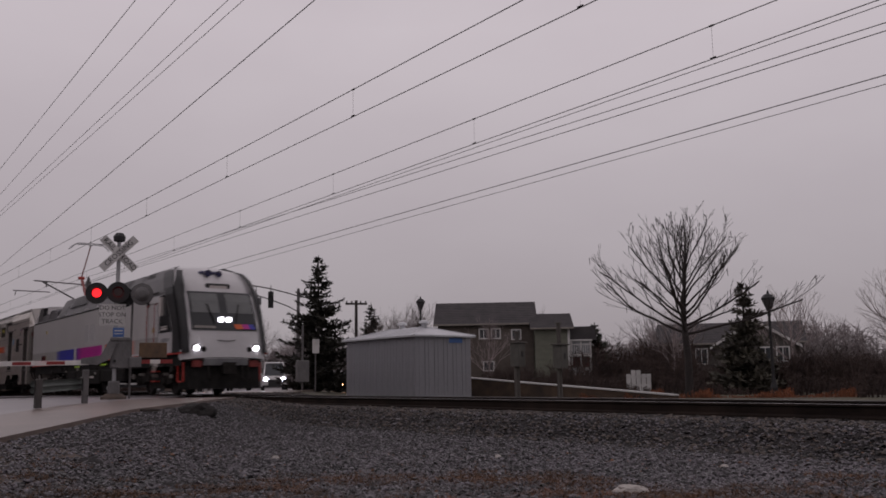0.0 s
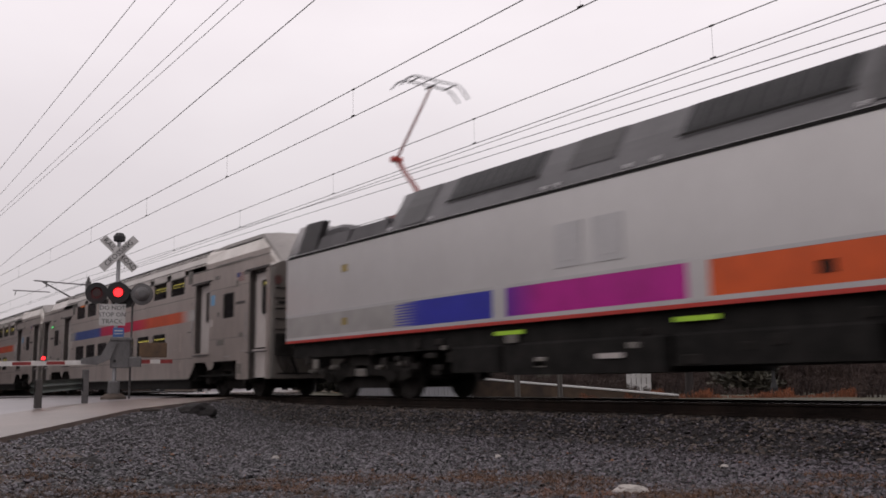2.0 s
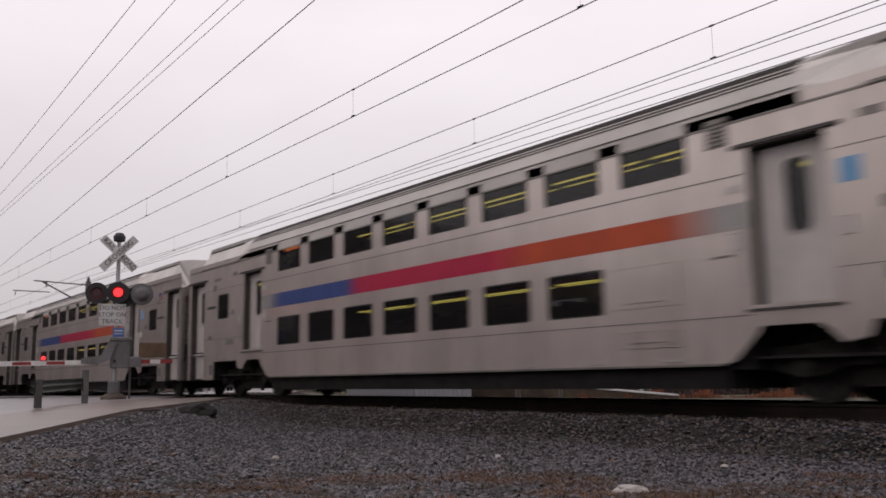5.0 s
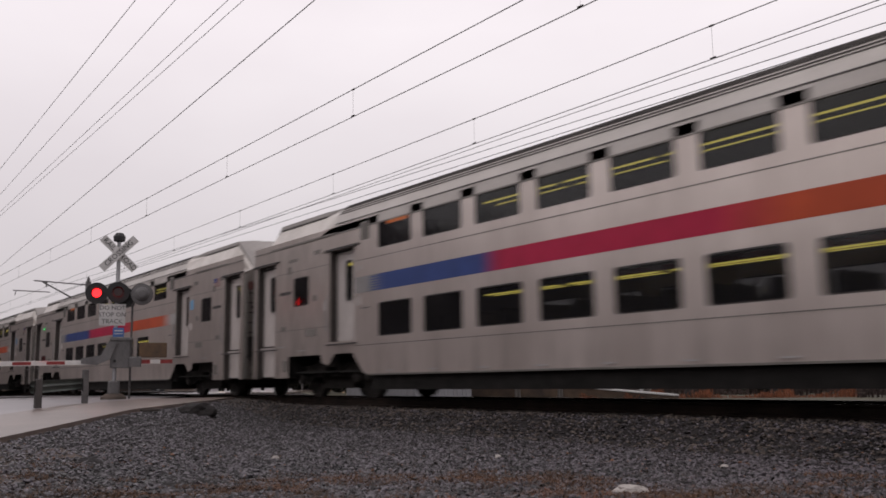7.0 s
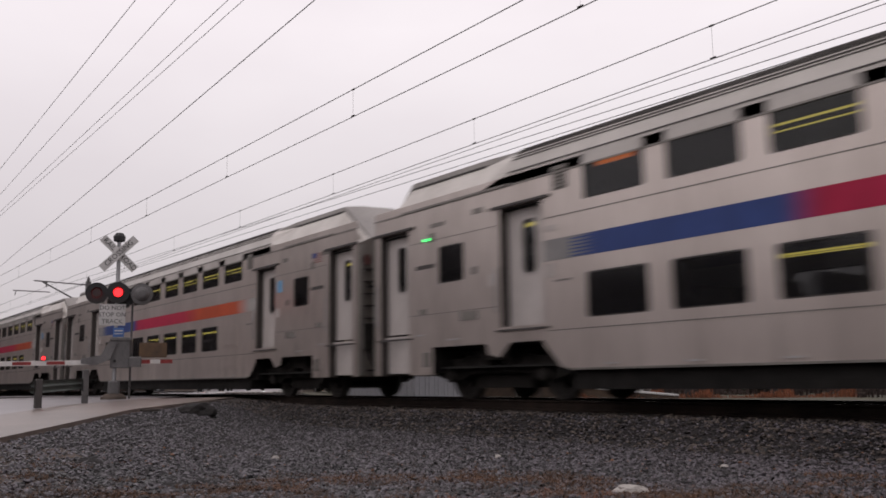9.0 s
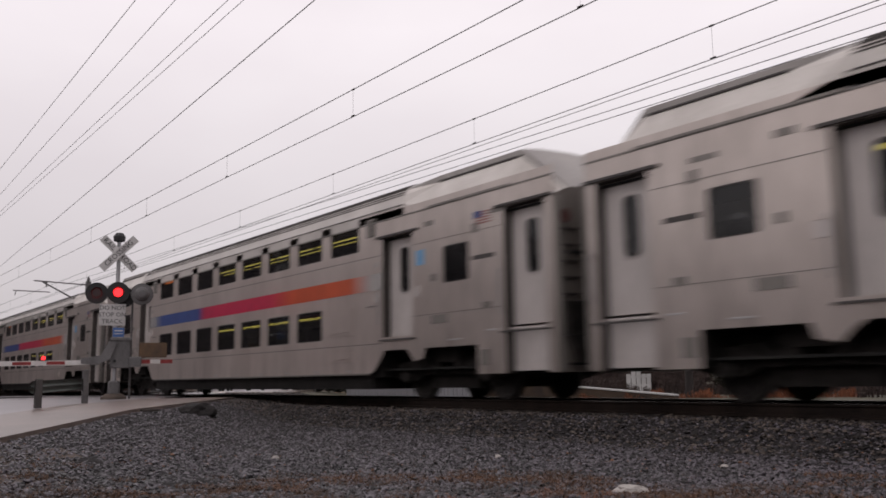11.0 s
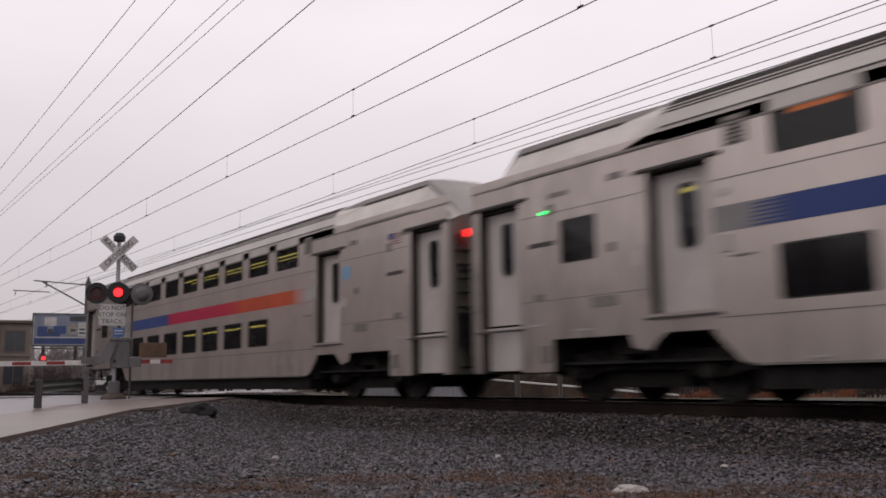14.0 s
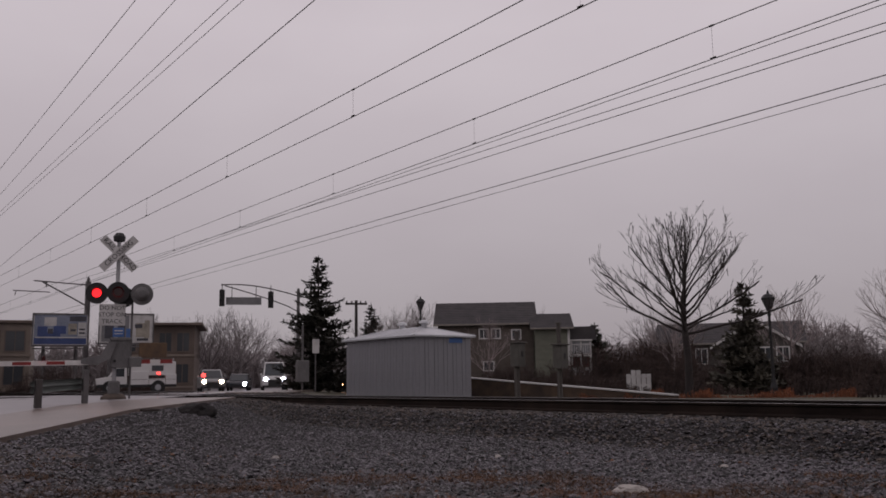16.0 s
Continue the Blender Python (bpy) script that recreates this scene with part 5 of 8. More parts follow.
def crossing_signal(at, near):
    s = thing("crossing_signal", "level crossing mast with crossbuck, flashing red lamps and gate machine" if near else "far level crossing mast seen from behind with red lamps", "crossing signal", at=at)
    part("mast", Shape().tube((0, 0, 0.2), (0, 0, 4.45), 0.055, 0.055, 12), M_ALU, s)
    part("bell", Shape().lathe([(0.05, 4.42), (0.16, 4.45), (0.17, 4.58), (0.10, 4.68), (0.0, 4.70)], n=14), M_BLACK, s)
    blade(s, 45, [("CROSSING", 0.0)])
    blade(s, -45, [("RAIL", -0.36), ("ROAD", 0.36)])
    arm = part("lamp_crossarm", Shape().tube((0, -0.62, 2.95), (0, 0.68, 2.95), 0.04, 0.04, 8).cbox(-0.12, 0.10, -0.12, 0.12, 2.82, 3.08, 0.02), M_BLACK, s)
    lamp_head(s, -0.54, 2.94, 1, 1)
    lamp_head(s, 0.02, 2.97, 1, 0)
    lamp_head(s, 0.17, 2.86, -1, None)
    part("lamp_back", Shape().lathe([(0.30, 0.0), (0.30, 0.02), (0.2, 0.03), (0.18, 0.14), (0.10, 0.2), (0, 0.21)], n=24), M_BOX, s, "grey back of a lamp head", at=pose(0.06, 0.66, 2.94, 0, 90, 0))
    part("lamp_board_rim", Shape().lathe([(0.31, -0.03), (0.31, 0.0), (0.2, 0.0)], n=28), M_BLACK, s, at=pose(0.05, 0.66, 2.94, 0, 90, 0))
    sg = part("stop_sign_panel", Shape().cbox(0.08, 0.10, -0.46, 0.24, 2.04, 2.64, 0.006), M_SIGN, s, "white sign with black words")
    for i, w in enumerate(("DO NOT", "STOP ON", "TRACK")):
        lettering(w, 0.17, M_BLACK, sg, pose(0.104, -0.11, 2.53 - i * 0.19, 90, 0, 90))
    part("blue_plate", Shape().cbox(0.08, 0.10, -0.08, 0.22, 1.72, 1.98, 0.006), M_BLUE, s, "small blue information plate")
    part("plate_bars", Shape().box(0.101, 0.105, -0.04, 0.18, 1.88, 1.91).box(0.101, 0.105, -0.04, 0.18, 1.80, 1.82), M_SIGN, s, "unreadable pale bars")
    box = part("gate_machine", Shape().cbox(-0.3, 0.22, -0.12, 0.42, 0.86, 1.66, 0.04), M_BOX, s, "weathered grey gate mechanism box", bevel=0.01)
    part("machine_lid", Shape().cbox(-0.32, 0.26, -0.14, 0.44, 1.62, 1.70, 0.02), M_BOX, box)
    part("machine_knob", Shape().tube((0.22, 0.0, 1.05), (0.27, 0.0, 1.05), 0.04, 0.04, 10), M_BLACK, box)
    part("mast_base", Shape().cbox(-0.16, 0.16, -0.16, 0.16, 0.0, 0.5, 0.04), M_BOX, s, "bolted grey mast base")
    part("side_pole", Shape().tube((-0.3, 0.42, 0.0), (-0.3, 0.42, 2.9), 0.03, 0.03, 8), M_POLE, s)
    mound = [(0.36, -0.05), (0.34, 0.06), (0.24, 0.14), (0.1, 0.17), (0.0, 0.17)]
    part("footing", Shape().lathe(mound, n=14), M_FOOT, s, "dirty concrete footing")
    return s


M_FOOT = mat("muddy_concrete", (0.10, 0.075, 0.06), (0.05, 0.04, 0.033), 0.85, 0, 3, 20, 0.5)
crossing_signal(pose(-25.55, -4.05, -0.02, 0, 0, FACE), True)

gate = thing("crossing_gate", "lowered crossing gate arm in red and white stripes", "crossing gate", at=pose(-25.25, -4.05, 0.98, 0, 0, FACE))
part("gate_bracket", Shape().prism([(-0.95, -0.02), (-0.55, -0.06), (-0.2, 0.10), (-0.05, 0.55), (-0.25, 0.6), (-0.45, 0.2), (-0.95, 0.12)], "x", -0.06, 0.06), M_BOX, gate, "grey arm bracket")
M_RW = [mat("gate_white", (0.66, 0.64, 0.62), (0.5, 0.48, 0.46), 0.5), mat("gate_red", (0.26, 0.022, 0.02), (0.17, 0.016, 0.015), 0.5)]
y = -0.75
for i in range(20):
    step = 0.62 if i == 0 else 0.42
    z0 = -0.045 - 0.0 * i
    part("arm_segment", Shape().box(-0.02, 0.02, y - step, y, -0.06 - 0.004 * i, 0.07 - 0.004 * i), M_RW[0], gate)
    if i % 2:
        part("red_panel", Shape().box(0.02, 0.024, y - step - 0.02, y + 0.02, -0.042 - 0.004 * i, 0.048 - 0.004 * i), M_RW[1], gate, "red reflective panel")
    y -= step
for i, (a, b) in enumerate(((0.62, 0.85), (0.85, 1.12), (1.12, 1.45))):
    part("arm_stub", Shape().box(-0.02, 0.02, a, b, -0.03, 0.08), M_RW[(i + 1) % 2], gate)
part("counterweight", Shape().cbox(-0.1, 0.1, 0.3, 0.62, -0.12, 0.16, 0.03), M_BOX, gate)
part("ochre_plate", Shape().cbox(-0.2, -0.16, 0.55, 1.30, 0.14, 0.56, 0.01), M_OCHRE, gate, "faded ochre plate behind the arm")
lampg = part("arm_lamp", Shape().cbox(-0.03, 0.03, -1.94, -1.84, 0.06, 0.20, 0.01), M_BLACK, gate)
me = Shape().lathe([(0.05, -0.006), (0.052, 0), (0.05, 0.006)], n=14).mesh("lens")
me.materials.append(M_LENS)
me.materials.append(M_LIT)
for p in me.polygons:
    p.material_index = 1 if p.center.z > 0.002 else 0
flashers.append((part("lens", me, M_LENS, lampg, "small red gate lamp", at=pose(0.08, -1.89, 0.13, 0, 90, 0)), 0))


def guard_rail():
    g = thing("guard_rail", "short steel guard rail with dark posts beside the road", "guard rail")
    a, b = Vector((-18.24, -7.56, -0.16)), Vector((-20.86, -6.03, -0.1))
    for p, h, stain in ((a, 0.66, M_VEST), (b, 0.82, M_POLE)):
        part("post", Shape().cbox(p.x - 0.07, p.x + 0.07, p.y - 0.06, p.y + 0.06, p.z - 0.2, p.z + h, 0.012), stain, g, "dark steel post")
    d = (b - a).normalized()
    n = Vector((d.y, -d.x, 0))
    prof = [(0.0, 0.42), (0.05, 0.46), (0.05, 0.5), (0.0, 0.54), (0.05, 0.58), (0.05, 0.62), (0.0, 0.66)]
    ends = [a - d * 0.1, b + d * 0.5]
    part("beam", Shape().loft([[tuple(e - n * (u + 0.08) + Vector((0, 0, v - 0.03))) for u, v in prof] for e in ends]), M_GREEN_RAIL, g, "dull green-grey corrugated beam")


M_GREEN_RAIL = mat("dull_green_beam", (0.07, 0.085, 0.075), (0.04, 0.05, 0.045), 0.5, 0.2, 3, 30)
guard_rail()


# ---------------------------------------------------------------- plants
M_BARK = mat("dark_wet_bark", (0.036, 0.028, 0.026), (0.016, 0.013, 0.012), 0.85, 0, 4, 40, 0.5, 3)
M_TWIG = mat("bare_twigs", (0.038, 0.028, 0.026), (0.018, 0.014, 0.013), 0.9, 0, 1, 10)
# far trees: haze is mixed into this paler grey
M_TWIG_FAR = mat("hazed_bare_twigs", (0.21, 0.185, 0.185), (0.13, 0.115, 0.115), 0.95, 0, 0.4, 6)
M_NEEDLE = mat("dark_spruce_needles", (0.046, 0.044, 0.034), (0.016, 0.016, 0.013), 0.9, 0, 1.2, 14, 0, 1, 0.25, 0.5)
M_NEEDLE_B = mat("olive_spruce_needles", (0.050, 0.056, 0.034), (0.02, 0.022, 0.014), 0.9, 0, 1.2, 14, 0, 1, 0.25, 0.5)
M_NEEDLE_C = mat("pale_spruce_needles", (0.12, 0.11, 0.085), (0.05, 0.047, 0.037), 0.9, 0, 1.2, 14, 0, 1, 0.25, 0.5)
M_BRUSH = mat("winter_brush", (0.075, 0.050, 0.042), (0.032, 0.022, 0.020), 0.95, 0, 0.6, 8, 0, 1, 0.25, 0.5)
# the next two greys carry the haze over right-hand brush and far woods
M_BRUSH_FAR = mat("hazed_winter_brush", (0.30, 0.25, 0.243), (0.17, 0.14, 0.135), 0.95, 0, 0.6, 8, 0, 1, 0.25, 0.5)
M_WOOD_FAR = mat("hazed_bare_wood", (0.33, 0.29, 0.29), (0.20, 0.175, 0.175), 0.95, 0, 0.4, 6)
M_FAN = mat("brown_bare_stems", (0.125, 0.10, 0.092), (0.07, 0.056, 0.052), 0.9, 0, 1, 10)
M_THICK = mat("dark_wet_thicket", (0.050, 0.034, 0.030), (0.018, 0.013, 0.012), 0.95, 0, 0.6, 8, 0, 1, 0.25, 0.5)
M_RUST = mat("rust_red_dead_grass", (0.26, 0.085, 0.035), (0.11, 0.045, 0.025), 0.9, 0, 0.8, 10, 0, 1, 0.25, 0.5)


def branch(s, rnd, p, d, length, r, depth, spread, up, pods=None, sides=5, crook=0.16):
    """A bending limb that splits into finer ones."""
    steps = 3 if depth > 1 else 2
    a = Vector(p)
    for i in range(steps):
        d = (d + Vector((rnd.uniform(-1, 1), rnd.uniform(-1, 1), rnd.uniform(-0.5, 0.8) * up)) * crook).normalized()
        b = a + d * (length / steps)
        r1 = r * (1 - 0.22 / steps * (1 + i * 0.3))
        s.tube(a, b, r, r1, max(3, sides))
        a, r = b, r1
        if depth > 0 and (i > 0 or depth > 2):
            for _ in range(1 if depth > 1 else rnd.choice((0, 1, 1, 1))):
                side = Vector((rnd.uniform(-1, 1), rnd.uniform(-1, 1), rnd.uniform(-0.3, 0.6))).normalized()
                branch(s, rnd, a, (d + side * spread).normalized(), length * rnd.uniform(0.5, 0.78), r * 0.55, depth - 1, spread, up, pods, sides - 1, crook)
    if depth > 0:
        for _ in range(2):
            side = Vector((rnd.uniform(-1, 1), rnd.uniform(-1, 1), rnd.uniform(-0.2, 0.7))).normalized()
            branch(s, rnd, a, (d + side * spread * 0.8).normalized(), length * rnd.uniform(0.55, 0.8), r * 0.7, depth - 1, spread, up, pods, sides - 1, crook)
    elif pods is not None and rnd.random() < 0.10:
        pods.append(a)


def bare_tree(name, at, height, seed, label, limbs=6, depth=4, trunk=0.16, material=None, fork=0.28, lean=0.75, spread=0.62, crook=0.16, limb=0.42):
    rnd = random.Random(seed)
    t = thing(name, label, "tree", at=at)
    tr = Shape()
    fz = height * fork
    tr.loft([[(trunk * k * math.cos(a) + dx, trunk * k * math.sin(a), z) for a in [2 * math.pi * i / 9 for i in range(9)]]
             for k, z, dx in ((1.5, -0.5, 0), (1.15, 0.2, 0), (1.0, fz * 0.5, 0.03), (0.95, fz, 0.0), (0.7, fz * 1.5, 0.04), (0.45, fz * 2.1, 0.0))], True, True)
    part("trunk", tr, material or M_BARK, t)
    cr, pods = Shape(), []
    for i in range(limbs):
        a = 2 * math.pi * (i + rnd.uniform(-0.25, 0.25)) / limbs
        z = fz * rnd.uniform(0.85, 1.7)
        d = Vector((math.cos(a) * lean, math.sin(a) * lean, rnd.uniform(0.45, 1.1))).normalized()
        branch(cr, rnd, (0, 0, z), d, height * rnd.uniform(0.24, 0.31), trunk * limb, depth, spread, 1.0, pods, 5, crook)
    for k in range(2):
        branch(cr, rnd, (0, 0, fz * 2.0), Vector((rnd.uniform(-0.2, 0.2), rnd.uniform(-0.2, 0.2), 1)).normalized(), height * 0.22, trunk * limb, depth, spread * 0.8, 1.0, pods, 5, crook)
    part("crown", cr, material or M_TWIG, t, "bare spreading branches")
    return t, pods


def conifer(at, height, radius, seed, label, material, gappy=0.2):
    rnd = random.Random(seed)
    t = thing("conifer", label, "tree", at=at)
    part("trunk", Shape().tube((0, 0, -0.5), (0, 0, height * 0.97), 0.17, 0.02, 8), M_BARK, t)
    s = Shape()
    z = height * 0.06
    while z < height * 0.99:
        k = z / height
        reach = radius * (1 - k) ** 0.85 * rnd.uniform(0.7, 1.12) + 0.12
        n = max(4, int(9 * (1 - k) + 4))
        for i in range(n):
            if rnd.random() < gappy:
                continue
            a = rnd.uniform(0, 2 * math.pi)
            r = reach * rnd.uniform(0.55, 1.1)
            d = Vector((math.cos(a), math.sin(a), 0))
            droop = rnd.uniform(-0.02, 0.22) * r
            # a bough: several upswept sprays of needles along it
            m = max(3, int(r / 0.13))
            for j in range(m):
                f = (j + 0.6) / m
                p = d * (r * f) + Vector((0, 0, z - droop * math.sin(f * 2.2) + 0.20 * r * f * f))
                size = 0.25 * (1.15 - 0.55 * f) * (0.7 + 0.5 * (1 - k)) + 0.05
                for _ in range(3):
                    e = Vector((rnd.uniform(-1, 1), rnd.uniform(-1, 1), rnd.uniform(-0.35, 0.75))).normalized() + d * 0.8
                    e = e.normalized() * size * 1.5
                    w = e.cross(Vector((rnd.uniform(-1, 1), rnd.uniform(-1, 1), 1))).normalized() * size * 0.34
                    s.add([p - w, p + w, p + e * 0.6 + w * 0.6, p + e, p + e * 0.6 - w * 0.6], [(0, 1, 2, 3, 4)])
        z += height * 0.028 * rnd.uniform(0.7, 1.4)
    s.tube((0, 0, height * 0.93), (0, 0, height * 1.01), 0.03, 0.005, 5)
    me = bpy.data.meshes.new("crown")
    me.from_pydata(s.v, [], s.f)
    part("crown", me, material, t, "ragged needle boughs")
    return t


def brush_mesh(name, seed, w, d, h, stems, blades, material_r=0.008):
    """Stems and thin leaf scraps of a leafless thicket, filling a box of w by d by h."""
    rnd = random.Random(seed)
    v, f = [], []

    def quad(p, e, r):
        side = e.cross(Vector((rnd.uniform(-1, 1), rnd.uniform(-1, 1), 0.3)))
        side = side.normalized() * r if side.length > 1e-6 else Vector((r, 0, 0))
        k = len(v)
        v.extend([tuple(p - side), tuple(p + side), tuple(p + e + side * 0.4), tuple(p + e - side * 0.4)])
        f.append((k, k + 1, k + 2, k + 3))
    for _ in range(stems):
        p = Vector((rnd.uniform(-w / 2, w / 2), rnd.uniform(-d / 2, d / 2), -0.2))
        hh = h * rnd.uniform(0.45, 1.0) * (0.65 + 0.35 * math.cos(3 * p.x / w + seed))
        e = Vector((rnd.uniform(-0.3, 0.3), rnd.uniform(-0.3, 0.3), 1)) * hh
        quad(p, e, material_r * 2.2)
        for _ in range(blades):
            q = p + e * rnd.uniform(0.2, 1.0)
            g2 = Vector((rnd.uniform(-1, 1), rnd.uniform(-1, 1), rnd.uniform(-0.1, 1.2))).normalized() * hh * rnd.uniform(0.08, 0.3)
            quad(q, g2, material_r)
    me = bpy.data.meshes.new(name)
    me.from_pydata(v, [], f)
    return me


def leader_tree(at, height, reach, fork, seed, label):
    """A bare tree with one leading stem and straight limbs that sweep out and up to a rounded crown."""
    rnd = random.Random(seed)
    t = thing("bare_tree", label, "tree", at=at)
    stem = [Vector((0.06 * math.sin(z * 1.3) + 0.02 * z * (z > 4), 0.05 * math.sin(z * 1.7 + 1), z)) for z in [-0.5 + i * (height + 0.5) / 16 for i in range(17)]]
    girth = [0.19, 0.165, 0.155, 0.15, 0.145, 0.14, 0.125, 0.10, 0.085, 0.074, 0.07, 0.058, 0.046, 0.036, 0.027, 0.018, 0.008]
    tr = Shape()
    for a, b, r0, r1 in zip(stem, stem[1:], girth, girth[1:]):
        tr.tube(a, b, r0, r1, 8)
    part("trunk", tr, M_BARK, t)
    cr, ends = Shape(), []

    def limb(p, d, length, r, level):
        n = {0: 9, 1: 6, 2: 4, 3: 2}[level]
        turn = rnd.choice((-1, 1))
        for k in range(n):
            f = (k + 1) / n
            d = (d + Vector((rnd.uniform(-1, 1), rnd.uniform(-1, 1), rnd.uniform(-0.6, 0.9))) * 0.16 + Vector((0, 0, 0.022 if level == 0 else 0.05))).normalized()
            q = p + d * (length / n)
            r1 = max(0.006, r * (1 - 0.70 / n))
            cr.tube(p, q, r, r1, 6 - level)
            p, r = q, r1
            if level < 3 and k > (0 if level else 1) and k < n - 1 and rnd.random() < 0.86:
                turn = -turn
                side = d.cross(Vector((rnd.uniform(-0.5, 0.5), rnd.uniform(-0.5, 0.5), 1))).normalized() * turn
                way = (d + side * rnd.uniform(0.35, 0.7) + Vector((0, 0, rnd.uniform(-0.05, 0.35)))).normalized()
                limb(p, way, length * (0.60 - 0.30 * f) * rnd.uniform(0.6, 1.3), r * 0.50, level + 1)
        ends.append(p)

    for i in range(28):
        k = i / 27
        z = fork + (height * 0.70 - fork) * k ** 1.2
        az = i * 2.4 + rnd.uniform(-0.35, 0.35)
        up = radians(12 + 58 * k + rnd.uniform(-9, 9))
        d = Vector((math.cos(az) * math.cos(up), math.sin(az) * math.cos(up), math.sin(up)))
        far = reach * (1.20 - 0.62 * k) * rnd.uniform(0.82, 1.15)
        foot = stem[0].lerp(stem[-1], (z + 0.5) / (height + 0.5))
        limb(Vector((foot.x, foot.y, z)), d, far, 0.062 * (1 - 0.5 * k), 0)
    part("crown", cr, M_TWIG, t, "bare spreading branches")
    return t, ends


tree, pods = leader_tree(pose(-22.95, 17.6, -0.5, 0, 0, 40), 7.45, 3.45, 2.55, 11, "leafless tree with a spreading crown and seed pods")
sd = Shape()
for p in pods[::23]:
    sd.tube(p, p + Vector((0.02, 0, -0.3)), 0.014, 0.01, 4)
tagged(part("seed_pod", sd, M_TWIG, tree, "thin hanging pods"), kind="stuff")
conifer(pose(-48.4, 14.7, -0.4), 8.5, 3.3, 3, "tall ragged dark spruce", M_NEEDLE, 0.15)
conifer(pose(-26.1, 26.1, -0.5), 5.4, 1.9, 5, "olive-green spruce behind a bare tree", M_NEEDLE_C, 0.45)
conifer(pose(-62.0, 27.0, -0.4), 7.0, 2.8, 7, "low dark evergreen near a utility pole", M_NEEDLE, 0.25)
conifer(pose(-58.2, 29.2, -0.4), 5.4, 2.2, 9, "dark evergreen beside a house", M_NEEDLE, 0.2)
conifer(pose(-50.0, 40.5, -0.5), 5.2, 2.2, 13, "rounded dark evergreen behind a porch", M_NEEDLE_B, 0.15)

big, _ = bare_tree("bare_tree", pose(-72, 38, -0.5), 9.2, 21, "distant leafless tree, haze put into its grey", 8, 3, 0.16, M_TWIG_FAR, 0.2)
lean_, _ = bare_tree("bare_tree", pose(-84, 22, -0.5), 7.6, 22, "distant leafless tree, haze put into its grey", 7, 3, 0.14, M_TWIG_FAR, 0.25)
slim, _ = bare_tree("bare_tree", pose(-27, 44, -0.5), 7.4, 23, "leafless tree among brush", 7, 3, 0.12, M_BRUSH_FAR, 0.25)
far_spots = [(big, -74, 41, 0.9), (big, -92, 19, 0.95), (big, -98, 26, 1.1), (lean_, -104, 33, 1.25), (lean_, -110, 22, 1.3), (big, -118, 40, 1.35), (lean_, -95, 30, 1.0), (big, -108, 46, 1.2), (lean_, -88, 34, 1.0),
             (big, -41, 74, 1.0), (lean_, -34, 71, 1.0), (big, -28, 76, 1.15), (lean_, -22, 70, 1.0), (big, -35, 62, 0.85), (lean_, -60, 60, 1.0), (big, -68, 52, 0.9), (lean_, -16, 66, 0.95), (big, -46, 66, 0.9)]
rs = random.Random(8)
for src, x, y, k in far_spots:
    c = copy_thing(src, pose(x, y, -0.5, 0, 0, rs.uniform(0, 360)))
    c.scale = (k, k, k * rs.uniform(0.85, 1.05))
fan, _ = bare_tree("bare_tree", pose(-52.0, 22.4, -0.5), 7.3, 33, "leafless many-stemmed tree behind a shed", 15, 3, 0.10, M_FAN, 0.10, 0.42, 0.34, 0.08, 0.34)
copy_thing(fan, pose(-53.4, 24.6, -0.5, 0, 0, 70)).scale = (0.95, 0.95, 0.92)
copy_thing(slim, pose(-37.9, 19.6, -0.5, 0, 0, 60)).scale = (0.6, 0.6, 0.55)
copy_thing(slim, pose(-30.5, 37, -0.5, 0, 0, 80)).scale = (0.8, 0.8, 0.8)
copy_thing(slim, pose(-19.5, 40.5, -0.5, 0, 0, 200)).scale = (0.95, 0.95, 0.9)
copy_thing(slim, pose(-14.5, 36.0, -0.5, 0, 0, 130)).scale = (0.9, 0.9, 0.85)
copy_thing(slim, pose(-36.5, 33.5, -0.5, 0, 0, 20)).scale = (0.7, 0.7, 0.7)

THICK = [brush_mesh("thicket", 30 + i, 6.5, 3.0, 2.9, 260, 26, 0.012) for i, k in enumerate("ab")]
LOW = brush_mesh("low_brush", 40, 6.0, 2.0, 1.3, 240, 16, 0.014)
FARB = brush_mesh("far_wood", 50, 16, 6.0, 6.5, 420, 34, 0.035)
TUFT = brush_mesh("red_tufts", 60, 3.4, 1.0, 0.75, 420, 8, 0.010)


def stuff(name, me, material, m, label, category):
    ob = part(name, me, material, at=m)
    return tagged(ob, label, category, kind="stuff")


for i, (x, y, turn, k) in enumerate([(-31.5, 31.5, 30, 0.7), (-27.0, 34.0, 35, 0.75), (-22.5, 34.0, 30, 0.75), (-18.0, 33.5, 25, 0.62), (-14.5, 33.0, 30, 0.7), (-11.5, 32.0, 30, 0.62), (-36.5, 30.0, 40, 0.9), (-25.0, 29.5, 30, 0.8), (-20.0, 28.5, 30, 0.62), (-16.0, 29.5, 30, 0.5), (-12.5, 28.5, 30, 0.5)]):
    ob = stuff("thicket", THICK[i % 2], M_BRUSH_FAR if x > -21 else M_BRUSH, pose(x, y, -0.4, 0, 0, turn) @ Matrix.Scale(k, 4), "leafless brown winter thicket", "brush")
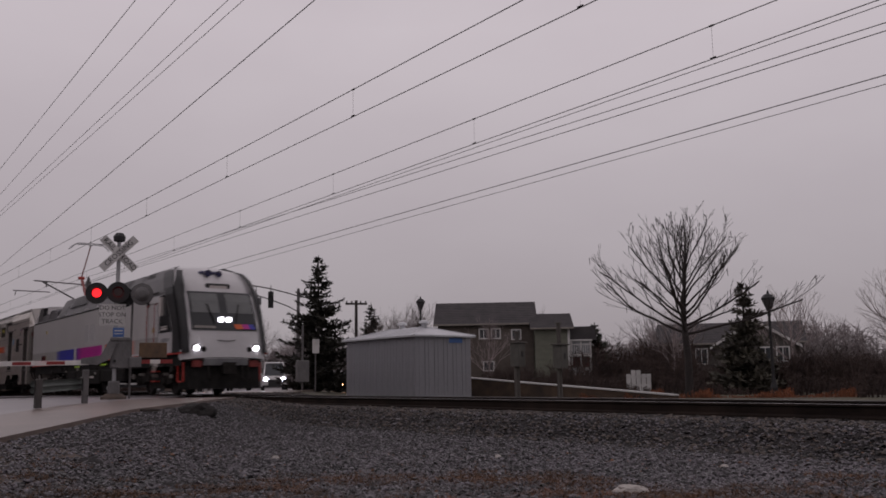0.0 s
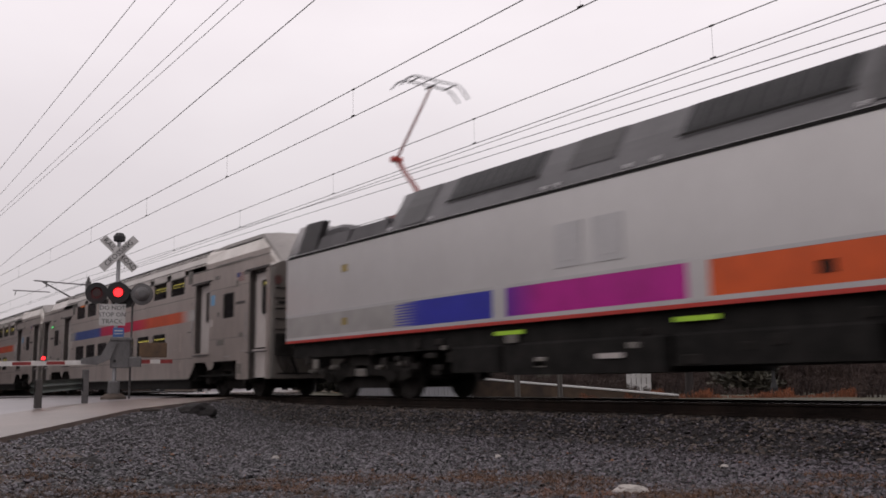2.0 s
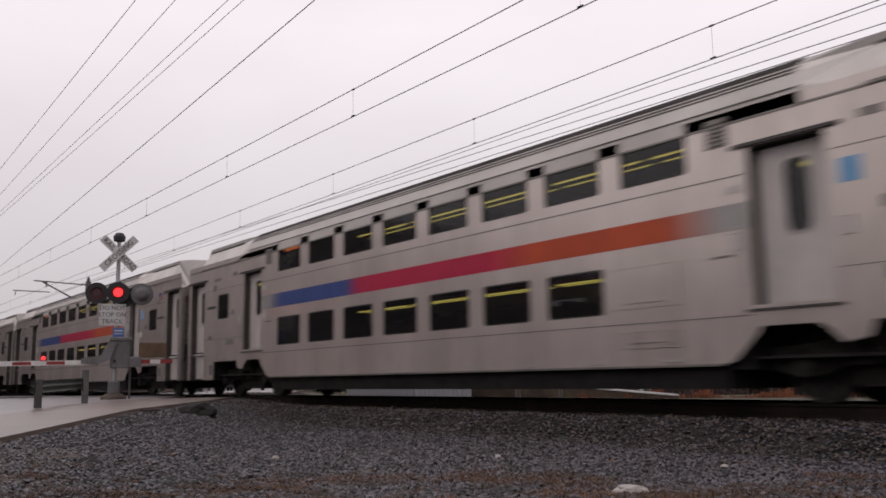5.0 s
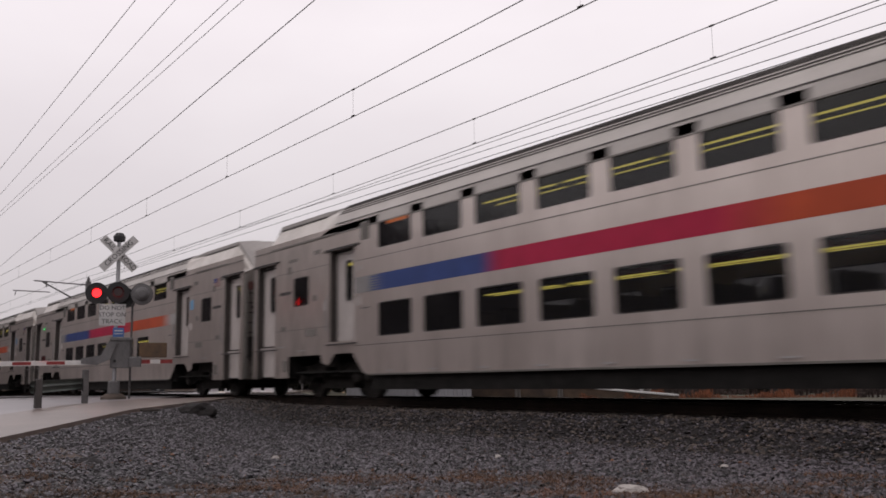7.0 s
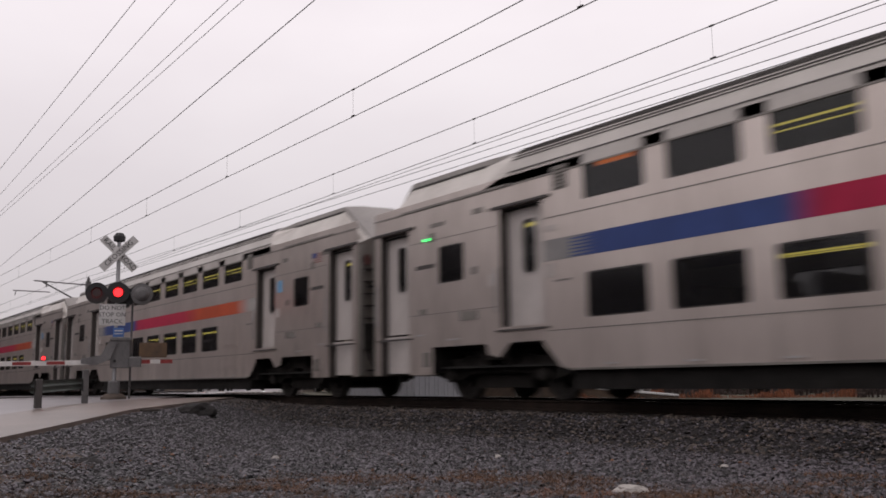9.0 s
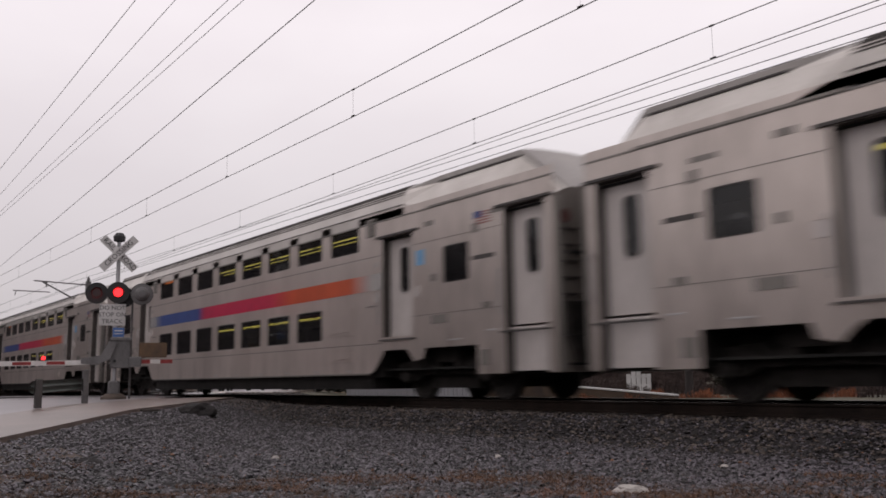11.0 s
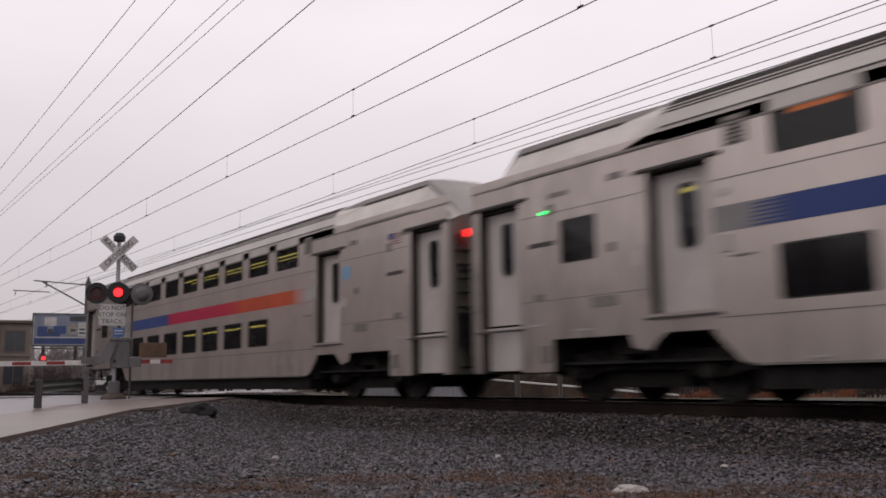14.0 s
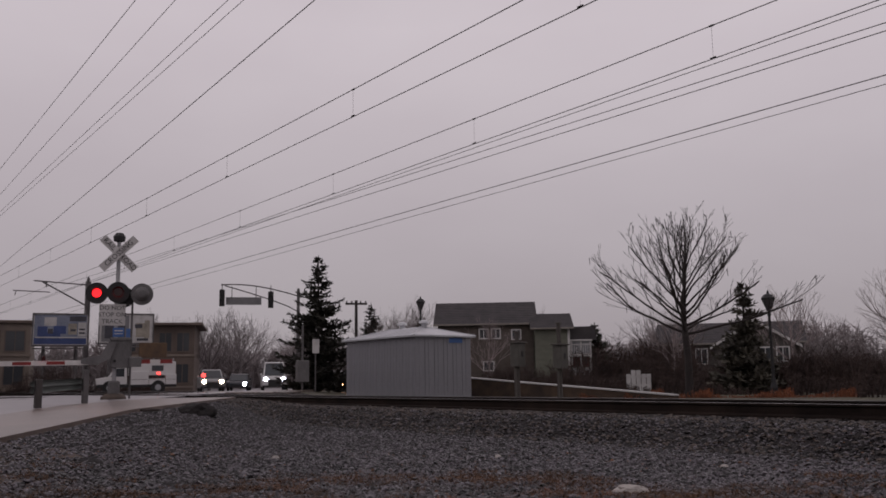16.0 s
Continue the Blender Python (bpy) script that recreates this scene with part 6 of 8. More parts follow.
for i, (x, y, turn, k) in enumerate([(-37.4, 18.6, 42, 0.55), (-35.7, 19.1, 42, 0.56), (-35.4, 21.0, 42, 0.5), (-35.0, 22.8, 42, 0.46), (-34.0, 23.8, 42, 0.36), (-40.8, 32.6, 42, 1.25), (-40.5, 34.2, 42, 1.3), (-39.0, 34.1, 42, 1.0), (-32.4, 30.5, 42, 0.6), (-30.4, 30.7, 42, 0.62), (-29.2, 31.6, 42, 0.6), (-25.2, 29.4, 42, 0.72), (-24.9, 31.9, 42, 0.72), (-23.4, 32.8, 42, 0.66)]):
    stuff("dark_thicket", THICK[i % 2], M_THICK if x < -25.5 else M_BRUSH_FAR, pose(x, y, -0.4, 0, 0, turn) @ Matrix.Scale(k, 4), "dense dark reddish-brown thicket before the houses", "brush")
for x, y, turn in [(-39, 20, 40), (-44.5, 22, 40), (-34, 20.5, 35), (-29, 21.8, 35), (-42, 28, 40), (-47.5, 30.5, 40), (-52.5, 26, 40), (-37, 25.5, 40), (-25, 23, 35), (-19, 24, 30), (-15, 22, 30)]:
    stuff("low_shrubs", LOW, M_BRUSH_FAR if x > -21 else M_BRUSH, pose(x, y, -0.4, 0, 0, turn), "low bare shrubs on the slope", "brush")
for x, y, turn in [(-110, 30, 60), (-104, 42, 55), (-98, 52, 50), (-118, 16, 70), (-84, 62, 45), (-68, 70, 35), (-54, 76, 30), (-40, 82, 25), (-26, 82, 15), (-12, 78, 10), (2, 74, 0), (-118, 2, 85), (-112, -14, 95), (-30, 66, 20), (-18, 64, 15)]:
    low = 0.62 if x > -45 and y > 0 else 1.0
    stuff("far_wood", FARB, M_WOOD_FAR, pose(x, y, -0.5, 0, 0, turn) @ Matrix.Diagonal((1, 1, low, 1)), "line of bare woods, haze put into its grey", "woods")
for x, y, turn in [(-23.5, 17.0, 40), (-21.0, 18.6, 40), (-19.0, 19.6, 40), (-25.6, 16.6, 40)]:
    stuff("red_grass", TUFT, M_RUST, pose(x, y, -0.4, 0, 0, turn), "rust-red dead grass tufts by the track", "grass")

# added out of view behind the camera to darken reflections in the train
for x in range(-240, 61, 14):
    stuff("wood_behind", FARB, M_TWIG, pose(x, -34 + 3 * math.sin(x), -0.6, 0, 0, 4 * math.cos(x)) @ Matrix.Scale(1.3, 4), "unseen bare woods added to darken the train's reflections", "woods")

# added beyond the left edge of view to keep sky off the far coaches
for x in range(-300, -52, 9):
    for row in (0, 1):
        stuff("wood_left", FARB, M_TWIG, pose(x + 4 * row, -19 - 7 * row + 2 * math.sin(x), -0.6, 0, 0, 6 * math.cos(x)) @ Matrix.Scale(1.9, 4), "unseen dense woods added to darken the far coach sides", "woods")

# ---------------------------------------------------------------- signal shed
M_SHED = mat("grey_painted_sheet", (0.265, 0.265, 0.285), (0.205, 0.205, 0.22), 0.55, 0.1, 1.5, 20, 0, 3)
M_SHEDROOF = mat("pale_metal_roof", (0.55, 0.56, 0.58), (0.40, 0.41, 0.43), 0.45, 0.2, 1.0, 15)
M_SHEDDARK = mat("shed_shadow_gap", (0.17, 0.17, 0.18), (0.13, 0.13, 0.14), 0.7)


def shed():
    x1, y0, x0, y1, zb, ze = -30.46, 9.56, -36.1, 12.5, -0.5, 2.26
    s = thing("signal_shed", "grey corrugated metal signal shed with a pale hipped roof", "shed")
    part("wall_core", Shape().box(x0 + 0.03, x1 - 0.03, y0 + 0.03, y1 - 0.03, zb, ze), M_SHEDDARK, s)
    n = 12
    w = (x1 - x0) / n
    pa = Shape().prism([(0.012, 0), (w * 0.36, 0), (w * 0.40, -0.025), (w * 0.56, -0.025), (w * 0.60, 0), (w - 0.012, 0), (w - 0.012, 0.03), (0.012, 0.03)], "z", zb, ze - 0.02).mesh("panel")
    for i in range(n):
        part("panel", pa, M_SHED, s, at=pose(x0 + i * w, y0, 0))
        part("panel", pa, M_SHED, s, at=pose(x1 - i * w, y1, 0, 0, 0, 180))
    m = 6
    w2 = (y1 - y0) / m
    for i in range(m):
        part("panel", pa, M_SHED, s, at=pose(x1, y0 + i * w2, 0, 0, 0, 90) @ Matrix.Diagonal((w2 / w, 1, 1, 1)))
        part("panel", pa, M_SHED, s, at=pose(x0, y1 - i * w2, 0, 0, 0, -90) @ Matrix.Diagonal((w2 / w, 1, 1, 1)))
    o = 0.16
    a = [(x0 - o, y0 - o), (x1 + o, y0 - o), (x1 + o, y1 + o), (x0 - o, y1 + o)]
    ya = (y0 + y1) / 2
    r0, r1 = (x0 + 1.6, ya, 2.72), (x1 - 1.6, ya, 2.72)
    rf = Shape()
    pts = [(x, y, ze) for x, y in a] + [(x, y, ze - 0.07) for x, y in a] + [r0, r1]
    rf.add(pts, [(0, 1, 9, 8), (1, 2, 9), (2, 3, 8, 9), (3, 0, 8), (0, 4, 5, 1), (1, 5, 6, 2), (2, 6, 7, 3), (3, 7, 4, 0), (4, 7, 6, 5)])
    roof = part("roof", rf, M_SHEDROOF, s, "pale sheet roof")
    rib = Shape()
    for i in range(1, 10):
        u = x0 + (x1 - x0) * i / 10
        k = min(1.0, (u - x0) / 1.6, (x1 - u) / 1.6)
        rib.tube((u, y0 - o, ze + 0.01), (u, y0 - o + (ya - y0 + o) * k, ze + 0.01 + 0.46 * k), 0.018, 0.018, 4)
    for p, q in (((a[1][0], a[1][1], ze), r1), ((a[2][0], a[2][1], ze), r1), ((a[0][0], a[0][1], ze), r0)):
        rib.tube(p, q, 0.035, 0.035, 5)
    part("roof_ribs", rib, M_SHEDROOF, roof)
    for u in (-33.6, -31.9):
        part("roof_vent", Shape().lathe([(0.12, 0), (0.12, 0.2), (0.24, 0.2), (0.2, 0.3), (0.0, 0.36)], (u, ya, 2.66), 12), M_SHEDROOF, s)
    part("blue_plate", Shape().box(x1 + 0.03, x1 + 0.045, y0 + 1.75, y0 + 2.45, 1.95, 2.15), M_BLUE, s, "small blue plate under the eave")


shed()

# ---------------------------------------------------------------- lamps, cabinets, poles
def street_lamp(x, y, h, label):
    l = thing("street_lamp", label, "street lamp", group="street lamps", at=pose(x, y, -0.45))
    part("post", Shape().lathe([(0.16, 0), (0.16, 0.3), (0.10, 0.5), (0.065, 0.8), (0.055, h - 1.0), (0.09, h - 0.95), (0.06, h - 0.85), (0.06, h - 0.75)], n=12), M_BLACK, l)
    head = part("lantern", Shape().lathe([(0.08, h - 0.75), (0.10, h - 0.68), (0.26, h - 0.28), (0.24, h - 0.26), (0.08, h - 0.66)], n=8), M_FROST, l, "dull glass lantern")
    part("lantern_top", Shape().lathe([(0.29, h - 0.28), (0.29, h - 0.22), (0.18, h - 0.08), (0.06, h - 0.03), (0.03, h + 0.1), (0.0, h + 0.12)], n=8), M_BLACK, head)
    for i in range(8):
        a = 2 * math.pi * i / 8
        part("lantern_rib", Shape().tube((0.1 * math.cos(a), 0.1 * math.sin(a), h - 0.7), (0.27 * math.cos(a), 0.27 * math.sin(a), h - 0.26), 0.014, 0.014, 4), M_BLACK, head)


M_FROST = mat("dull_lantern_glass", (0.11, 0.105, 0.11), (0.07, 0.065, 0.07), 0.3)
street_lamp(-22.0, 22.0, 4.30, "black post-top street lamp with a glass lantern")
street_lamp(-45.1, 20.1, 5.9, "black street lamp rising behind a shed")


def cabinet(x, y, h, label, box):
    c = thing("signal_cabinet", label, "cabinet", at=pose(x, y, -0.42, 0, 0, 20))
    part("post", Shape().tube((-0.1, 0.12, 0), (-0.1, 0.12, h), 0.085, 0.08, 9), M_WOODPOST, c, "weathered timber post")
    part("brace_post", Shape().tube((0.0, -0.24, 0), (0.0, -0.24, box[0]), 0.05, 0.05, 7), M_WOODPOST, c)
    b = part("box", Shape().cbox(-0.16, 0.18, -0.32, 0.26, *box, 0.03), M_CAB, c, "grey-green metal box")
    part("box_top", Shape().cbox(-0.2, 0.24, -0.38, 0.32, box[1], box[1] + 0.05, 0.01), M_WOODPOST, b)
    part("latch", Shape().cbox(0.195, 0.21, -0.1, 0.02, box[0] + 0.35, box[0] + 0.55, 0.004), M_BLACK, b)
    part("box_door", Shape().cbox(0.18, 0.195, -0.27, 0.2, box[0] + 0.05, box[1] - 0.06, 0.005), M_CAB, b)
    part("post_cap", Shape().cbox(-0.2, 0.0, 0.02, 0.22, h, h + 0.05, 0.01), M_WOODPOST, c)


M_WOODPOST = mat("grey_timber_post", (0.10, 0.09, 0.08), (0.06, 0.053, 0.048), 0.85, 0, 3, 30, 0.3, 4)
M_CAB = mat("grey_green_enamel", (0.105, 0.10, 0.088), (0.065, 0.062, 0.055), 0.6, 0.1, 3, 30)
cabinet(-24.84, 10.3, 2.5, "grey-green trackside box on a post", (1.25, 2.1))
cabinet(-23.8, 11.45, 2.8, "grey-green trackside box on a taller post", (1.15, 2.0))

up = thing("utility_pole", "dark wooden utility pole with a crossarm", "pole", at=pose(-60.1, 24.4, -0.4, 0, 0, -25))
part("pole", Shape().tube((0, 0, 0), (0, 0, 7.1), 0.16, 0.11, 9), M_BARK, up)
part("crossarm", Shape().box(-0.06, 0.06, -0.85, 0.85, 6.75, 6.9), M_BARK, up)
for yy in (-0.75, -0.35, 0.35, 0.75):
    part("insulator", Shape().lathe([(0.05, 6.9), (0.07, 6.98), (0.03, 7.06)], (0, yy, 0), 8), M_POLE, up)

# ---------------------------------------------------------------- traffic signal on a mast arm
def traffic_signal():
    t = thing("traffic_signal", "traffic signals and a blank-backed street sign on a curved mast arm", "traffic signal")
    a, b = Vector((-53.4, 15.9, 0)), Vector((-55.5, 11.3, 0))
    d = (b - a).normalized()
    part("pole", Shape().tube((a.x, a.y, -0.5), (a.x, a.y, 6.6), 0.14, 0.10, 10), M_POLE, t)
    L = (b - a).length
    top, low = Shape(), Shape()
    top.path([tuple(a + d * (L * k) + Vector((0, 0, 6.1 + 0.75 * math.sin(k * 1.9)))) for k in np.linspace(0, 1, 9)], 0.045, 6)
    low.path([tuple(a + d * (L * k) + Vector((0, 0, 5.05 + 1.78 * k ** 0.8))) for k in np.linspace(0, 0.95, 8)], 0.04, 6)
    part("mast_arm", top, M_POLE, t)
    part("brace_arm", low, M_POLE, t)
    for k, z in ((0.985, 5.95), (0.36, 5.85)):
        p = a + d * (L * k)
        h = part("signal_head", Shape().cbox(-0.15, 0.15, -0.17, 0.17, -0.55, 0.55, 0.04), M_BLACK, t, "black signal head", at=Matrix.Translation((p.x, p.y, z)) @ pose(0, 0, 0, 0, 0, -20))
        for i in range(3):
            part("visor", Shape().tube((0.15, 0, -0.35 + 0.35 * i), (0.36, 0, -0.35 + 0.35 * i), 0.13, 0.13, 10), M_BLACK, h)
        part("hanger", Shape().tube((0, 0, 0.55), (0, 0, 0.95), 0.03, 0.03, 6), M_POLE, h)
    p, q = a + d * (L * 0.48), a + d * (L * 0.93)
    sp = part("street_sign", Shape().loft([[(e.x, e.y, z) for z in (5.5, 6.0)] for e in (p, q)]).loft([[(e.x - 0.03, e.y - 0.01, z) for z in (5.5, 6.0)] for e in (p, q)]), M_SIGNBACK, t, "grey street sign panel")
    for k in (0.55, 0.86):
        e = a + d * (L * k)
        part("sign_hanger", Shape().tube((e.x, e.y, 5.9), (e.x, e.y, 6.75), 0.025, 0.025, 6), M_POLE, t)


M_SIGNBACK = mat("dull_sign_grey", (0.20, 0.20, 0.205), (0.15, 0.15, 0.155), 0.6)
traffic_signal()
far_sig = thing("far_crossing_mast", "far level crossing post with pale signs and lamps", "crossing signal", at=pose(-45.6, 12.2, -0.3, 0, 0, FACE))
part("mast", Shape().tube((0, 0, 0), (0, 0, 3.9), 0.06, 0.06, 8), M_POLE, far_sig)
part("sign_plate", Shape().cbox(0.05, 0.08, 0.55, 0.95, 2.3, 3.1, 0.01), M_SIGN, far_sig, "pale sign plate")
part("sign_post", Shape().tube((0, 0.75, 0), (0, 0.75, 3.2), 0.04, 0.04, 6), M_POLE, far_sig)
part("control_box", Shape().cbox(-0.25, 0.25, -0.35, 0.35, 0.7, 1.9, 0.04), M_BOX, far_sig, "grey control box")

# ---------------------------------------------------------------- sloping wall, white gate panel
wall = thing("sloping_wall", "low dark bank wall with a sloping white coping", "wall")
pa, pb = Vector((-33.6, 14.4, 0.46)), Vector((-22.6, 16.3, -0.36))
part("wall_body", Shape().loft([[(p.x, p.y, -0.6), (p.x, p.y, p.z), (p.x - 0.05, p.y + 0.3, p.z), (p.x - 0.05, p.y + 0.3, -0.6)] for p in (pa, pb)], True, True), M_SOIL, wall)
n = 14
for i in range(n):
    e, f_ = pa + (pb - pa) * (i + 0.02) / n, pa + (pb - pa) * (i + 0.98) / n
    part("coping_stone", Shape().loft([[(p.x, p.y - 0.04, p.z), (p.x, p.y - 0.04, p.z + 0.055), (p.x - 0.05, p.y + 0.34, p.z + 0.055), (p.x - 0.05, p.y + 0.34, p.z)] for p in (e, f_)], True, True), M_SIGN, wall)
gp = thing("white_gate", "small white painted board gate", "gate", at=pose(-33.5, 25.7, -0.4, 0, 0, 41))
for i in range(5):
    part("board", Shape().cbox(i * 0.27, i * 0.27 + 0.24, -0.02, 0.02, 0.05, 0.95 + 0.20 * (i in (1, 2)), 0.01), M_SIGN, gp)
part("gate_rail", Shape().box(0, 1.32, 0.02, 0.06, 0.3, 0.4).box(0, 1.32, 0.02, 0.06, 0.75, 0.85), M_SIGN, gp)


# ---------------------------------------------------------------- houses beyond the tracks
M_SIDING = mat("olive_siding", (0.098, 0.080, 0.066), (0.066, 0.054, 0.046), 0.8, 0, 1.0, 20, 0, 0.3)
M_SIDING_B = mat("sage_siding", (0.155, 0.16, 0.125), (0.115, 0.118, 0.092), 0.8, 0, 1.0, 20, 0, 0.3)
M_SIDING_C = mat("taupe_siding", (0.105, 0.093, 0.086), (0.075, 0.067, 0.063), 0.8, 0, 1.0, 20)
M_SHINGLE = mat("dark_shingles", (0.058, 0.052, 0.054), (0.035, 0.032, 0.034), 0.85, 0, 1.5, 25, 0.4)
M_EAVE = mat("tan_eave_paint", (0.27, 0.245, 0.215), (0.18, 0.16, 0.14), 0.7)
M_TRIM = mat("white_trim", (0.58, 0.57, 0.56), (0.45, 0.44, 0.43), 0.6)
M_PANE = glazing("house_pane", (0.05, 0.055, 0.06), 0.0, 0.08)
M_WARM = glow("porch_lamp", (1.0, 0.62, 0.30), 6.0)


def house_window(parent, x, z, w, h, y, out=-1, trim=None):
    f = part("window_frame", Shape().box(x, x + w, *sorted((y, y + out * 0.06)), z, z + 0.1).box(x, x + w, *sorted((y, y + out * 0.06)), z + h - 0.1, z + h)
             .box(x, x + 0.1, *sorted((y, y + out * 0.06)), z + 0.1, z + h - 0.1).box(x + w - 0.1, x + w, *sorted((y, y + out * 0.06)), z + 0.1, z + h - 0.1)
             .box(x + w / 2 - 0.03, x + w / 2 + 0.03, *sorted((y, y + out * 0.05)), z + 0.1, z + h - 0.1), trim or M_TRIM, parent, "" if trim else "white window frame")
    part("pane", Shape().box(x + 0.1, x + w - 0.1, *sorted((y + out * 0.01, y + out * 0.03)), z + 0.1, z + h - 0.1), M_PANE, f)


def gable_block(parent, x0, x1, y0, y1, z0, ze, zr, siding, over=0.35, courses=True):
    """Walls with lap-siding courses and a gable roof whose ridge runs along x."""
    ym = (y0 + y1) / 2
    w = Shape().prism([(y0, z0), (y1, z0), (y1, ze), (ym, zr - 0.12), (y0, ze)], "x", x0, x1)
    wall = part("wall", w, siding, parent)
    if courses:
        s = Shape()
        z = z0 + 0.3
        while z < ze - 0.1:
            s.prism([(y0 - 0.025, z), (y0, z), (y0, z + 0.22)], "x", x0, x1)
            z += 0.24
        tagged(part("lap_siding", s, siding, wall), kind="stuff")
    th, dz = 0.14, (zr - ze) / (ym - y0)
    prof = [(y0 - over, ze - over * dz), (ym, zr), (y1 + over, ze - over * dz), (y1 + over, ze - over * dz + th), (ym, zr + th), (y0 - over, ze - over * dz + th)]
    roof = part("roof", Shape().prism(prof, "x", x0 - over, x1 + over), M_SHINGLE, parent, "dark shingle roof")
    rows = Shape()
    for i in range(1, 12):
        k = i / 12
        yy, zz = y0 - over + (ym - y0 + over) * k, ze - over * dz + th + (zr - ze + over * dz) * k
        rows.box(x0 - over, x1 + over, yy - 0.01, yy + 0.03, zz, zz + 0.02)
    tagged(part("shingle_layer", rows, M_SHINGLE, roof), kind="stuff")
    part("fascia", Shape().box(x0 - over, x1 + over, y0 - over - 0.03, y0 - over, ze - over * dz + 0.02, ze - over * dz + th), M_EAVE, roof, "tan eave board")
    return wall


M_PALEGLASS = mat("pale_porch_glass", (0.30, 0.31, 0.32), (0.2, 0.21, 0.22), 0.15)
M_REDWALL = mat("dull_red_siding", (0.11, 0.032, 0.03), (0.075, 0.022, 0.02), 0.85, 0, 1.0, 15)


def house_one():
    # local x runs to the right as seen from the track
    h = thing("house", "two-storey olive house with a dark shingle roof and white porch", "house", at=pose(-56.6, 29.8, -0.5, 0, 0, 50.6))
    w = gable_block(h, 0, 7.5, 0, 7, 0, 5.25, 7.05, M_SIDING)
    for x, z in ((3.2, 4.0), (4.15, 4.0), (5.75, 3.9)):
        house_window(h, x, z, 0.8, 0.85, -0.03)
    house_window(h, 3.5, 1.5, 0.9, 0.8, -0.03)
    house_window(h, 0.9, 1.2, 1.0, 1.4, -0.03)
    gable_block(h, 7.55, 10.2, -1.2, 4.5, 0, 4.75, 5.9, M_SIDING_B)
    p = part("balcony", Shape().box(10.3, 11.9, -0.6, 2.0, 2.55, 2.75), M_TRIM, h, "white two-level porch")
    for x in (10.32, 11.05, 11.78):
        part("porch_post", Shape().box(x, x + 0.13, -0.58, -0.45, 0, 3.75), M_TRIM, h)
    part("upper_screen", Shape().box(10.4, 11.8, -0.50, -0.46, 2.78, 3.70), M_PALEGLASS, p, "pale glazed porch front")
    part("porch_rail", Shape().box(10.3, 11.9, -0.6, -0.54, 3.42, 3.5), M_TRIM, p)
    for i in range(9):
        part("baluster", Shape().box(10.42 + i * 0.17, 10.46 + i * 0.17, -0.59, -0.55, 2.75, 3.42), M_TRIM, p)
    part("lower_wall", Shape().box(10.3, 11.85, 0.5, 0.58, 0, 2.5), M_REDWALL, h, "dull red wall under the porch")
    part("corner_board", Shape().box(10.05, 10.22, -1.28, -1.2, 0, 4.6), M_TRIM, h)
    part("side_roof", Shape().prism([(10.2, 3.84), (12.5, 3.84), (12.3, 4.9), (10.2, 4.9)], "y", 0.4, 3.5), M_SHINGLE, h, "dark roof behind the porch")
    part("porch_top", Shape().box(10.2, 12.0, -0.7, 2.1, 3.72, 3.84), M_TRIM, h)
    part("porch_wall", Shape().box(10.25, 11.9, 0.6, 0.7, 0, 3.7), M_SIDING_B, h)
    part("porch_apron", Shape().box(10.3, 11.9, -0.55, -0.5, 1.0, 1.7), M_TRIM, h)


def house_two():
    h = thing("house", "taupe house with dark roof and white-trimmed gable behind brush", "house", at=pose(-48.1, 46.0, -0.6, 0, 0, 36.5))
    gable_block(h, 0, 11.0, 0, 8, 0, 3.6, 5.3, M_SIDING_C)
    # cross gable towards the track
    w = Shape().prism([(4.4, 0), (10.4, 0), (10.4, 3.5), (7.4, 5.2), (4.4, 3.5)], "y", -1.0, 5.0)
    part("gable_wall", w, M_SIDING_C, h)
    rf = Shape().prism([(4.0, 3.15), (7.4, 5.25), (10.8, 3.15), (10.8, 3.3), (7.4, 5.42), (4.0, 3.3)], "y", -1.35, 5.0)
    part("gable_roof", rf, M_SHINGLE, h)
    part("bargeboard", Shape().prism([(4.0, 3.05), (7.4, 5.15), (10.8, 3.05), (10.8, 3.27), (7.4, 5.38), (4.0, 3.27)], "y", -1.42, -1.36), M_TRIM, h, "white gable trim")
    for x in (5.0, 7.6, 8.9):
        house_window(h, x, 2.0, 1.0, 1.2, -1.03)
    for x in (1.2, 2.8):
        house_window(h, x, 1.9, 1.0, 1.3, -0.03)
    part("belt", Shape().box(4.4, 10.4, -1.06, -1.0, 1.55, 1.68), M_TRIM, h)
    part("porch_roof", Shape().prism([(-1.0, 1.95), (1.4, 1.95), (1.4, 2.1), (0.2, 2.4), (-1.0, 2.1)], "y", -1.5, 0), M_SIGNBACK, h)
    for x in (-0.9, 1.2):
        part("porch_post", Shape().box(x, x + 0.14, -1.45, -1.3, 0, 1.95), M_TRIM, h)
    part("porch_lamp", Shape().lathe([(0.05, 1.55), (0.09, 1.62), (0.05, 1.72)], (0.6, -0.2, 0), 10), M_WARM, h, "small warm porch lamp")


house_one()
house_two()

# ---------------------------------------------------------------- buildings and billboards across the road
M_BRICKY = mat("brown_stucco", (0.15, 0.115, 0.095), (0.10, 0.078, 0.066), 0.85, 0, 0.8, 15)
M_TAN = mat("tan_stucco", (0.23, 0.19, 0.155), (0.16, 0.13, 0.11), 0.85, 0, 0.8, 15)


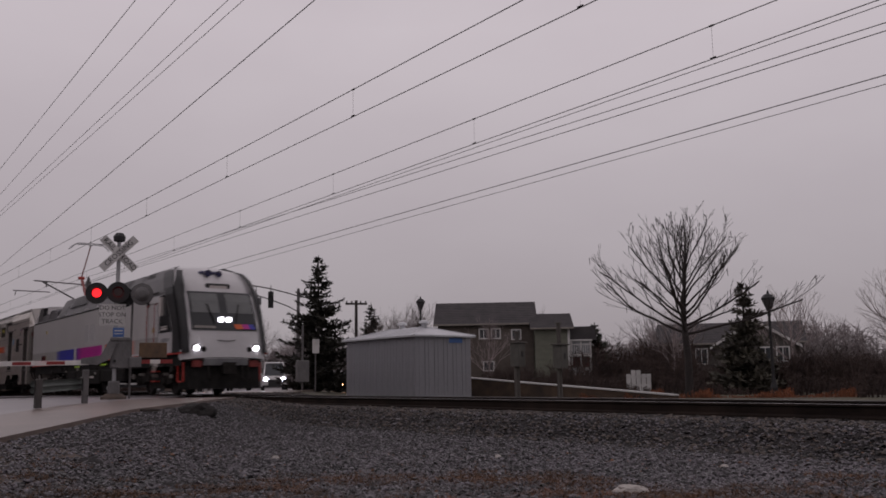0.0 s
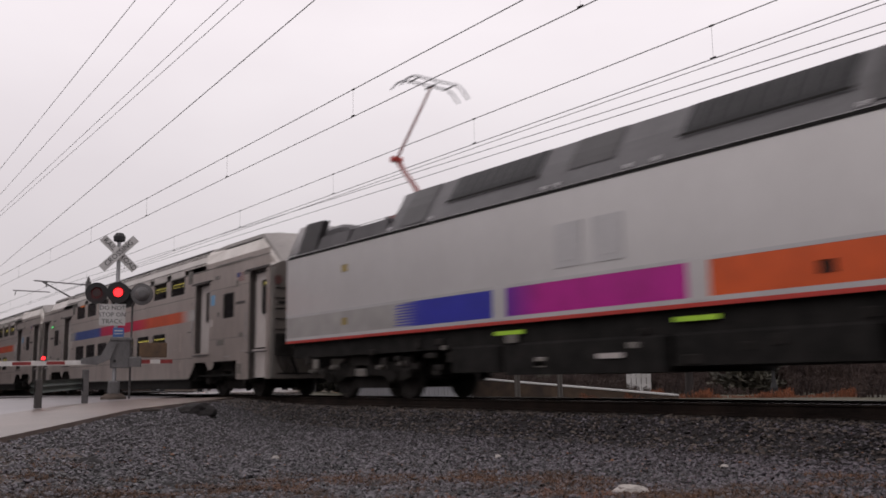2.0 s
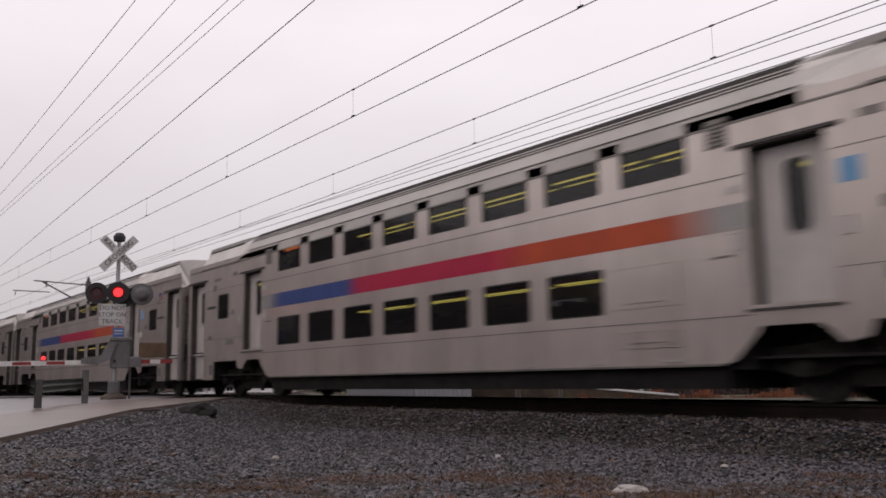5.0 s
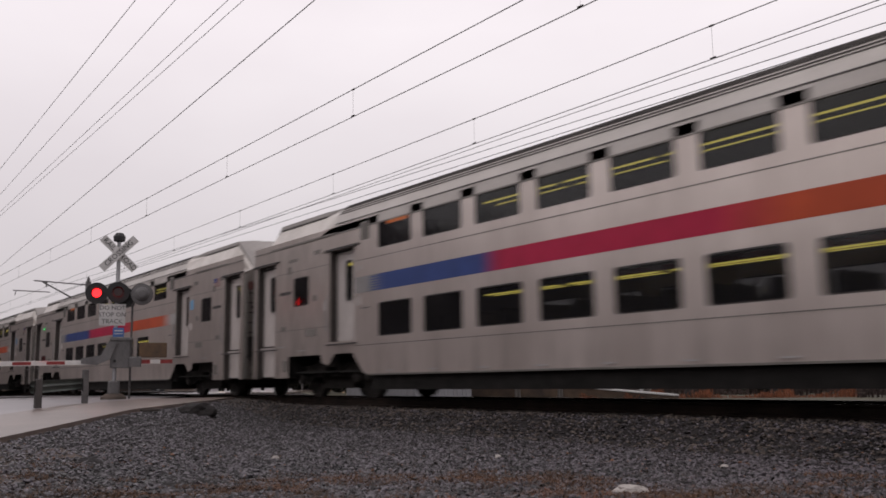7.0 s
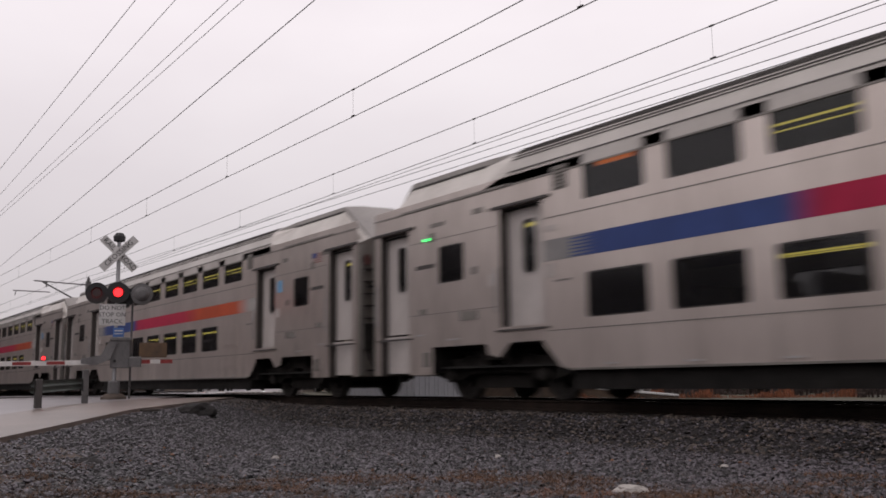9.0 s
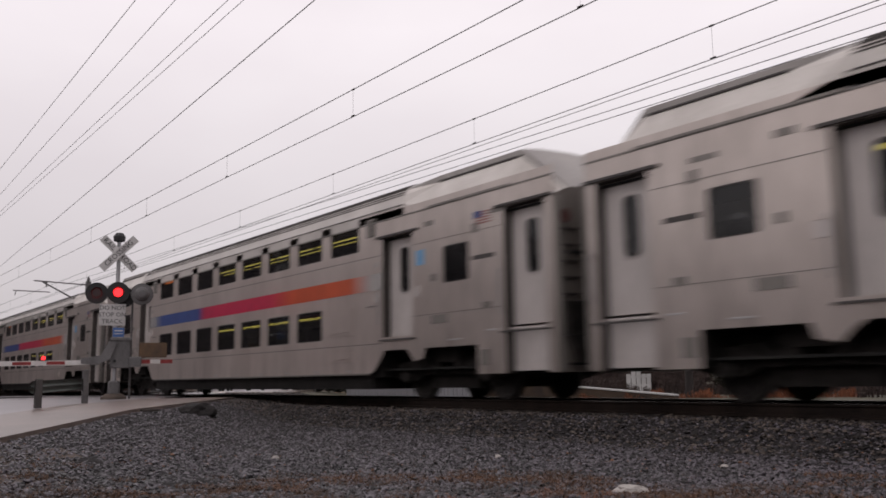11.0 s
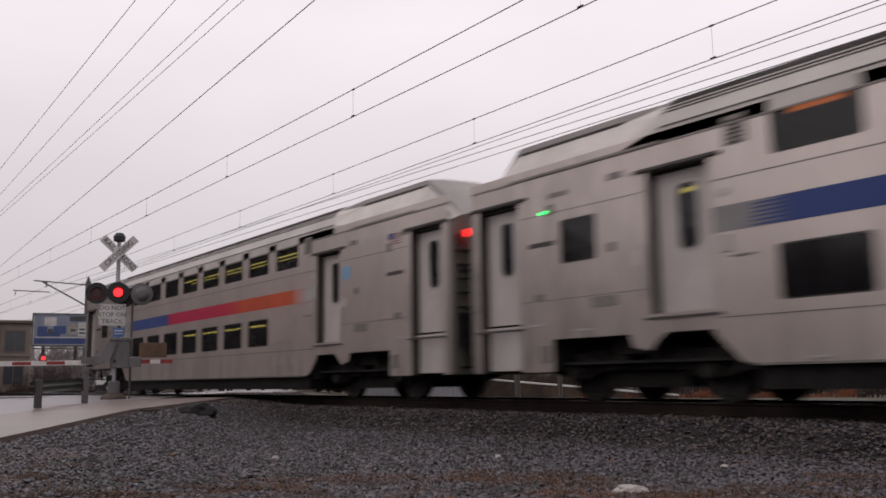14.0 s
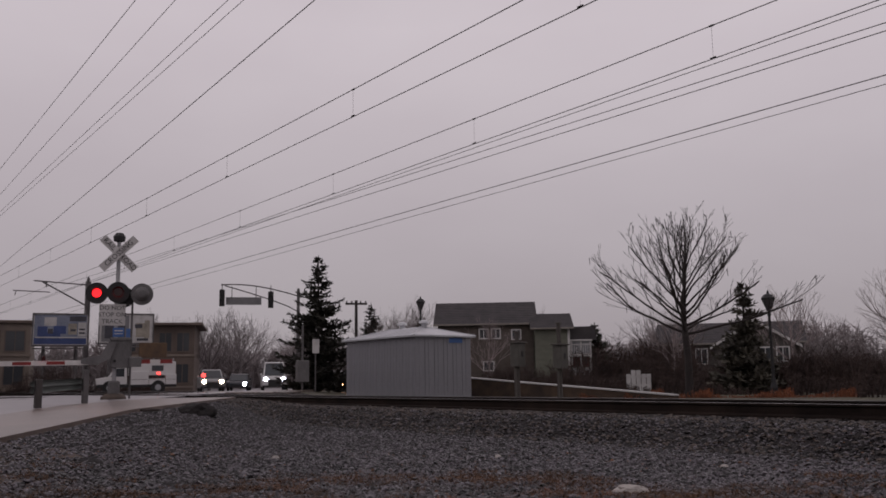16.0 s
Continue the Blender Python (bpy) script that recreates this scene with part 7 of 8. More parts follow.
def block_building(x, y, turn, w, d, h, label, wall_m, floors, bays, canopy=0.5, lit=False):
    b = thing("office_building", label, "building", at=pose(x, y, -0.4, 0, 0, turn))
    part("wall", Shape().cbox(0, w, 0, d, 0, h, 0.03), wall_m, b)
    part("roof", Shape().cbox(-canopy, w + canopy, -canopy, d + canopy, h, h + 0.22, 0.04), M_BRICKY, b, "overhanging flat roof")
    for k in range(floors):
        z = 0.8 + k * (h - 0.4) / floors
        for i in range(bays):
            u = 0.3 + i * (w - 0.4) / bays
            house_window(b, u, z, (w - 0.6) / bays - 0.25, (h - 0.6) / floors - 0.9, -0.01, trim=M_BRICKY)
        part("floor_band", Shape().box(-0.06, w + 0.06, -0.08, 0.0, z - 0.38, z - 0.2), M_TAN, b)
    if lit:
        part("wall_lamp", Shape().lathe([(0.08, 0), (0.13, 0.08), (0.06, 0.18)], (0.4, -0.2, h - 0.9), 10), M_HEAD, b, "bright white wall lamp")
    return b


block_building(-82.0, 12.6, 66, 6.6, 9, 6.1, "brown two-storey building with an overhanging flat roof", M_BRICKY, 2, 4, 0.7, True)
block_building(-84.6, -6.5, 76, 12.0, 8, 6.1, "tan flat-roofed building behind billboards", M_TAN, 2, 6, 0.3)


def billboard(x0, y0, x1, y1, z0, z1, label, tones):
    a, b = Vector((x0, y0, 0)), Vector((x1, y1, 0))
    w = (b - a).length
    t = thing("billboard", label, "billboard", group="billboards", at=pose(x0, y0, 0, 0, 0, math.degrees(math.atan2(y1 - y0, x1 - x0))))
    part("panel", Shape().cbox(0, w, 0, 0.15, z0, z1, 0.02), M_SIGN, t, "printed panel in blue and white")
    for k, (u0, u1, v0, v1, m) in enumerate(tones):
        part("print_patch", Shape().box(w * u0, w * u1, -0.012 - 0.003 * k, -0.002, z0 + (z1 - z0) * v0, z0 + (z1 - z0) * v1), m, t)
    fr = Shape().box(-0.08, w + 0.08, -0.06, 0.2, z0 - 0.12, z0).box(-0.08, w + 0.08, -0.06, 0.2, z1, z1 + 0.08)
    fr.box(-0.08, 0, -0.06, 0.2, z0, z1).box(w, w + 0.08, -0.06, 0.2, z0, z1)
    part("frame", fr, M_POLE, t)
    part("catwalk", Shape().box(0, w, -0.6, -0.06, z0 - 0.32, z0 - 0.24), M_POLE, t)
    for k in (0.2, 0.8):
        part("post", Shape().tube((w * k, 0.25, -0.5), (w * k, 0.25, z1 - 0.2), 0.13, 0.13, 8), M_POLE, t)


M_PRINT_D = mat("print_charcoal", (0.07, 0.07, 0.085), (0.04, 0.04, 0.05), 0.6, 0, 1.2, 9)
M_SKY_P = mat("print_sky_blue", (0.24, 0.27, 0.33), (0.14, 0.16, 0.22), 0.6, 0, 1.2, 9)
M_NAVY_P = mat("print_navy", (0.05, 0.08, 0.22), (0.03, 0.05, 0.14), 0.6, 0, 1.2, 9)
M_SAND_P = mat("print_sand", (0.36, 0.33, 0.27), (0.2, 0.18, 0.15), 0.6, 0, 2.0, 9)
billboard(-68.6, 2.6, -67.8, 6.15, 3.3, 5.5, "wide billboard printed in pale blue, white and navy", [(0.02, 0.98, 0.02, 0.98, M_SKY_P), (0.02, 0.98, 0.02, 0.22, M_NAVY_P), (0.08, 0.5, 0.26, 0.42, M_NAVY_P),
                                                                        (0.08, 0.26, 0.36, 0.60, M_NAVY_P), (0.27, 0.36, 0.36, 0.52, M_PRINT_D), (0.37, 0.60, 0.36, 0.62, M_NAVY_P), (0.20, 0.42, 0.62, 0.90, M_SIGN), (0.64, 0.80, 0.34, 0.70, M_SAND_P), (0.82, 0.97, 0.28, 0.74, M_SIGN), (0.66, 0.97, 0.78, 0.94, M_PRINT_D), (0.68, 0.78, 0.44, 0.52, M_PRINT_D), (0.84, 0.95, 0.36, 0.42, M_PRINT_D), (0.84, 0.95, 0.48, 0.54, M_PRINT_D), (0.04, 0.98, 0.22, 0.26, M_SIGN)])
billboard(-67.5, 6.9, -66.5, 10.5, 3.45, 5.55, "billboard printed in white and grey", [(0.62, 0.98, 0.04, 0.96, M_SIGN), (0.68, 0.86, 0.2, 0.7, M_SAND_P), (0.04, 0.55, 0.04, 0.96, M_SIGNBACK), (0.5, 0.62, 0.1, 0.5, M_BLUE), (0.66, 0.80, 0.52, 0.66, M_PRINT_D), (0.84, 0.94, 0.16, 0.80, M_SAND_P), (0.70, 0.92, 0.08, 0.16, M_PRINT_D), (0.10, 0.48, 0.15, 0.80, M_PRINT_D)])
for x, y, turn in ((-64, 1.5, 80), (-66, -4.0, 80), (-63, 7.0, 75)):
    stuff("hedge_brush", THICK[0], M_NEEDLE_B, pose(x, y, -0.4, 0, 0, turn) @ Matrix.Scale(0.85, 4), "dark evergreen brush below the billboards", "brush")

# ---------------------------------------------------------------- vehicles
M_CARW = mat("white_car_paint", (0.62, 0.61, 0.60), (0.52, 0.51, 0.50), 0.3, 0, 1, 20)
M_CARD = mat("dark_car_paint", (0.04, 0.042, 0.05), (0.03, 0.03, 0.036), 0.25, 0.2, 1, 20)
M_CARS = mat("silver_car_paint", (0.30, 0.30, 0.30), (0.24, 0.24, 0.24), 0.3, 0.4, 1, 20)
M_RUBBER = mat("tyre_rubber", (0.018, 0.018, 0.018), (0.01, 0.01, 0.01), 0.8)
M_BEAM = glow("car_headlamp_cool", (0.75, 0.8, 1.0), 40.0)
M_BEAMW = glow("car_headlamp_warm", (1.0, 0.72, 0.45), 40.0)
M_AMBER = glow("car_lamp_amber", (1.0, 0.42, 0.18), 40.0)
M_TAIL = glow("tail_lamp", (1.0, 0.05, 0.04), 6.0)


def wheel(parent, x, y, r, w=0.2):
    tyre = Shape()
    tyre.loft([[(x + a * math.cos(2 * math.pi * i / 18), y + b, r + a * math.sin(2 * math.pi * i / 18)) for i in range(18)] for a, b in ((r * 0.62, -w / 2), (r * 0.95, -w / 2), (r, -w * 0.35), (r, w * 0.35), (r * 0.95, w / 2), (r * 0.62, w / 2))], True, True)
    t = part("wheel", tyre, M_RUBBER, parent)
    part("rim", Shape().tube((x, y - w * 0.52, r), (x, y + w * 0.52, r), r * 0.42, r * 0.42, 14), M_ALU, t)


def vehicle(x, y, turn, paint, lamp, label, kind="car", lamps=(1, 1)):
    """A parked or waiting vehicle; its front looks along local +x."""
    dims = {"car": (4.4, 1.78, 0.78, 1.42), "suv": (4.7, 1.9, 1.0, 1.75), "van": (5.4, 2.0, 1.15, 2.35)}[kind]
    L, W, belt, top = dims
    v = thing("car" if kind != "van" else "van", label, kind if kind != "suv" else "car", at=pose(x, y, ground_height(x, y) + 0.05, 0, 0, turn))
    half = L / 2
    front = 1.1 if kind != "van" else 0.7
    prof = [(-half, 0.3), (half - 0.1, 0.3), (half, 0.45), (half, belt - 0.15), (half - 0.15, belt - 0.03), (half - front, belt + 0.05), (-half + 0.1, belt + 0.08), (-half, belt - 0.1)]
    part("body", Shape().prism(prof, "y", -W / 2, W / 2), paint, v, bevel=0.06)
    ws = half - front - 0.05
    cab = [(ws, belt + 0.02), (ws - 0.65 if kind != "van" else ws - 0.45, top - 0.05), (ws - 0.85, top), (-half + (0.7 if kind == "car" else 0.25), top), (-half + 0.15, belt + 0.05)]
    rings = []
    for k in (-1, 1):
        rings.append([(a, k * (W / 2 - 0.06 - 0.16 * (b - belt) / (top - belt)), b) for a, b in cab])
    part("cabin", Shape().loft(rings, True, True), paint, v, bevel=0.04)
    a0, a1 = cab[0], cab[1]
    part("windscreen", Shape().add([(a0[0] + 0.01, -W / 2 + 0.2, a0[1] + 0.06), (a0[0] + 0.01, W / 2 - 0.2, a0[1] + 0.06), (a1[0] + 0.03, W / 2 - 0.3, a1[1] - 0.03), (a1[0] + 0.03, -W / 2 + 0.3, a1[1] - 0.03)], [(0, 1, 2, 3)]), M_PANE, v, "dark windscreen")
    for s in (-1, 1):
        yy = s * (W / 2 - 0.075)
        part("side_window", Shape().add([(ws - 0.35, yy, belt + 0.12), (-half + 0.6, yy, belt + 0.12), (-half + 0.9, yy - s * 0.1, top - 0.14), (ws - 0.8, yy - s * 0.1, top - 0.14)], [(0, 1, 2, 3)]), M_PANE, v)
        on = lamps[0] if s < 0 else lamps[1]
        part("headlamp", Shape().tube((half - 0.04, s * (W / 2 - 0.28), belt - 0.22), (half + 0.02, s * (W / 2 - 0.28), belt - 0.22), 0.17, 0.16, 12), lamp if on else M_PANE, v, "glowing headlamp" if on else "")
        part("mirror", Shape().cbox(ws - 0.25, ws - 0.1, *sorted((s * W / 2, s * (W / 2 + 0.18))), belt + 0.1, belt + 0.26, 0.02), paint, v)
        for wx in (half - 0.85, -half + 0.85):
            wheel(v, wx, s * (W / 2 - 0.1), 0.33 if kind == "car" else 0.37)
    part("grille", Shape().box(half - 0.01, half + 0.012, -0.5, 0.5, 0.42, belt - 0.28), M_BLACK, v)
    part("bumper", Shape().cbox(half - 0.08, half + 0.06, -W / 2 + 0.05, W / 2 - 0.05, 0.28, 0.42, 0.02), M_BLACK, v)
    return v


def to_eye(x, y):
    return math.degrees(math.atan2(-11.4 - y, -x))


vehicle(-69.4, 16.3, to_eye(-69.4, 16.3) + 4, M_CARS, M_BEAMW, "silver car waiting with warm headlamps on", "suv")
vehicle(-71.3, 19.6, to_eye(-71.3, 19.6) - 5, M_CARD, M_BEAM, "dark car waiting with one bright headlamp", "car", (0, 1))
vehicle(-70.4, 22.3, to_eye(-70.4, 22.3) + 2, M_CARW, M_BEAM, "white van waiting with headlamps on", "van")
vehicle(-54.0, 19.2, to_eye(-54.0, 19.2) + 25, M_CARD, M_AMBER, "dark car with an amber lamp on behind the crossing", "car", (1, 0))


# a red glow of unknown source; the post is added to carry it
marker = thing("marker_post", "small red lamp on an added post beside the road", "lamp post", at=pose(-63.3, 13.3, ground_height(-63.3, 13.3)))
part("post", Shape().tube((0, 0, 0), (0, 0, 1.1), 0.05, 0.04, 8), M_POLE, marker)
part("lamp", Shape().lathe([(0.05, 1.1), (0.15, 1.16), (0.16, 1.28), (0.09, 1.38), (0.0, 1.4)], n=12), M_TAIL, marker, "glowing red lamp")


def service_truck():
    v = thing("service_truck", "white service truck with tool boxes and a ladder rack", "truck", at=pose(-57.2, 6.5, -0.25, 0, 0, -107.4))
    # local x to the front
    part("chassis", Shape().box(-2.4, 2.3, -0.9, 0.9, 0.45, 0.65), M_BLACK, v)
    part("cab_body", Shape().prism([(0.55, 0.6), (2.35, 0.6), (2.4, 1.0), (1.65, 1.12), (1.25, 1.75), (0.6, 1.78), (0.55, 1.1)], "y", -0.9, 0.9), M_CARW, v, bevel=0.05)
    for s in (-1, 1):
        part("cab_window", Shape().add([(0.72, s * 0.905, 1.12), (1.5, s * 0.905, 1.12), (1.18, s * 0.905, 1.62), (0.72, s * 0.905, 1.64)], [(0, 1, 2, 3)]), M_PANE, v)
        for k, (a, b, z1) in enumerate(((-2.4, -1.75, 1.25), (-1.72, -0.75, 0.98), (-0.72, 0.45, 1.45))):
            part("tool_box", Shape().cbox(a, b, *sorted((s * 0.45, s * 0.95)), 0.62, z1, 0.02), M_CARW, v, "white tool locker")
            part("locker_seam", Shape().box(a + 0.06, b - 0.06, *sorted((s * 0.95, s * 0.956)), 0.92, 0.94), M_VEST, v)
        for wx in (1.55, -1.3):
            wheel(v, wx, s * 0.86, 0.44, 0.26)
        part("tail_lamp", Shape().box(-2.44, -2.40, *sorted((s * 0.6, s * 0.85)), 0.75, 0.95), M_REDWALL, v, "unlit red tail lamp")
        part("side_lamp", Shape().cbox(-1.42, -1.22, *sorted((s * 0.85, s * 0.90)), 1.24, 1.36, 0.01), M_TAIL, v, "lit red side lamp")
    part("upper_body", Shape().cbox(-2.35, 0.5, -0.85, 0.85, 1.2, 2.05, 0.05), M_CARW, v)
    part("upper_window", Shape().box(-1.6, -0.9, 0.85, 0.858, 1.45, 1.8), M_PANE, v)
    rk = Shape()
    for x in (-2.2, -1.0, 0.3):
        rk.tube((x, -0.8, 2.05), (x, -0.8, 2.25), 0.025).tube((x, 0.8, 2.05), (x, 0.8, 2.25), 0.025).tube((x, -0.8, 2.25), (x, 0.8, 2.25), 0.025)
    part("ladder_rack", rk, M_ALU, v)
    part("beacon", Shape().lathe([(0.07, 1.78), (0.07, 1.88), (0.0, 1.92)], (0.95, 0.6, 0), 10), M_TAIL, v, "lit red beacon")


service_truck()

# ---------------------------------------------------------------- stones and litter near the track
M_PALE = mat("pale_limestone", (0.46, 0.43, 0.40), (0.33, 0.30, 0.28), 0.8, 0, 6, 40, 0.5)
M_HEAP = mat("dark_rubbish_heap", (0.022, 0.019, 0.018), (0.010, 0.009, 0.009), 0.9, 0, 5, 30, 0.8)


def rock(name, x, y, z, sx, sy, sz, seed, material, label, category, turn=0):
    bm = bmesh.new()
    bmesh.ops.create_icosphere(bm, subdivisions=3, radius=1)
    for v in bm.verts:
        k = 1 + 0.35 * noise.noise(v.co * 1.4 + Vector((seed, 0, 0))) + 0.22 * noise.noise(v.co * 4 + Vector((0, seed, 0)))
        v.co = Vector((v.co.x * sx * k, v.co.y * sy * k, max(-0.3, v.co.z) * sz * k))
    me = bpy.data.meshes.new(name)
    bm.to_mesh(me)
    bm.free()
    return tagged(part(name, me, material, at=pose(x, y, z, 0, 0, turn)), label, category)


rock("pale_stone", -4.53, -6.44, -0.45, 0.12, 0.07, 0.055, 2, M_PALE, "pale limestone lump on the gravel", "stone", 50)
rock("dark_heap", -15.4, -5.52, ground_height(-15.4, -5.52) + 0.01, 0.20, 0.38, 0.19, 5, M_HEAP, "low dark heap of debris on the gravel", "debris", 10)
plank = Shape().cbox(-0.22, 0.22, -0.05, 0.05, 0, 0.04, 0.01)
tagged(part("timber_scrap", plank, M_TIE, at=pose(-14.79, -6.63, ground_height(-14.79, -6.63) + 0.01, 0, 0, 58)), "short weathered timber scrap on gravel", "timber")
for i, (x, y, k) in enumerate([(-13.5, -8.0, 0.05), (-14.9, -7.3, 0.06), (-9.2, -7.0, 0.045), (-7.5, -5.2, 0.045), (-16.0, -6.1, 0.05), (-5.2, -4.4, 0.04)]):
    rock("pale_pebble", x, y, ground_height(x, y) + 0.01, k, k * 0.8, k * 0.6, 10 + i, M_PALE, "small pale stone among dark ballast", "stone", 40 * i)

# ---------------------------------------------------------------- loose ballast and grass
def stone_mesh(seed, r):
    rnd = random.Random(seed)
    d = [(1, 0, 0), (-1, 0, 0), (0, 1, 0), (0, -1, 0), (0, 0, 1), (0.55, 0.55, 0.5), (-0.6, 0.4, 0.55), (0.1, -0.7, 0.6)]
    pts = [Vector(p).normalized() * r * rnd.uniform(0.7, 1.25) for p in d]
    for p in pts:
        p.z *= 0.75
    bm = bmesh.new()
    for p in pts:
        bm.verts.new(p)
    bmesh.ops.convex_hull(bm, input=bm.verts)
    me = bpy.data.meshes.new("ballast_stone")
    bm.to_mesh(me)
    bm.free()
    return me


def scatter_stones(name, count, spot, sizes, seed, material, label):
    """Loose stones joined into one mesh."""
    rnd = np.random.RandomState(seed)
    protos = []
    for i in range(14):
        me = stone_mesh(900 + i, 1.0)
        v = np.array([p.co[:] for p in me.vertices])
        f = [tuple(p.vertices) for p in me.polygons]
        protos.append((v, f))
        bpy.data.meshes.remove(me)
    verts, faces, k = [], [], 0
    for _ in range(count):
        x, y = spot(rnd)
        v, f = protos[rnd.randint(len(protos))]
        s = rnd.uniform(*sizes) * (1.5 if rnd.rand() < 0.06 else 1)
        a, b = rnd.uniform(0, 6.283), rnd.uniform(-0.5, 0.5)
        ca, sa, cb, sb = math.cos(a), math.sin(a), math.cos(b), math.sin(b)
        m = np.array([[ca, -sa, 0], [sa, ca, 0], [0, 0, 1]]) @ np.array([[1, 0, 0], [0, cb, -sb], [0, sb, cb]])
        w = (v * np.array([1, rnd.uniform(0.6, 1), rnd.uniform(0.5, 0.9)]) * s) @ m.T + np.array([x, y, ground_height(x, y) + 0.3 * s])
        verts.append(w)
        faces += [tuple(i + k for i in q) for q in f]
        k += len(v)
    me = bpy.data.meshes.new(name)
    me.from_pydata(np.concatenate(verts).tolist(), [], faces)
    return tagged(part(name, me, material), label, "ballast", kind="stuff")


def wedge(near, far, y_hi, y_lo=-11.0):
    """Even spots in front of the camera, on the near side of the rails."""
    def pick(rnd):
        while True:
            d = near * (far / near) ** rnd.rand()
            a = radians(rnd.uniform(24, 84))
            x, y = -d * math.sin(a), -11.445 + d * math.cos(a)
            side = (Vector((x, y, 0)) - EDGE).dot(ROAD_L)
            if y_lo < y < y_hi and side < -2.32:
                return x, y
    return pick


def shoulder(rnd):
    while True:
        x, y = rnd.uniform(-30, 6), rnd.uniform(-3.2, 1.4)
        if abs(abs(y) - 0.752) > 0.1 and (Vector((x, y, 0)) - EDGE).dot(ROAD_L) < -2.32:
            return x, y


scatter_stones("loose_ballast", 46000, wedge(6.3, 24, -1.0), (0.010, 0.027), 5, M_STONE, "loose dark wet ballast stones beside the track")
scatter_stones("earthy_ballast", 21000, wedge(4.5, 7.4, -1.0), (0.009, 0.024), 8, M_STONE_N, "earthy brown ballast stones sunk in dead grass")
# pale specks put the ballast's bright sparkle into their colour
scatter_stones("pale_chips", 4600, wedge(4.5, 18, -1.0), (0.006, 0.013), 10, M_STONE_P, "small pale chips standing in for sparkles on dark ballast")
scatter_stones("rusty_ballast", 2600, wedge(4.5, 11, -1.0), (0.008, 0.018), 9, M_STONE_R, "rust-brown ballast stones among grey ones")
scatter_stones("track_ballast", 16000, shoulder, (0.02, 0.042), 6, M_STONE_B, "coarser brownish ballast stones under the rails")
scatter_stones("far_ballast", 5000, lambda r: (r.uniform(-40, 4), r.uniform(1.2, 7)), (0.03, 0.055), 7, M_STONE_B, "ballast stones round the far track")
STONES = [stone_mesh(70 + i, 1.0) for i in range(8)]
rb = random.Random(12)
for i in range(260):
    d, a = rb.uniform(5.2, 8.5), radians(rb.uniform(27, 79))
    x, y = -d * math.sin(a), -11.445 + d * math.cos(a)
    k = rb.uniform(0.018, 0.034)
    part("stone", STONES[i % 8], M_STONE_C, ground, at=pose(x, y, ground_height(x, y) + 0.012, rb.uniform(-20, 20), rb.uniform(-20, 20), rb.uniform(0, 360)) @ Matrix.Scale(k, 4))


def grass_tufts(name, count, seed, material, label, spot):
    rnd = np.random.RandomState(seed)
    v, f = [], []
    for _ in range(count):
        x, y = spot(rnd)
        z = ground_height(x, y)
        for _ in range(5):
            a = rnd.uniform(0, 6.283)
            h, l = rnd.uniform(0.015, 0.045), rnd.uniform(0.02, 0.08)
            dx, dy = math.cos(a), math.sin(a)
            k = len(v)
            v += [(x - dy * 0.004, y + dx * 0.004, z), (x + dy * 0.004, y - dx * 0.004, z), (x + dx * l, y + dy * l, z + h)]
            f.append((k, k + 1, k + 2))
    me = bpy.data.meshes.new(name)
    me.from_pydata(v, [], f)
    return tagged(part(name, me, material), label, "grass", kind="stuff")


def grassy(rnd):
    while True:
        d, a = rnd.uniform(4.8, 9.5), radians(rnd.uniform(26, 82))
        x, y = -d * math.sin(a), -11.445 + d * math.cos(a)
        if 0.6 * noise.noise((x * 0.7, y * 0.7, 7)) + 0.5 * noise.noise((x * 2.6, y * 2.6, 2)) + (6.8 - d) * 0.17 > 0.85 * rnd.rand() - 0.12:
            return x, y


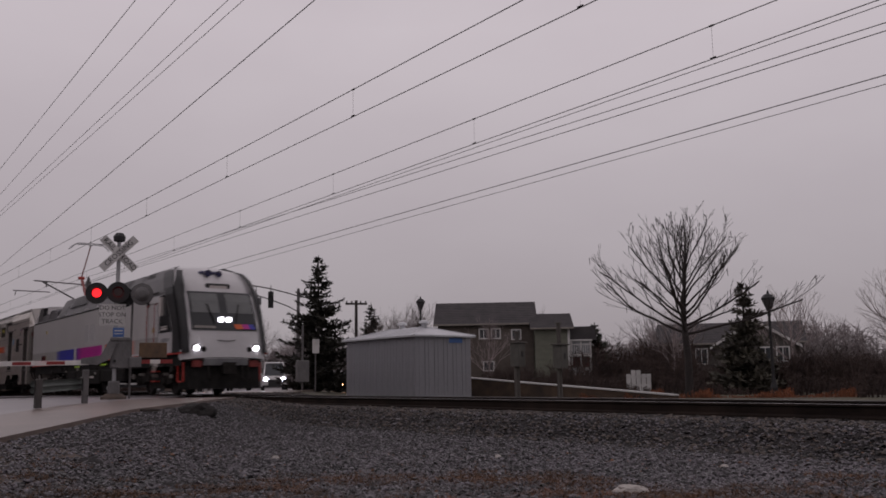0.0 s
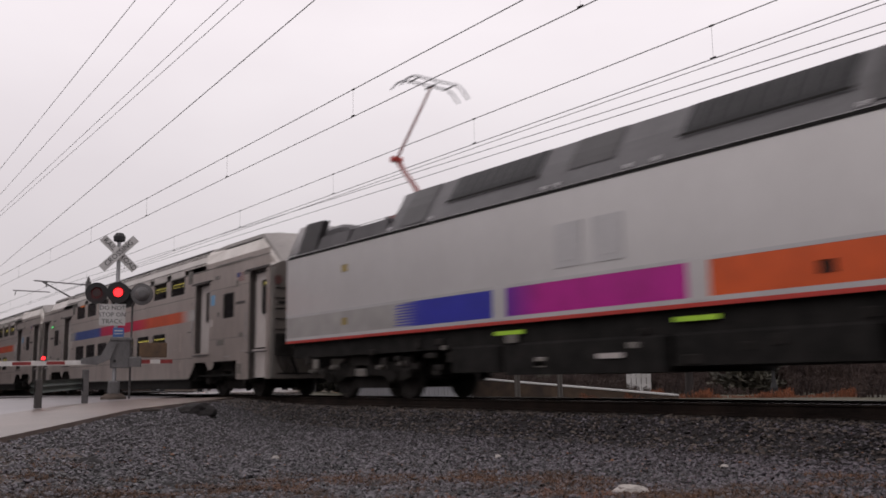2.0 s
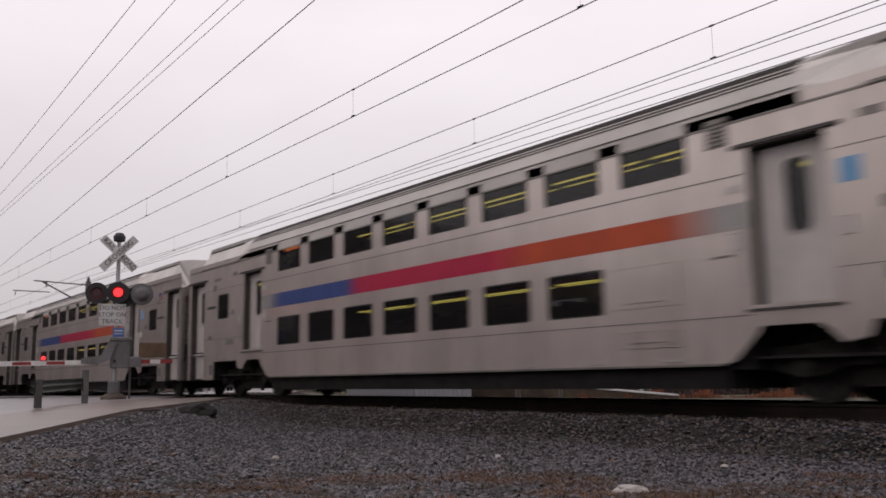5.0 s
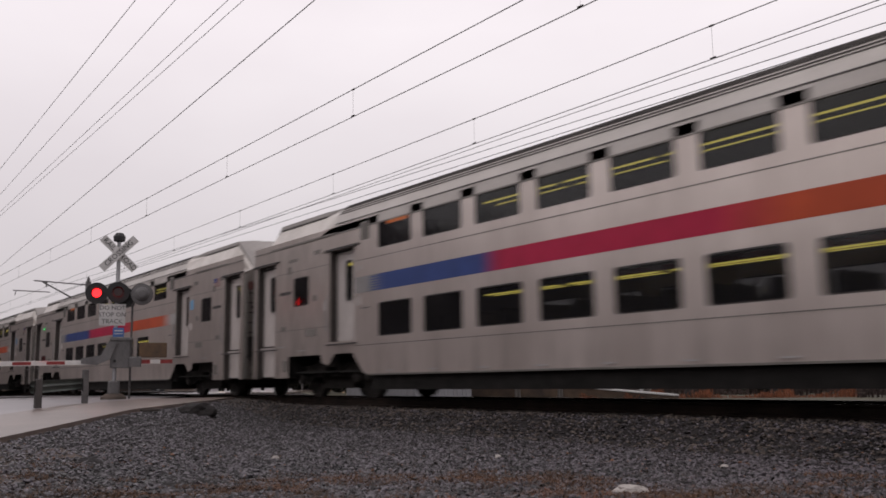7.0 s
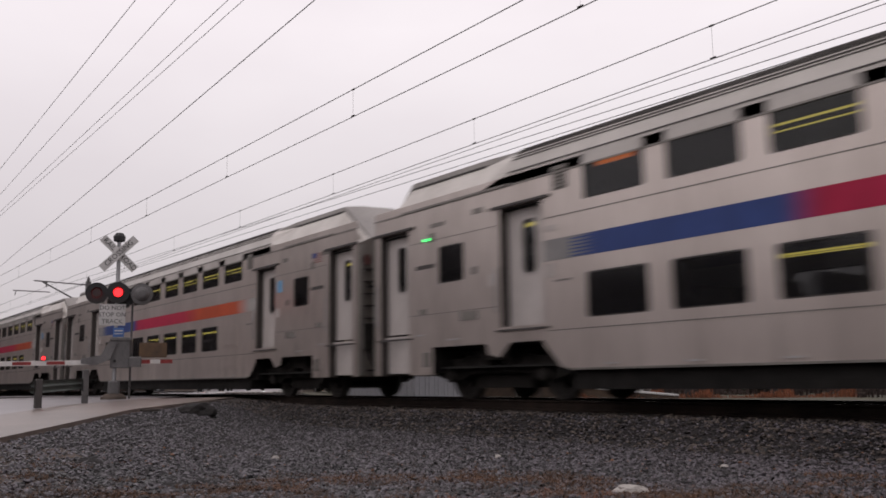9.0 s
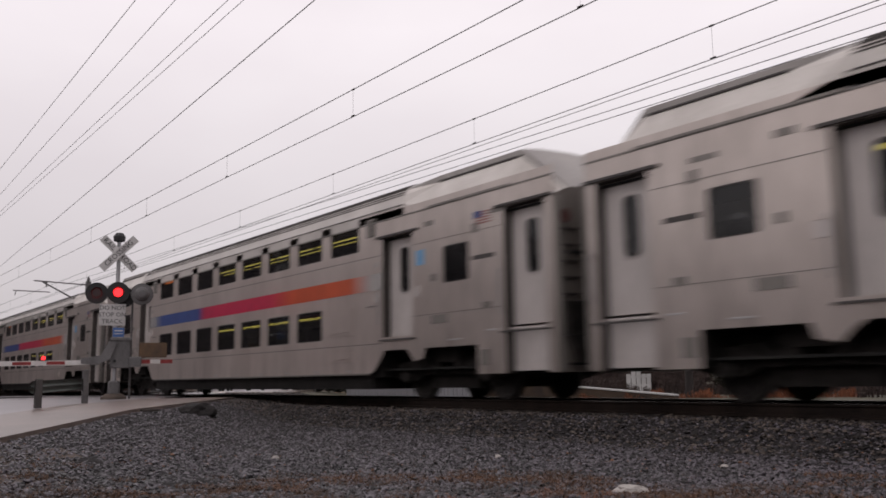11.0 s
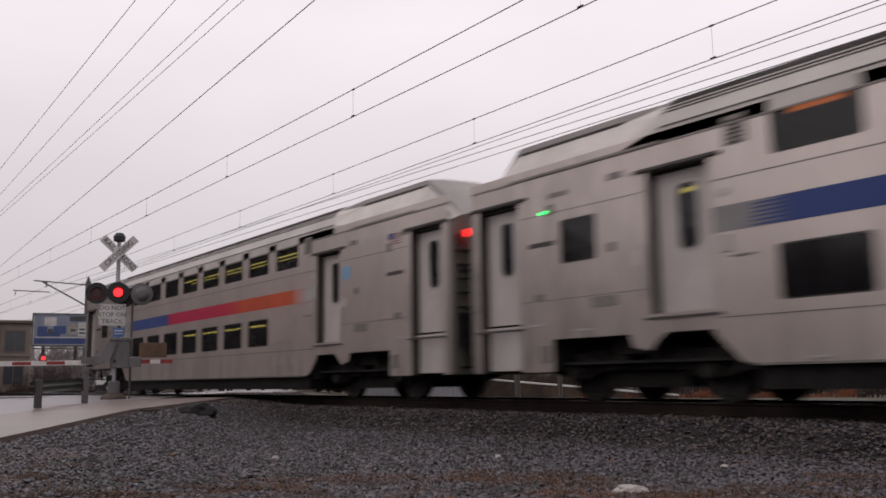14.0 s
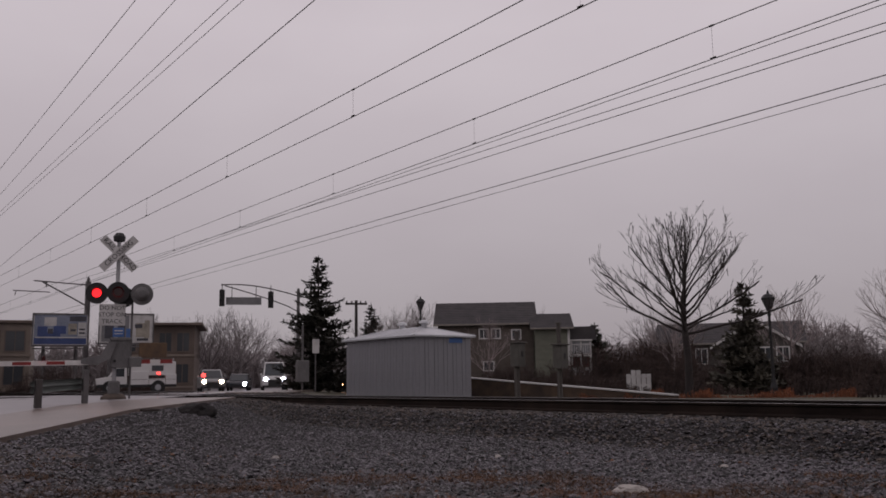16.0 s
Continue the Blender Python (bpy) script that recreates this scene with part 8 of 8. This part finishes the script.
def littered(rnd):
    while True:
        d, a = rnd.uniform(4.4, 7.6), radians(rnd.uniform(26, 82))
        x, y = -d * math.sin(a), -11.445 + d * math.cos(a)
        if noise.noise((x * 1.1, y * 1.1, 5)) + 0.5 * noise.noise((x * 3.5, y * 3.5, 9)) + (5.9 - d) * 0.45 > 0.5 * rnd.rand():
            return x, y


grass_tufts("dead_grass", 17000, 3, M_DRY, "flattened brown dead grass among the stones", grassy)
grass_tufts("russet_litter", 9000, 4, M_RUSSET, "russet leaf litter and dead stalks on the gravel", littered)


# ---------------------------------------------------------------- what moves
TRAVEL = [(0.0, -48.98), (0.5, -41.95), (1.0, -34.78), (1.5, -27.87), (2.2, -17.58), (2.8, -8.38), (3.5, 2.02), (4.0, 9.66), (5.5, 32.4), (6.5, 47.92), (7.0, 55.46), (7.5, 63.45), (8.0, 71.47), (8.5, 79.39), (9.75, 99.3), (11.0, 119.55), (11.5, 127.65), (12.5, 143.48), (13.0, 151.97), (14.5, 176.63),
          (15.0, 184.96), (15.5, 193.71), (15.8, 198.87), (16.0, 202.37)]


def motions():
    for k, c in enumerate(coaches):
        walk(c, [(t, pose(s - LEN * (k + 1), 0, 0)) for t, s in TRAVEL])
    spots = [t for t, _ in TRAVEL]
    run = [s for _, s in TRAVEL]
    turned = [(i / FPS, math.degrees(np.interp(i / FPS, spots, run) / 0.457)) for i in range(int(16 * FPS) + 1)]
    for v in (engine, *coaches):
        for w in v.children_recursive:
            if w.name.startswith("wheelset"):
                home = w.matrix_basis.copy()
                walk(w, [(t, home @ pose(0, 0, 0, 0, a, 0)) for t, a in turned])
    for lens, phase in flashers:
        home = lens.matrix_basis.copy()
        if phase is None:
            continue
        times = [0.13 + 0.731 * n for n in range(23)]
        rows, lit = [], phase == 1                      # at the start the lamp of phase 1 is lit
        at = lambda a: home @ pose(0, 0, 0, a, 0, 0)
        ang = 0 if lit else 180
        rows.append((0.0, at(ang)))
        for t in times:
            if t > 15.9:
                break
            for k in range(4):
                rows.append((t + k * 0.034, at(ang + 60 * k)))
            ang += 180
        rows.append((16.0, at(ang)))
        walk(lens, rows)
    walk(engine, [(t, pose(s, 0, 0)) for t, s in TRAVEL])


motions()
